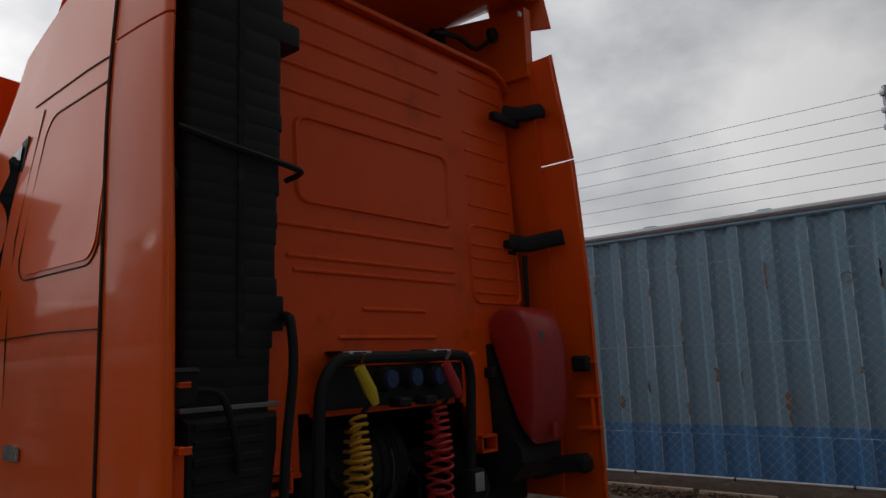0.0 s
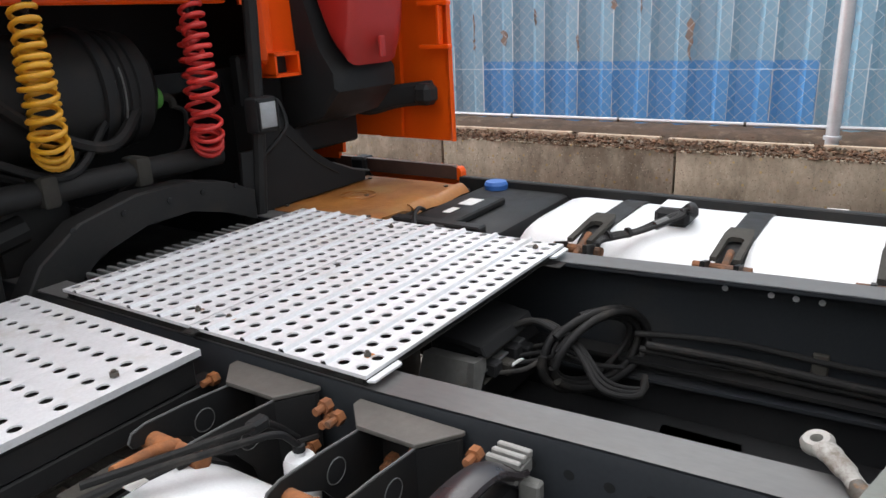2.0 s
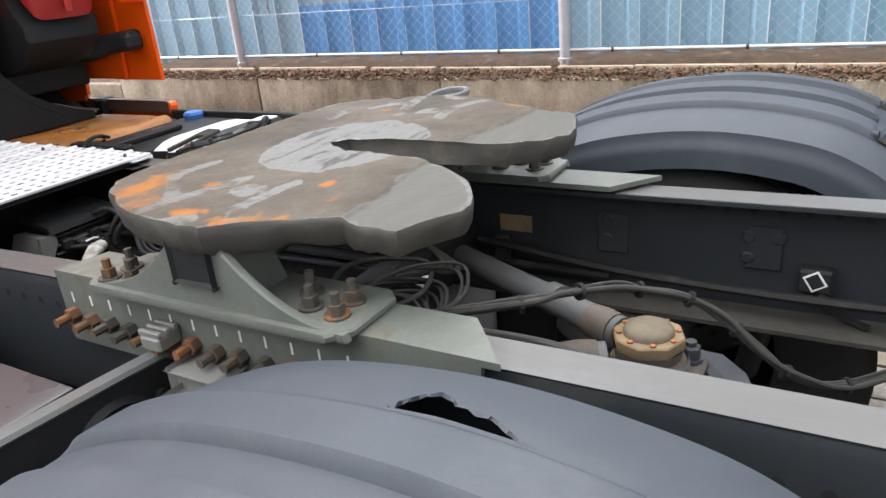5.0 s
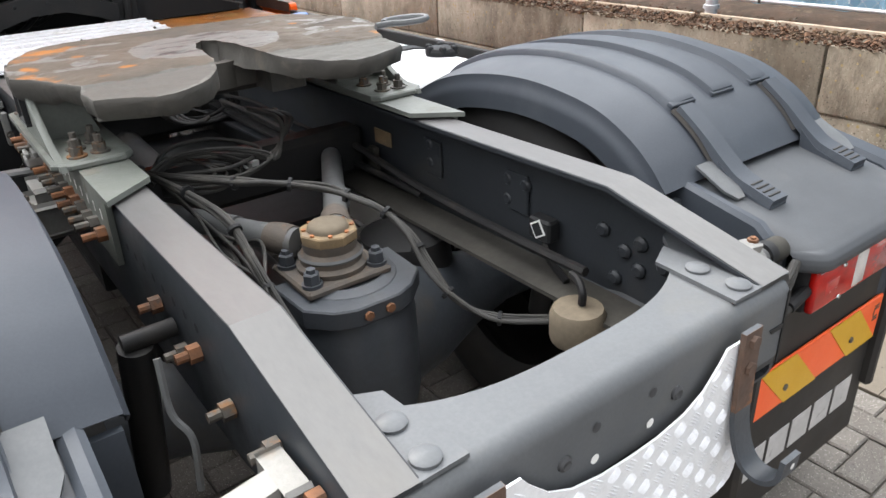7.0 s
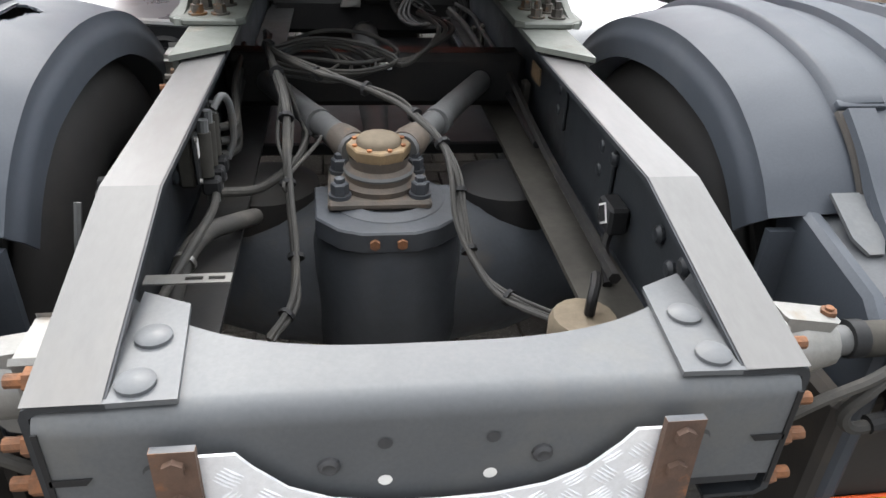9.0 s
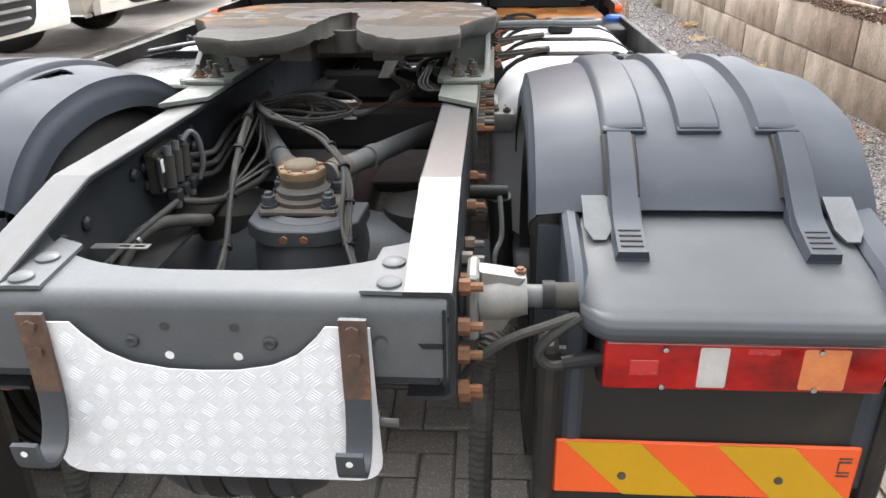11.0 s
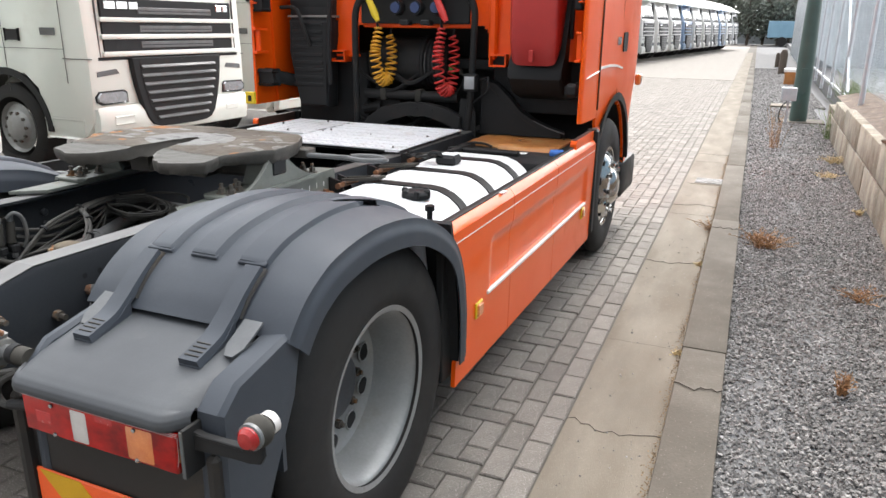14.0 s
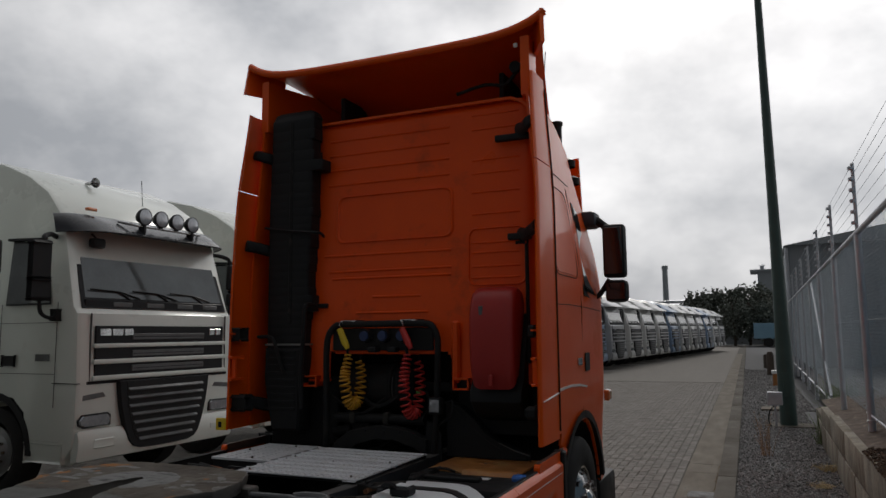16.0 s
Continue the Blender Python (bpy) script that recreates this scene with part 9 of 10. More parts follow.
def coil(x0, zt, zb, mat, name, label, w=0.055, turns=26):
    A, B = Vector((x0, 2.75, 0)), Vector((0.5, 0.866, 0)) * 0.07
    axis = curve_pts([A - B * 0.5 + Vector((0, 0, zt)), A - B * 0.9 + Vector((0, 0, zt - 0.10)), A - B + Vector((0, 0, (zt + zb) / 2)), A - B * 0.62 + Vector((0, 0, zb + 0.045)),
                      A + Vector((0, 0, zb + 0.015)), A + B * 0.62 + Vector((0, 0, zb + 0.045)), A + B + Vector((0, 0, (zt + zb) / 2)), A + B * 0.8 + Vector((0, 0, zt - 0.04))], 12)
    n = turns * 14
    path = []
    for i in range(n + 1):
        t = (i / n) * (len(axis) - 1.001)
        k = int(t)
        c = axis[k].lerp(axis[k + 1], t - k)
        d = (axis[min(k + 1, len(axis) - 1)] - axis[max(k - 1, 0)]).normalized()
        e = Vector((0.866, -0.5, 0))
        f = d.cross(e).normalized()
        r = 0.040 * (0.72 + 0.28 * math.sin(math.pi * i / n)) * (1 + 0.07 * math.sin(i * 0.9) + 0.05 * math.sin(i * 0.137))
        a = 2 * math.pi * turns * i / n
        path.append(c + e * r * math.cos(a) + f * r * math.sin(a))
    h = tpart(name, Geo().tube(path, 0.0068, 8), mat, None, label, 60)
    part("spring_guard", Geo().tube(curve_pts([(x0 - 0.0, 2.66, 1.73), (x0 - 0.01, 2.68, zt + 0.03), tuple(axis[1])]), 0.010, 8), BLACK, h)
    part("tail", Geo().tube(curve_pts([tuple(axis[-1]), (x0 + 0.04, 2.80, zt + 0.03), (x0 + 0.02, 2.78, 1.72)]), 0.007, 6), BLACK, h)


coil(-0.282, 1.67, 1.325, YELLOW, "yellow_coil_hose", "yellow coiled air hose hanging from the rack")
coil(0.205, 1.67, 1.275, RED_HOSE, "red_coil_hose", "red coiled air hose hanging from the rack")

# dark gear under the cab
af = tpart("air_filter", Geo().lathe([(0, -0.42), (0.14, -0.42), (0.165, -0.38), (0.165, 0.0), (0.175, 0.005), (0.175, 0.03), (0.16, 0.04), (0.16, 0.16), (0.12, 0.20), (0.05, 0.215), (0, 0.215)], (-0.05, 3.0, 1.45), "x", 28), BLACKM, None, "black cylindrical filter housing")
part("green_cap", Geo().lathe([(0.030, 0.205), (0.032, 0.212), (0.032, 0.235), (0.028, 0.24), (0, 0.24)], (-0.05, 2.94, 1.42), "x", 18), GREEN_CAP, af, "green plastic plug")
part("ring", Geo().lathe([(0.168, -0.01), (0.178, -0.005), (0.178, 0.012), (0.168, 0.015)], (-0.05, 3.0, 1.45), "x", 28), BLACK, af)
for xa in (0.045, 0.075, 0.105):
    part("rib", Geo().lathe([(0.160, xa), (0.167, xa + 0.004), (0.167, xa + 0.014), (0.160, xa + 0.018)], (-0.05, 3.0, 1.45), "x", 28), BLACK, af)
# grey arc paints a thin highlight on the filter's worn ring
part("worn_arc", Geo().tube([(0.002, 3.0 - 0.177 * math.cos(a), 1.45 + 0.177 * math.sin(a)) for a in [-0.5 + 0.09 * i for i in range(11)]], 0.003, 6), VROD, af)
part("plug_elbow", Geo().tube(curve_pts([(0.19, 2.94, 1.42), (0.222, 2.94, 1.418), (0.238, 2.938, 1.405), (0.24, 2.936, 1.385)]), 0.013, 10), DUSTY, af)
part("cable", Geo().tube(curve_pts([(0.24, 2.936, 1.39), (0.27, 2.92, 1.36), (0.22, 2.9, 1.26), (0.1, 2.9, 1.24)]), 0.008, 6), HOSE, af)
arch = [(-0.48, 0.96), (-0.40, 1.08), (-0.28, 1.16), (-0.1, 1.20), (0.08, 1.20), (0.22, 1.17), (0.33, 1.12), (0.33, 1.02), (0.22, 1.07), (0.08, 1.11), (-0.08, 1.11), (-0.24, 1.06), (-0.34, 0.98), (-0.40, 0.90), (-0.48, 0.90)]
ca = tpart("cab_cross_arch", Geo().prism(arch, "y", 2.70, 2.78, 0.006), BLACKM, None, "dark arched cab suspension beam")
for x in (-0.3, -0.15, 0.0, 0.12, 0.25):
    part("bolt", Geo().lathe([(0.009, 0), (0.008, -0.004), (0, -0.005)], (x, 2.70, 1.13 + 0.03 * (1 - (x * 3) ** 2 * 0.5)), "y", 8), BLACK, ca)
tpart("torsion_tube", Geo().tube([(-0.46, 2.80, 1.24), (0.28, 2.80, 1.24)], 0.035, 12), BLACKM)
for x in (-0.30, -0.02):
    tpart("tube_clamp", Geo().box(x - 0.025, x + 0.025, 2.758, 2.842, 1.20, 1.285, 0.012, 2), DUSTY)
bp = tpart("bracket_plate", Geo().prism([(0.30, 0.98), (0.44, 0.98), (0.43, 1.16), (0.38, 1.24), (0.32, 1.24)], "y", 2.735, 2.75, 0.003), BLACKM)
for x, z in ((0.36, 1.05), (0.36, 1.12), (0.40, 1.09)):
    part("hole", Geo().lathe([(0, 0), (0.014, 0)], (x, 2.734, z), "y", 10), BLACK, bp, "", 0)
LAMP_CLEAR = material("clear_lamp_glass", (0.75, 0.76, 0.78), (0.62, 0.63, 0.65), rough=0.12, trans=0.55, scale=20, fine=120, bump=0.15, coat=0.5)
wl = tpart("work_lamp", Geo().box(0.355, 0.455, 2.68, 2.74, 1.295, 1.405, 0.012, 2), BLACK, None, "square work lamp with clear glass")
part("reflector", Geo().lathe([(0.037, -0.001), (0.030, 0.012), (0.018, 0.022), (0.008, 0.026), (0, 0.026)], (0.405, 2.681, 1.35), "y", 20), CHROME, wl)
part("bulb", Geo().tube([(0.405, 2.705, 1.35), (0.405, 2.684, 1.35)], 0.007, 8), WORN, wl)
part("glass", Geo().sheet(lambda u, v: Vector((0.366 + 0.078 * u, 2.6795 - 0.006 * (1 - (2 * u - 1) ** 2) * (1 - (2 * v - 1) ** 2), 1.311 + 0.078 * v)), 10, 10, None, 0.002), LAMP_CLEAR, wl, "ribbed clear glass", 60)
for a in (0.361, 0.443):
    part("bezel", Geo().box(a, a + 0.007, 2.672, 2.684, 1.303, 1.397, 0.002), BLACK, wl)
part("bracket", Geo().tube(curve_pts([(0.44, 2.76, 1.36), (0.50, 2.76, 1.38), (0.52, 2.74, 1.37), (0.52, 2.72, 1.30), (0.46, 2.72, 1.25), (0.42, 2.73, 1.22)]), 0.008, 6), BLACK, wl)
tpart("firewall", Geo().box(-1.05, 1.05, 3.28, 3.33, 0.55, 1.9), BLACK)
tpart("engine_block", Geo().box(-0.45, 0.45, 3.35, 4.6, 0.5, 1.42, 0.05), BLACKM)
tpart("pump_unit", Geo().box(-0.42, -0.20, 2.85, 3.05, 1.0, 1.22, 0.03, 2).tube([(-0.5, 2.85, 1.12), (-0.35, 2.85, 1.15)], 0.04, 10), BLACKM)
for k in range(7):
    a = Vector((rng.uniform(-0.6, -0.35), rng.uniform(2.75, 2.9), rng.uniform(1.0, 1.5)))
    tpart("hose", Geo().tube(curve_pts([a, a + Vector((0.15, 0.05, -0.1)), a + Vector((0.32, 0.02, -0.16)), a + Vector((0.5, 0.1, -0.05))]), rng.uniform(0.010, 0.018), 7), HOSE)
fin = tpart("gearbox_fins", Geo().box(-0.30, 0.24, 2.56, 2.60, 1.0, 1.02), VROD, None, "dusty ribbed gearbox casing")
for k in range(18):
    part("fin", Geo().box(-0.30 + 0.03 * k, -0.288 + 0.03 * k, 2.53, 2.68, 0.985, 1.035, 0.002), VROD, fin)
gl = tpart("wing_liner", Geo().lathe([(0.70, 0.52), (0.70, 1.15)], (0, 3.66, 0.53), "x", 20, math.pi * 0.52, math.pi * 1.0), BLACK, None, "black plastic wing liner")
part("liner_wall", Geo().prism([(3.0, 0.95), (2.93, 1.2), (3.0, 1.45), (3.2, 1.45), (3.25, 0.95)], "x", 0.50, 0.53), BLACK, gl)
tpart("dark_panel", Geo().box(0.50, 1.12, 2.90, 2.95, 1.15, 1.52, 0.01), BLACK)
tpart("dark_panel", Geo().box(-1.12, -0.50, 2.90, 2.95, 1.0, 1.52, 0.01), BLACK)
wt2 = [(0.44, 1.0), (0.44, 1.37), (0.54, 1.35), (0.64, 1.27), (0.73, 1.18), (0.83, 1.11), (0.94, 1.065), (1.03, 1.04), (1.03, 1.0)]
wtp = tpart("wing_end", Geo().prism(wt2, "y", 2.80, 2.90, 0.012), BLACK, None, "black plastic wing end")
# grey tube stands in for the highlight on the wing's lower edge
part("worn_edge", Geo().tube([(x, 2.802, z + 0.001) for x, z in wt2[5:8]] + [(1.05, 2.802, 1.036)], [0.003, 0.004, 0.006, 0.004], 6), VROD, wtp)
part("fold_line", Geo().tube(curve_pts([(0.50, 2.797, 1.33), (0.62, 2.797, 1.23), (0.74, 2.797, 1.13), (0.86, 2.797, 1.06)]), 0.002, 5), DUSTY, wtp)

# red case on its black holder
def moulded(profile, x0, x1, ends):
    """A (y, z) outline drawn from x0 to x1, shrinking towards its ends."""
    n = len(profile)
    cy, cz = sum(p[0] for p in profile) / n, sum(p[1] for p in profile) / n
    vs = [(x0 + (x1 - x0) * t, cy + (y - cy) * k, cz + (z - cz) * k) for t, k in ends for y, z in profile]
    fs = [[r * n + i, r * n + (i + 1) % n, (r + 1) * n + (i + 1) % n, (r + 1) * n + i] for r in range(len(ends) - 1) for i in range(n)]
    fs += [list(range(n))[::-1], [(len(ends) - 1) * n + i for i in range(n)]]
    return Geo().add(vs, fs)


ROUND = ((0, 0.84), (0.02, 0.91), (0.06, 0.96), (0.13, 0.99), (0.22, 1.0), (0.78, 1.0), (0.87, 0.99), (0.94, 0.96), (0.98, 0.91), (1, 0.84))
case = [tuple(p.yz) for p in curve_pts([(0, 2.60, 1.47), (0, 2.56, 1.6), (0, 2.55, 1.9), (0, 2.59, 2.06), (0, 2.68, 2.12), (0, 2.80, 2.10), (0, 2.83, 2.0), (0, 2.75, 1.75), (0, 2.67, 1.55), (0, 2.60, 1.47)], 4)[:-1]]
hold = [(2.69, 1.52), (2.77, 1.75), (2.835, 1.98), (2.845, 2.06), (2.90, 2.10), (2.90, 1.25), (2.72, 1.30), (2.63, 1.39), (2.63, 1.44)]
rc = tpart("red_case", moulded(case, 0.72, 1.03, ROUND), RED_CASE, None, "red plastic equipment case with rounded lid", 50)
part("holder", moulded(hold, 0.69, 1.05, ((0, 0.95), (0.04, 1.0), (0.96, 1.0), (1, 0.95))), BLACK, rc, "black plastic holder", 40)
part("latch", Geo().box(0.855, 0.885, 2.545, 2.56, 1.49, 1.56, 0.004), RED_CASE, rc)
part("sight_glass", Geo().box(0.79, 0.82, 2.553, 2.566, 1.83, 1.99, 0.004), VROD, rc, "grey inspection window")
part("side_hinge", Geo().box(0.66, 0.70, 2.76, 2.84, 1.77, 1.82, 0.008), BLACK, rc)


# the cab rides slightly high on its springs
for ob in truck.children_recursive:
    if ob.type == "MESH" and max(q[1] for q in ob.bound_box) > 2.3 and max(q[2] for q in ob.bound_box) > 1.2:
        for v in ob.data.vertices:
            if v.co.y > 2.3 and v.co.z > 1.2:
                v.co.z += 0.042 * step_up(v.co.z, 1.2, 1.9)

# ---- parked trucks across the yard ----
SEAM_G = material("grey_panel_gap", (0.10, 0.10, 0.095), rough=0.8, bump=0.0)
def parked_truck(name, label, paint, m, near=True, tall=0.0):
    """Front at x = 0, facing +x; half width 1.25."""
    t = thing(name, label, "truck", "trucks parked in a row")
    t.matrix_world = m
    R2 = lambda nm, g, mt, par=None, lb="", sm=32: part(nm, g, mt, par or t, lb, sm)
    side = [(-2.25, 0.75), (-2.0, 0.75), (-1.97, 1.0), (-1.75, 1.16), (-1.4, 1.2), (-1.05, 1.16), (-0.85, 1.0), (-0.80, 0.45), (-0.15, 0.35), (-0.03, 0.5), (0.0, 0.8), (0.0, 1.25),
            (-0.03, 2.02), (-0.10, 2.10), (-0.36, 3.02), (-0.42, 3.16), (-0.52, 3.27), (-0.75, 3.46 + tall * 0.2), (-1.1, 3.55 + tall * 0.85), (-1.6, 3.72 + tall), (-2.2, 3.86 + tall), (-2.25, 3.8 + tall)]
    n = len(side)
    vs, fs = [], []
    ring_y = [(-1.25, 0.06), (-1.235, 0.02), (-1.19, 0.0), (1.19, 0.0), (1.235, 0.02), (1.25, 0.06)]
    for yy, dx in ring_y:
        for x, z in side:
            k = 1 - 0.06 * step_up(z, 2.2, 3.6)
            vs.append((x - (dx if x > -0.6 else 0), yy * k, z - (dx if z > 3.0 else 0)))
    for r in range(len(ring_y) - 1):
        for i in range(n):
            fs.append([r * n + i, r * n + (i + 1) % n, (r + 1) * n + (i + 1) % n, (r + 1) * n + i])
    fs += [list(range(n)), [(len(ring_y) - 1) * n + i for i in range(n)][::-1]]
    R2("cab_body", Geo().add(vs, fs), paint, None, "", 30)

    def slab(y0, y1, p0, p1, off, th, mat, nm, par=None, lb="", narrow=0.0):
        """A panel on the sloping screen plane from p0 to p1 (x, z)."""
        d = Vector((p1[0] - p0[0], 0, p1[1] - p0[1])).normalized()
        nn = Vector((d.z, 0, -d.x))
        vs2 = []
        for o in (off, off + th):
            for (x, z), (a, b) in ((p0, (y0, y1)), (p1, (y0 + narrow, y1 - narrow))):
                q = Vector((x, 0, z)) + nn * o
                vs2 += [(q.x, a, q.z), (q.x, b, q.z)]
        return R2(nm, Geo().add(vs2, [[0, 1, 3, 2], [4, 6, 7, 5], [0, 4, 5, 1], [2, 3, 7, 6], [0, 2, 6, 4], [1, 5, 7, 3]]), mat, par, lb, 0)
    slab(-1.16, 1.16, (-0.085, 2.08), (-0.385, 2.98), 0.004, 0.012, BLACK, "screen_frame", None, "", 0.05)
    slab(-1.10, 1.10, (-0.13, 2.20), (-0.375, 2.94), 0.018, 0.006, SCREEN_G, "windscreen", None, "dark reflecting windscreen", 0.05)
    R2("dashboard", Geo().box(-0.14, -0.075, -1.12, 1.12, 2.09, 2.19, 0.01), BLACK)
    def visor_fn(u, v):
        w = abs(2 * u - 1)
        drop = 0.10 * max(0, (w - 0.72) / 0.28) ** 2
        return Vector((-0.40 + 0.42 * v - (0.10 + 0.34 * v) * max(0, (w - 0.62) / 0.38) ** 2.4, 1.27 * (2 * u - 1), 3.20 - 0.235 * v ** 1.3 - 0.3 * drop * (1 - v)))
    R2("sun_visor", Geo().sheet(visor_fn, 36, 8, None, 0.022), SMOKED if near else paint, None, "dark smoked sun visor", 50)
    # grille
    gp = R2("grille", Geo().box(-0.02, 0.014, -1.03, 1.03, 1.26, 1.88, 0.006), BLACK, None, "dark front grille with pale bars")
    for z, h in ((1.255, 0.055), (1.44, 0.055), (1.625, 0.05)):
        part("grille_bar", Geo().box(0.0, 0.036, -1.06, 1.06, z, z + h, 0.010, 2), paint, gp)
    for z in (1.375, 1.55, 1.75):
        lv = part("louvre", Geo().box(0.006, 0.026, -0.52, 0.66, z - 0.035, z + 0.04, 0.006), VROD, gp)
        if near:
            part("slot", Geo().box(0.02, 0.0275, -0.50, 0.64, z - 0.004, z + 0.004), BLACK, lv)
    for a, b in ((-0.98, -0.83), (-0.81, -0.66), (-0.64, -0.51), (0.76, 0.86), (0.88, 0.97)):
        part("emblem", Geo().box(0.012, 0.022, a, b, 1.765, 1.845, 0.004), CHROME, gp, "plain bright emblem block")
    R2("panel_gap", Geo().box(-0.02, 0.004, -1.12, 1.12, 1.215, 1.25), BLACK)
    lower = [(0.72, 1.235), (0.71, 1.10), (0.68, 0.90), (0.62, 0.66), (0.56, 0.50), (0.49, 0.42), (0.38, 0.385), (0.18, 0.375)]
    lg = R2("lower_grille", Geo().prism(lower + [(-y, z) for y, z in lower[::-1]], "x", -0.01, 0.068, 0.012), BLACK, None, "black lower grille with slats")
    part("mesh", Geo().prism([(y * 0.86, 0.44 + (z - 0.375) * 0.90) for y, z in lower + [(-y, z) for y, z in lower[::-1]]], "x", 0.06, 0.0715), BLACKM, lg)
    for k in range(7):
        z = 0.475 + 0.105 * k
        w = 0.39 + 0.21 * min(1.0, (z - 0.42) / 0.55) ** 0.8
        part("slat", Geo().prism([(0.070, z), (0.098, z + 0.008), (0.098, z + 0.018), (0.070, z + 0.045)], "y", -w, w, 0.003), VROD, lg)
    for s2 in (-1, 1):
        hl = R2("headlamp", Geo().prism([(s2 * 0.80, 0.73), (s2 * 1.13, 0.72), (s2 * 1.19, 0.75), (s2 * 1.20, 0.80), (s2 * 1.16, 0.85), (s2 * 0.84, 0.855), (s2 * 0.80, 0.83)], "x", -0.06, 0.022, 0.012), LAMP_G, None, "clear glass headlamp unit")
        R2("headlamp_surround", Geo().prism([(s2 * 0.785, 0.715), (s2 * 1.14, 0.705), (s2 * 1.205, 0.74), (s2 * 1.215, 0.805), (s2 * 1.17, 0.865), (s2 * 0.83, 0.87), (s2 * 0.785, 0.84)], "x", -0.06, 0.012), BLACK)
        R2("air_slot", Geo().prism([(s2 * 0.86, 1.06), (s2 * 1.16, 1.03), (s2 * 1.16, 1.09), (s2 * 0.90, 1.115)], "x", -0.02, 0.006), VROD, None, "shaded recess beside the grille")
        R2("corner_seam", Geo().box(-0.02, 0.004, s2 * 1.085 - 0.004, s2 * 1.085 + 0.004, 1.25, 2.02), SEAM_G)
        R2("corner_seam", Geo().box(-0.40, 0.002, s2 * 1.2, s2 * 1.2525, 1.228, 1.238), SEAM_G)
        R2("tow_cover", Geo().box(-0.02, 0.056, s2 * 0.78, s2 * 1.02, 0.47, 0.56, 0.012), paint)
        part("reflector", Geo().lathe([(0.06, 0.023), (0.055, 0.018), (0, 0.016)], (0, s2 * 0.86, 0.78), "x", 16), CHROME, hl)
        part("reflector", Geo().lathe([(0.06, 0.023), (0.055, 0.018), (0, 0.016)], (0, s2 * 1.0, 0.78), "x", 16), CHROME, hl)
        # mirrors
        mm = R2("door_mirror", Geo().box(-0.36, -0.27, s2 * 1.46, s2 * 1.61, 2.42, 2.80, 0.035, 3), BLACK, None, "black door mirrors")
        part("wide_mirror", Geo().box(-0.36, -0.27, s2 * 1.46, s2 * 1.61, 2.19, 2.38, 0.035, 3), BLACK, mm)
        part("arm", Geo().tube(curve_pts([(-0.36, s2 * 1.24, 2.00), (-0.34, s2 * 1.36, 1.97), (-0.32, s2 * 1.49, 2.03), (-0.32, s2 * 1.52, 2.22)]), 0.022, 8), BLACK, mm)
        part("arm_foot", Geo().box(-0.40, -0.31, s2 * 1.22, s2 * 1.30, 1.95, 2.06, 0.015), BLACK, mm)
        part("upper_arm", Geo().tube(curve_pts([(-0.50, s2 * 1.21, 2.92), (-0.42, s2 * 1.34, 2.93), (-0.33, s2 * 1.48, 2.88), (-0.32, s2 * 1.50, 2.78)]), 0.03, 8), BLACK, mm)
        # side window and seams
        sw = [(-1.25, 2.15), (-0.50, 2.15), (-0.62, 2.85), (-1.22, 2.88)]
        nw = len(sw)
        for nm, mt, o, k in (("window_frame", BLACK, 0.004, 1.06), ("side_window", SCREEN_G, 0.010, 1.0)):
            cx, cz = -0.9, 2.5
            vs2 = []
            for d in (0, 0.006):
                for x, z in sw:
                    xx, zz2 = cx + (x - cx) * k, cz + (z - cz) * k
                    yk = 1.25 * (1 - 0.06 * step_up(zz2, 2.2, 3.6))
                    vs2.append((xx, s2 * (yk + o + d - 0.004), zz2))
            R2(nm, Geo().add(vs2, [[0, 1, 2, 3], [4, 7, 6, 5], [0, 4, 5, 1], [1, 5, 6, 2], [2, 6, 7, 3], [3, 7, 4, 0]]), mt, None, "", 0)
        R2("window_visor", Geo().prism([(-1.28, 2.91), (-0.66, 2.89), (-0.64, 2.915), (-1.28, 2.94)], "y", s2 * 1.20, s2 * 1.27), BLACK)
        for xs in (-1.34, -0.36):
            R2("door_gap", Geo().box(xs - 0.004, xs + 0.004, s2 * 1.2485, s2 * 1.2525, 0.95, 2.15), SEAM_G)
        for z in (1.92, 1.335):
            R2("door_gap", Geo().box(-2.2, -0.36, s2 * 1.2485, s2 * 1.252, z - 0.003, z + 0.003), SEAM_G)
        R2("door_handle", Geo().box(-1.28, -1.06, s2 * 1.245, s2 * 1.26, 1.42, 1.54, 0.01), BLACK, None, "black door handle")
        R2("badge", Geo().box(-0.70, -0.46, s2 * 1.249, s2 * 1.254, 1.48, 1.56), VROD, None, "plain grey badge block")
        # wheels and arch
        w2 = R2("wheel", Geo().lathe([(0.29, s2 * 0.95), (0.36, s2 * 1.22), (0.46, s2 * 1.22), (0.51, s2 * 1.19), (0.52, s2 * 1.15), (0.52, s2 * 0.95)], (-1.4, 0, 0.52), "y", 36), RUBBER, None, "black tyre", 40)
        part("rim", Geo().lathe([(0.30, s2 * 1.19), (0.27, s2 * 1.15), (0.20, s2 * 1.17), (0.16, s2 * 1.22), (0.10, s2 * 1.24), (0, s2 * 1.24)], (-1.4, 0, 0.52), "y", 30), RIM, w2)
        for k in range(10):
            a = k * math.pi / 5
            part("wheel_nut", hexbolt(Geo(), (-1.4 + 0.17 * math.cos(a), s2 * 1.20, 0.52 + 0.17 * math.sin(a)), "y", 0.02, s2 * 0.03, 0), DIRTBOLT, w2)
        R2("arch_moulding", Geo().lathe([(0.62, s2 * 1.0), (0.62, s2 * 1.262), (0.70, s2 * 1.262), (0.70, s2 * 1.24)], (-1.4, 0, 0.52), "y", 20, -0.45 * math.pi, 0.5 * math.pi), BLACK)
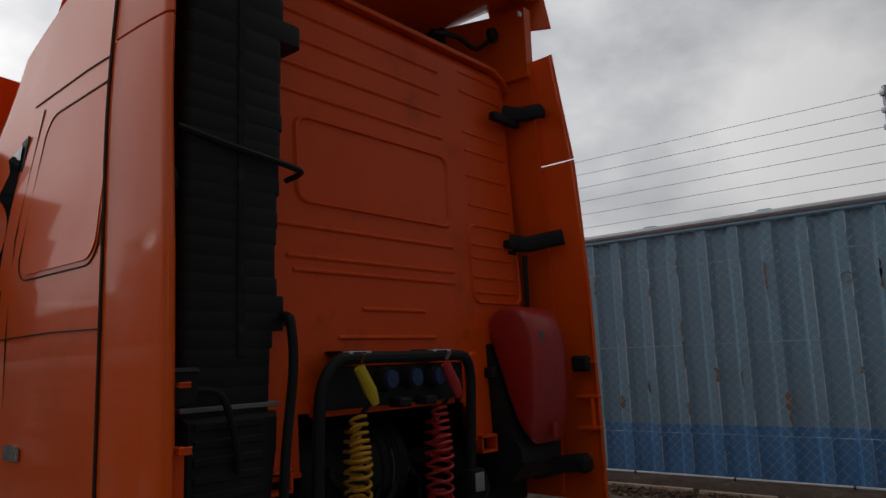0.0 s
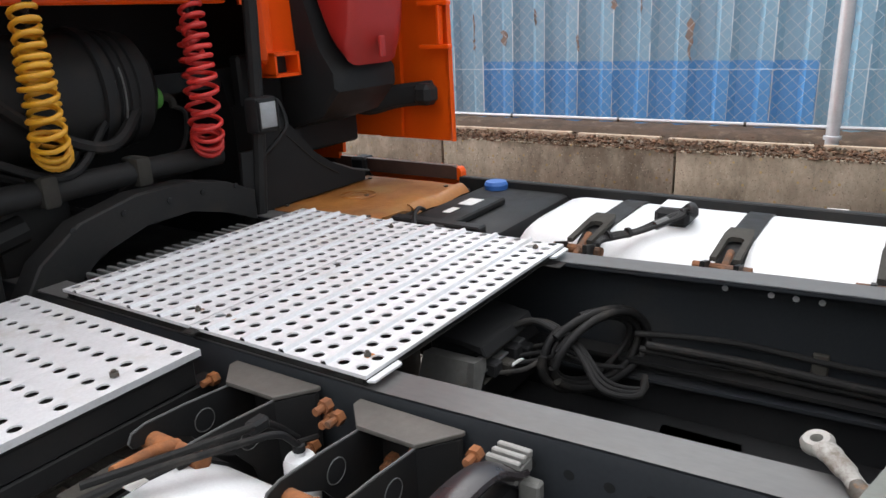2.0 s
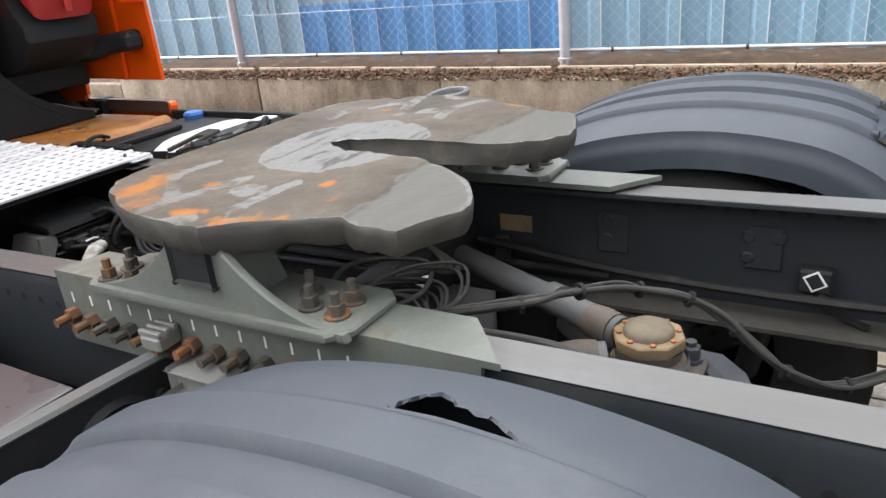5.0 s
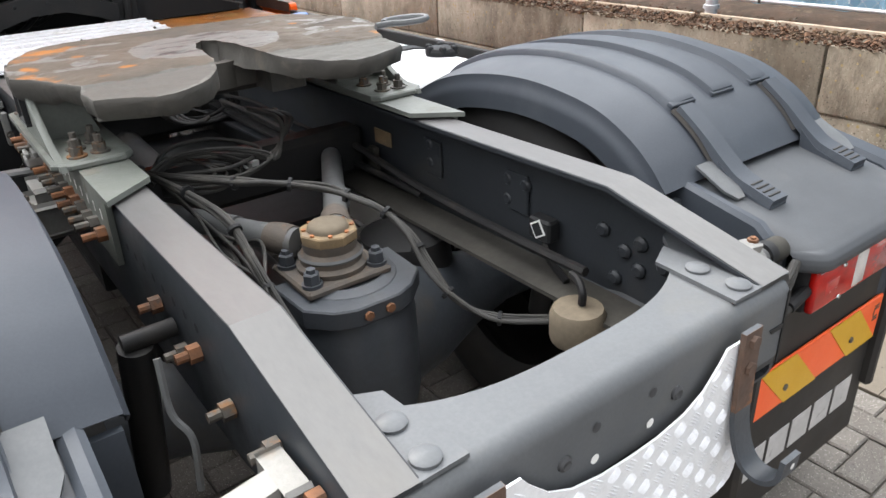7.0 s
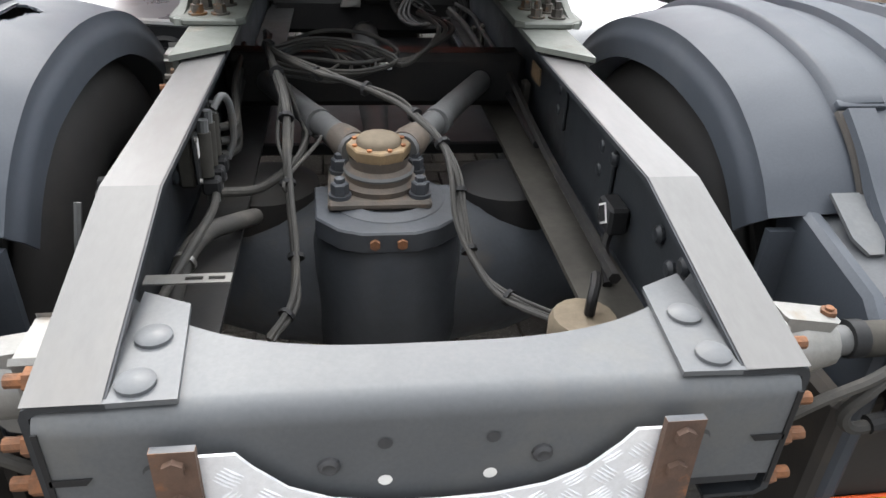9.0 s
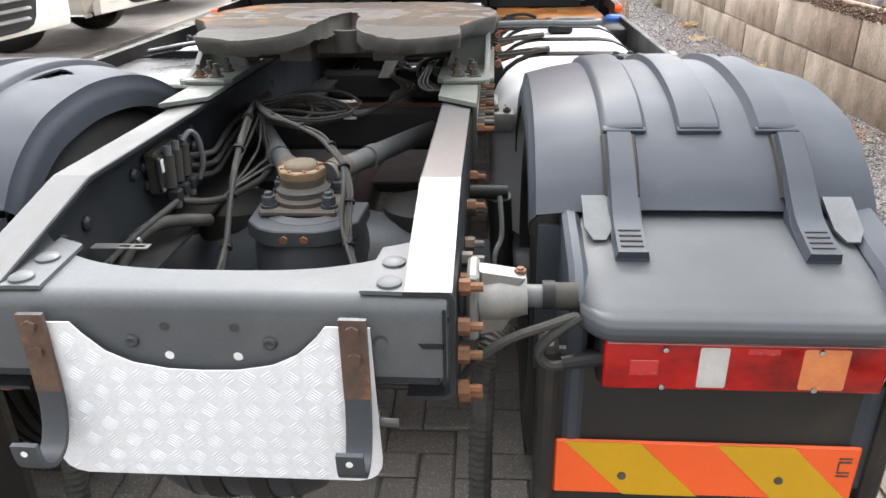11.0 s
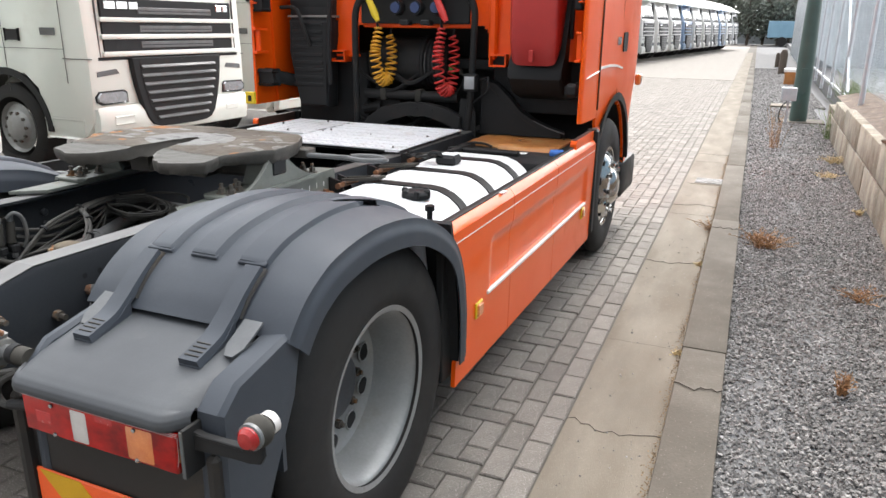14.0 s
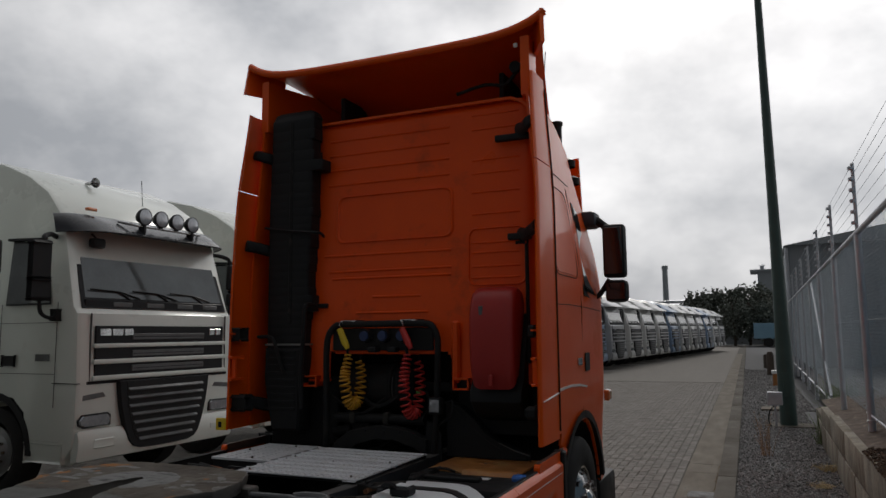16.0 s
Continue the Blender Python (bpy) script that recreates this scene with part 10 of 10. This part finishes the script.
        R2("step", Geo().box(-0.80, -0.18, s2 * 1.12, s2 * 1.24, 0.30, 0.52, 0.02), paint)
        R2("step_tread", Geo().box(-0.76, -0.25, s2 * 1.10, s2 * 1.245, 0.52, 0.55, 0.006), BLACK)
    if near:
        st2 = R2("steering_wheel", Geo().tube([(-0.235 + 0.03 * math.sin(a), 0.55 + 0.20 * math.cos(a), 2.27 + 0.05 * math.sin(a)) for a in [i * math.pi / 8 for i in range(9)]], 0.012, 6), BLACK)
        R2("corner_mirror", Geo().box(-0.26, -0.16, -0.98, -0.80, 2.80, 2.92, 0.03, 2), BLACK)
        R2("mirror_stalk", Geo().tube([(-0.30, -0.90, 2.98), (-0.22, -0.88, 2.90)], 0.012, 6), BLACK)
        for yv in (-0.6, -0.1, 0.4, 0.85):
            R2("scuttle_vent", Geo().box(-0.10, -0.068, yv - 0.14, yv + 0.14, 2.105, 2.165, 0.008), VROD)
    for k in range(3):
        y = -0.35 + 0.60 * k
        wp = R2("wiper", Geo().tube([(-0.085, y + 0.05, 2.10), (-0.115, y - 0.28, 2.285)], [0.016, 0.009], 6), BLACK)
        part("blade", Geo().tube([(-0.113, y - 0.68, 2.305), (-0.115, y - 0.28, 2.29), (-0.098, y + 0.02, 2.215)], 0.010, 5), BLACKM, wp)
    R2("bumper", Geo().prism([(-0.08, 0.30), (0.02, 0.33), (0.05, 0.45), (0.05, 0.60), (0.02, 0.68), (-0.08, 0.68)], "y", -1.22, 1.22, 0.02), paint, None, "painted front bumper")
    if near:
        for k in range(4):
            y = -0.36 + 0.267 * k
            lp = R2("spot_lamp", Geo().lathe([(0.0, -0.08), (0.07, -0.07), (0.105, -0.01), (0.108, 0.03), (0.098, 0.035)], (-0.05, y, 3.24), "x", 20), BLACK, None, "round roof spot lamp")
            part("glass", Geo().lathe([(0.098, 0.03), (0.06, 0.04), (0, 0.043)], (-0.05, y, 3.24), "x", 20), LAMP_G, lp)
        R2("lamp_bar", Geo().tube([(-0.20, -0.62, 3.16), (-0.05, -0.5, 3.12), (-0.05, 0.6, 3.12), (-0.20, 0.72, 3.16)], 0.018, 8), CHROME)
        for y in (-0.36, 0.441):
            R2("lamp_bracket", Geo().box(-0.12, -0.02, y - 0.02, y + 0.02, 3.03, 3.14, 0.004), BLACK)
        R2("roof_marker", Geo().box(-0.42, -0.36, -0.92, -0.78, 3.27, 3.31, 0.01), LENS_AMBER)
        R2("aerial", Geo().tube([(-0.8, 0.3, 3.35), (-0.85, 0.3, 3.9)], 0.005, 5), BLACK)
        R2("horn", Geo().lathe([(0.02, 0), (0.03, 0.12), (0.07, 0.18)], (-1.2, -0.3, 3.78), "x", 10), CHROME)
        R2("wiper_card", Geo().box(-0.15, -0.148, -1.02, -0.92, 2.26, 2.31), WHITE_TAG, None, "", 0)
    chassis = R2("chassis", Geo().box(-6.0, -2.2, -0.42, -0.34, 0.75, 1.0).box(-6.0, -2.2, 0.34, 0.42, 0.75, 1.0), BLACKM)
    R2("fairing", Geo().box(-3.6, -2.3, -1.22, -1.16, 0.35, 1.0, 0.02).box(-3.6, -2.3, 1.16, 1.22, 0.35, 1.0, 0.02), paint)
    for s2 in (-1, 1):
        R2("rear_wheel", Geo().lathe([(0.0, s2 * 0.7), (0.52, s2 * 0.7), (0.52, s2 * 1.18), (0.36, s2 * 1.22), (0.28, s2 * 1.1), (0, s2 * 1.0)], (-5.0, 0, 0.52), "y", 28), RUBBER)
    # the body stands high on its suspension; wheels, arches and frame stay down
    level = [(0.0, 0.12), (0.3, 0.46), (1.235, 1.34), (2.1, 2.2), (3.24, 3.335), (4.4, 4.5)]
    for ob in t.children_recursive:
        if ob.type == "MESH" and not ob.name.startswith(("wheel", "rim", "arch", "rear_wheel", "chassis", "fairing")):
            for v in ob.data.vertices:
                if v.co.x > -0.82 or v.co.z > 1.3:
                    v.co.z = lerp_row([(a, b) for a, b in level], v.co.z)[0]
    return t


HEAD = -1.5
for k, (x, y) in enumerate(((-4.42, 5.08), (-4.45, 8.4), (-4.6, 1.55))):
    parked_truck("white_truck", ("cream-white cab-over truck with four roof lamps", "cream-white cab-over truck parked behind the orange cab", "white cab-over truck at the end of the row")[k],
                 CREAM, pose(x, y, 0, 0, 0, HEAD), k < 2, 0.2)
ROW_PAINTS = [material("row_paint", c, rough=0.35, coat=0.4, scale=1.5, fine=200, bump=0.01) for c in
              ((0.72, 0.72, 0.70), (0.70, 0.70, 0.68), (0.20, 0.30, 0.46), (0.46, 0.47, 0.48), (0.74, 0.74, 0.72))]
protos = [parked_truck("far_truck", lb, p, pose(-4.2 + 0.1 * (y - 33) , y, 0, 0, 0, -6), False) for p, y, lb in
          ((ROW_PAINTS[0], 28.0, "white cab-over truck in the far row"), (ROW_PAINTS[2], 31.4, "blue cab-over truck in the far row"), (ROW_PAINTS[3], 34.8, "pale grey cab-over truck in the far row"))]
for k in range(10):
    y = 38.2 + 3.3 * k
    copy_thing(protos[(0, 0, 0, 1, 0, 0, 2, 1, 0, 2)[k]], pose(-4.2 + 0.1 * (y - 33), y, 0, 0, 0, -6))
for k in range(4):
    y = 12.3 + 3.6 * k
    copy_thing(protos[0], pose(-5.2 - 0.15 * k, y, 0, 0, 0, -6))

# ---- loose ground cover ----
def scatter(name, label, category, n, place, mat, size, seed, flat=0.7):
    rs = np.random.RandomState(seed)
    base = np.array([(1, 0, 0), (-1, 0, 0), (0, 1, 0), (0, -1, 0), (0, 0, 1), (0, 0, -1)], float)
    tri = np.array([(0, 2, 4), (2, 1, 4), (1, 3, 4), (3, 0, 4), (2, 0, 5), (1, 2, 5), (3, 1, 5), (0, 3, 5)])
    c = place(rs, n)
    s = rs.uniform(size[0], size[1], (n, 1, 1)) * rs.uniform(0.65, 1.35, (n, 1, 3))
    s[:, :, 2] *= flat
    ang = rs.uniform(0, 6.283, n)
    tlt = rs.uniform(-0.5, 0.5, n)
    ca, sa, ct, st2 = np.cos(ang), np.sin(ang), np.cos(tlt), np.sin(tlt)
    m = np.zeros((n, 3, 3))
    m[:, 0, 0], m[:, 0, 1], m[:, 1, 0], m[:, 1, 1], m[:, 2, 2] = ca, -sa, sa, ca, 1
    k = np.zeros((n, 3, 3))
    k[:, 0, 0], k[:, 1, 1], k[:, 1, 2], k[:, 2, 1], k[:, 2, 2] = 1, ct, -st2, st2, ct
    v = base[None] * s + rs.uniform(-0.25, 0.25, (n, 6, 3)) * s
    v = np.einsum("nij,nkj->nki", m @ k, v) + c[:, None, :]
    f = tri[None] + 6 * np.arange(n)[:, None, None]
    me = bpy.data.meshes.new(name)
    me.from_pydata(v.reshape(-1, 3).tolist(), [], f.reshape(-1, 3).tolist())
    me.materials.append(mat)
    return tagged(new(name, me), label, category, kind="stuff")


def gravel_place(x0, x1, y0, y1, z):
    def f(rs, n):
        return np.stack([rs.uniform(x0, x1, n), y0 + (y1 - y0) * rs.uniform(0, 1, n), z + rs.uniform(-0.006, 0.010, n)], 1)
    return f


scatter("gravel", "loose grey crushed gravel", "gravel", 62000, gravel_place(KERB_X1, WALL_X + 0.12, -1.0, 7.0, 0.062), GRAVEL, (0.005, 0.0122), 1)
scatter("gravel", "loose grey crushed gravel", "gravel", 18000, gravel_place(KERB_X1, WALL_X + 0.25, 7.0, 16.0, 0.062), GRAVEL, (0.009, 0.02), 2)
scatter("gravel", "loose grey crushed gravel", "gravel", 16000, gravel_place(KERB_X1, WALL_X + 0.5, 16.0, 34.0, 0.062), GRAVEL, (0.014, 0.032), 12)
scatter("gravel", "loose grey crushed gravel", "gravel", 16000, gravel_place(KERB_X1, WALL_X + 0.05, -6.0, -1.0, 0.062), GRAVEL, (0.009, 0.02), 14)
scatter("moss_crumbs", "brown moss and litter on the wall", "moss", 9000, gravel_place(WALL_X + 0.02, WALL_X + 0.62, -3.0, 5.6, 0.797), MOSS, (0.006, 0.019), 3)
scatter("moss_crumbs", "brown moss hanging over the wall edge", "moss", 3200, gravel_place(WALL_X - 0.012, WALL_X + 0.06, -3.0, 5.6, 0.774), MOSS, (0.004, 0.013), 13)
scatter("pebbles", "small stones lying on the wall top", "stones", 240, gravel_place(WALL_X + 0.02, WALL_X + 0.5, -3.0, 5.6, 0.80), GUTTER, (0.008, 0.022), 4)
LITTER = material("dry_litter", (0.235, 0.165, 0.095), (0.15, 0.105, 0.062), rough=0.95, spec=0.1, scale=30, bump=0.1, piece=0.4)
scatter("litter", "dry orange-brown crumbs along the foot of the kerb", "litter", 6000,
        lambda rs, n: np.stack([KERB_X0 - np.abs(rs.normal(0, 0.022, n)) * (0.4 + 0.6 * np.abs(np.sin(np.linspace(0, 40, n)))), np.linspace(-1.5, 9.0, n) + rs.uniform(-0.05, 0.05, n), np.full(n, 0.001)], 1), LITTER, (0.0015, 0.0045), 16)
scatter("grit", "grit in the gutter", "grit", 500, gravel_place(GUT_X0 + 0.02, KERB_X0, -1.0, 9.0, 0.0), GRAVEL, (0.002, 0.006), 6)


def weed(x, y, z, h, n, mat, seed, label, spread=0.5):
    rng = jitter(seed)
    g = Geo()
    for k in range(n):
        a = rng.uniform(0, 6.283)
        r = rng.uniform(0.1, 1) * spread * h
        hh = h * rng.uniform(0.4, 1)
        p0 = Vector((rng.uniform(-0.3, 0.3) * spread * h, rng.uniform(-0.3, 0.3) * spread * h, 0))
        p1 = p0 + Vector((r * 0.4 * math.cos(a), r * 0.4 * math.sin(a), hh * 0.6))
        p2 = p0 + Vector((r * math.cos(a), r * math.sin(a), hh))
        g.tube([p0, p1, p2], [0.003, 0.002, 0.001], 3, False)
        for q in range(3):
            c = p1.lerp(p2, rng.random())
            d = Vector((rng.uniform(-1, 1), rng.uniform(-1, 1), rng.uniform(-0.3, 1))).normalized() * rng.uniform(0.008, 0.02)
            e = d.orthogonal().normalized() * 0.004
            g.add([c, c + d + e, c + d * 1.6, c + d - e], [[0, 1, 2], [0, 2, 3]])
    ob = part("weed", g, mat, None, "", 0)
    ob.location = (x, y, z)
    return tagged(ob, label, "weed")


weed(2.76, 1.60, 0.065, 0.12, 30, DRY, 1, "rust-brown dry weed in the gravel", 0.5)
weed(2.40, 4.1, 0.065, 0.13, 95, DRY, 2, "sparse rust-brown dry weed in the gravel", 1.9)
weed(2.48, 9.6, 0.065, 0.65, 26, DRY, 3, "tall dry brown stalks in the gravel", 0.35)
weed(3.05, 7.5, 0.065, 0.05, 60, STRAW, 4, "pale dry grass tuft in the gravel", 3.5)
weed(2.98, 3.05, 0.065, 0.09, 36, DRY, 5, "small dry weed in the gravel", 1.7)
weed(3.20, 5.6, 0.065, 0.06, 40, STRAW, 6, "dry grass against the wall", 1.2)
weed(3.18, 8.6, 0.065, 0.10, 70, STRAW, 8, "dry grass against the wall", 2.2)
weed(3.30, 11.0, 0.065, 0.5, 70, GREENW, 9, "green weeds beside the fence", 0.7)
weed(3.7, 12.6, 0.065, 1.0, 160, GREENW, 10, "tall green weeds behind the fence", 0.6)
weed(3.9, 14.2, 0.065, 1.1, 160, GREENW, 11, "tall green weeds behind the fence", 0.6)
weed(KERB_X0 - 0.03, 0.26, -0.005, 0.028, 34, STRAW, 12, "straw tuft at the foot of the kerb", 2.0)
weed(KERB_X0 - 0.05, 1.9, -0.005, 0.02, 34, STRAW, 13, "straw tuft at the foot of the kerb", 2.6)
weed(KERB_X0 - 0.08, 3.6, -0.005, 0.018, 30, STRAW, 14, "straw tuft at the foot of the kerb", 3.0)
weed(1.97, 4.7, 0.0, 0.10, 26, DRY, 15, "dry stalks lying over the kerb", 2.4)

dr = thing("drain_grate", "square cast-iron drain grate with pale frame in the gutter", "drain", at=(1.78, 6.95, 0.0))
part("frame", Geo().box(-0.19, 0.19, -0.2, 0.2, -0.02, 0.006, 0.004), GUTTER, dr)
for k in range(7):
    part("bar", Geo().box(-0.15, 0.15, -0.15 + 0.045 * k, -0.125 + 0.045 * k, 0.004, 0.014, 0.002), VROD, dr)

# ---- pieces of the setting ----
# gutter slabs with cracks
rng = jitter(31)
y = -12.0
while y < 60:
    d = rng.uniform(2.6, 3.6)
    g = Geo()
    g.box(GUT_X0 + 0.004, KERB_X0 - 0.004, y + 0.001, y + d - 0.001, -0.03, 0.0 + rng.uniform(-0.001, 0.001), 0.0015)
    part("slab", g, GUTTER, gutter, "", 30)
    y += d
CRACK = material("crack", (0.10, 0.085, 0.07), rough=0.95, bump=0.0)
for y0, sd in ((-0.08, 2), (0.92, 8), (3.55, 3), (5.6, 4), (9.0, 7)):
    r3 = jitter(sd)
    p = [(GUT_X0 + (KERB_X0 - GUT_X0) * i / 12, y0 + r3.uniform(-0.02, 0.02) + 0.03 * math.sin(i * 0.5 + sd)) for i in range(13)]
    poly = [(x, yy + r3.uniform(0.0005, 0.002)) for x, yy in p] + [(x, yy - r3.uniform(0.0005, 0.002)) for x, yy in p[::-1]]
    part("crack", Geo().prism(poly, "z", 0.0008, 0.0034), CRACK, gutter, "", 0)
# kerb stones
y = -10.0
while y < 45:
    d = 2.94
    g = Geo().box(KERB_X0 + rng.uniform(-0.004, 0.004), KERB_X1 + rng.uniform(-0.004, 0.004), y + 0.002, y + d, -0.02, 0.098 + rng.uniform(-0.003, 0.003), 0.009, 2)
    part("kerb_stone", g, KERB, kerb, "", 35)
    y += d
for y0, sd in ((0.19, 5), (1.29, 6), (4.4, 9)):
    r3 = jitter(sd)
    p = [(KERB_X0 + (KERB_X1 - KERB_X0) * i / 9, y0 + r3.uniform(-0.03, 0.03)) for i in range(10)]
    poly = [(x, yy + r3.uniform(0.001, 0.005)) for x, yy in p] + [(x, yy - 0.002) for x, yy in p[::-1]]
    part("crack", Geo().prism(poly, "z", 0.099, 0.1035), CRACK, kerb, "", 0)
# wall blocks, two courses
BL = 1.75
for k in range(-8, 6):
    y0 = 0.40 + BL * k
    top_z = wall_top(y0 + 0.5)
    for c, (za, zb) in enumerate(((-0.05, 0.395), (0.405, top_z))):
        off = 0 if c else BL / 2
        a, b = y0 + off + 0.006, y0 + off + BL - 0.006
        if b > 12.4:
            continue
        g = Geo().box(WALL_X + rng.uniform(-0.006, 0.006), WALL_X + 0.11, a, b, za, zb + rng.uniform(-0.004, 0.006), 0.012, 2)
        part("block", g, WALLC, wall, "", 35)
# pavers: herringbone square to the lane, with two edging courses along the gutter
def paver_mesh(w, d, seed):
    r3 = jitter(seed)
    e, h = 0.006, 0.006
    x0, x1, y0, y1 = -w / 2, w / 2, -d / 2, d / 2
    vs = [(x0, y0, -0.02), (x1, y0, -0.02), (x1, y1, -0.02), (x0, y1, -0.02), (x0, y0, -h), (x1, y0, -h), (x1, y1, -h), (x0, y1, -h),
          (x0 + e, y0 + e, 0), (x1 - e, y0 + e, 0), (x1 - e, y1 - e, 0), (x0 + e, y1 - e, 0)]
    fs = [[0, 1, 5, 4], [1, 2, 6, 5], [2, 3, 7, 6], [3, 0, 4, 7], [4, 5, 9, 8], [5, 6, 10, 9], [6, 7, 11, 10], [7, 4, 8, 11], [8, 9, 10, 11]]
    return vs, fs


pavers = bpy.data.objects["pavement"]
MOD, JT = 0.1118, 0.006
PW, PD = 2 * MOD - JT, MOD - JT
EDGE_X = 1.387
cells, cut_bricks = [], Geo()
r3 = jitter(50)
for i in range(-60, 260):
    for j in range(-80, 80):
        bx, by = -0.185 + (i + 2 * j) * MOD, -0.566 + (i - 2 * j) * MOD
        for x0, y0, w, d in ((bx, by, 2 * MOD, MOD), (bx, by + MOD, MOD, 2 * MOD)):
            if x0 < -4.5 or x0 > EDGE_X - 0.03 or y0 < PAVE_Y0 or y0 + d > PAVE_Y1:
                continue
            if x0 + w > EDGE_X + 0.02:
                hv, hf = paver_mesh(EDGE_X - x0 - JT, d - JT, 1)
                cx, dz = (x0 + EDGE_X) / 2, r3.uniform(-0.003, 0.002)
                cut_bricks.add([(x + cx, y + y0 + d / 2, z + dz) for x, y, z in hv], hf)
            else:
                cells.append((x0 + w / 2, y0 + d / 2, 1 if d > w else 0))
tagged(part("cut_paver", cut_bricks, PAVER, pavers, "cut bricks closing the herringbone at its border", 0), kind="stuff")
for col in (1.443, 1.555):
    yy = PAVE_Y0 + (0.1 if col > 1.5 else 0)
    while yy < PAVE_Y1 - 0.2:
        cells.append((col, yy + PW / 2, 1))
        yy += PW + JT
vs0, fs0 = paver_mesh(PW, PD, 1)
proto = Geo().add(vs0, fs0).mesh("paver", PAVER, 0)
near = [c for c in cells if 0.80 < c[0] and -0.6 < c[1] < 4.0]
near = near[:290]
near_set = set(near)
for x, yy, t in near:
    o = new("paver", proto)
    o.parent = pavers
    o.matrix_basis = pose(x, yy, r3.uniform(-0.003, 0.002), r3.uniform(-0.6, 0.6), r3.uniform(-0.4, 0.4), (90 if t else 0) + r3.uniform(-0.8, 0.8))
rest = [c for c in cells if c not in near_set]
V = np.array(vs0)
F = np.array(fs0)
n = len(rest)
rs = np.random.RandomState(8)
C = np.array([(c[0], c[1]) for c in rest])
T = np.array([c[2] for c in rest])
ang = T * math.pi / 2 + rs.uniform(-0.014, 0.014, n)
zz = rs.uniform(-0.003, 0.002, n)
ca, sa = np.cos(ang)[:, None], np.sin(ang)[:, None]
out = np.stack([V[None, :, 0] * ca - V[None, :, 1] * sa + C[:, :1], V[None, :, 0] * sa + V[None, :, 1] * ca + C[:, 1:], np.broadcast_to(V[None, :, 2], (n, len(V))) + zz[:, None]], 2)
me = bpy.data.meshes.new("paving_field")
me.from_pydata(out.reshape(-1, 3).tolist(), [], (F[None] + len(V) * np.arange(n)[:, None, None]).reshape(-1, 4).tolist())
me.materials.append(PAVER)
field = new("paving_field", me)
field.parent = pavers
tagged(field, "brown-grey pavers in herringbone bond", kind="stuff")

# the lane's own direction
for nm in ("pavement", "paving_bed", "gutter", "kerb", "gravel_strip", "gravel", "gravel.001", "gravel.002", "gravel.003", "grit", "litter"):
    ob = bpy.data.objects[nm]
    ob.matrix_world = LANE_TURN @ ob.matrix_world
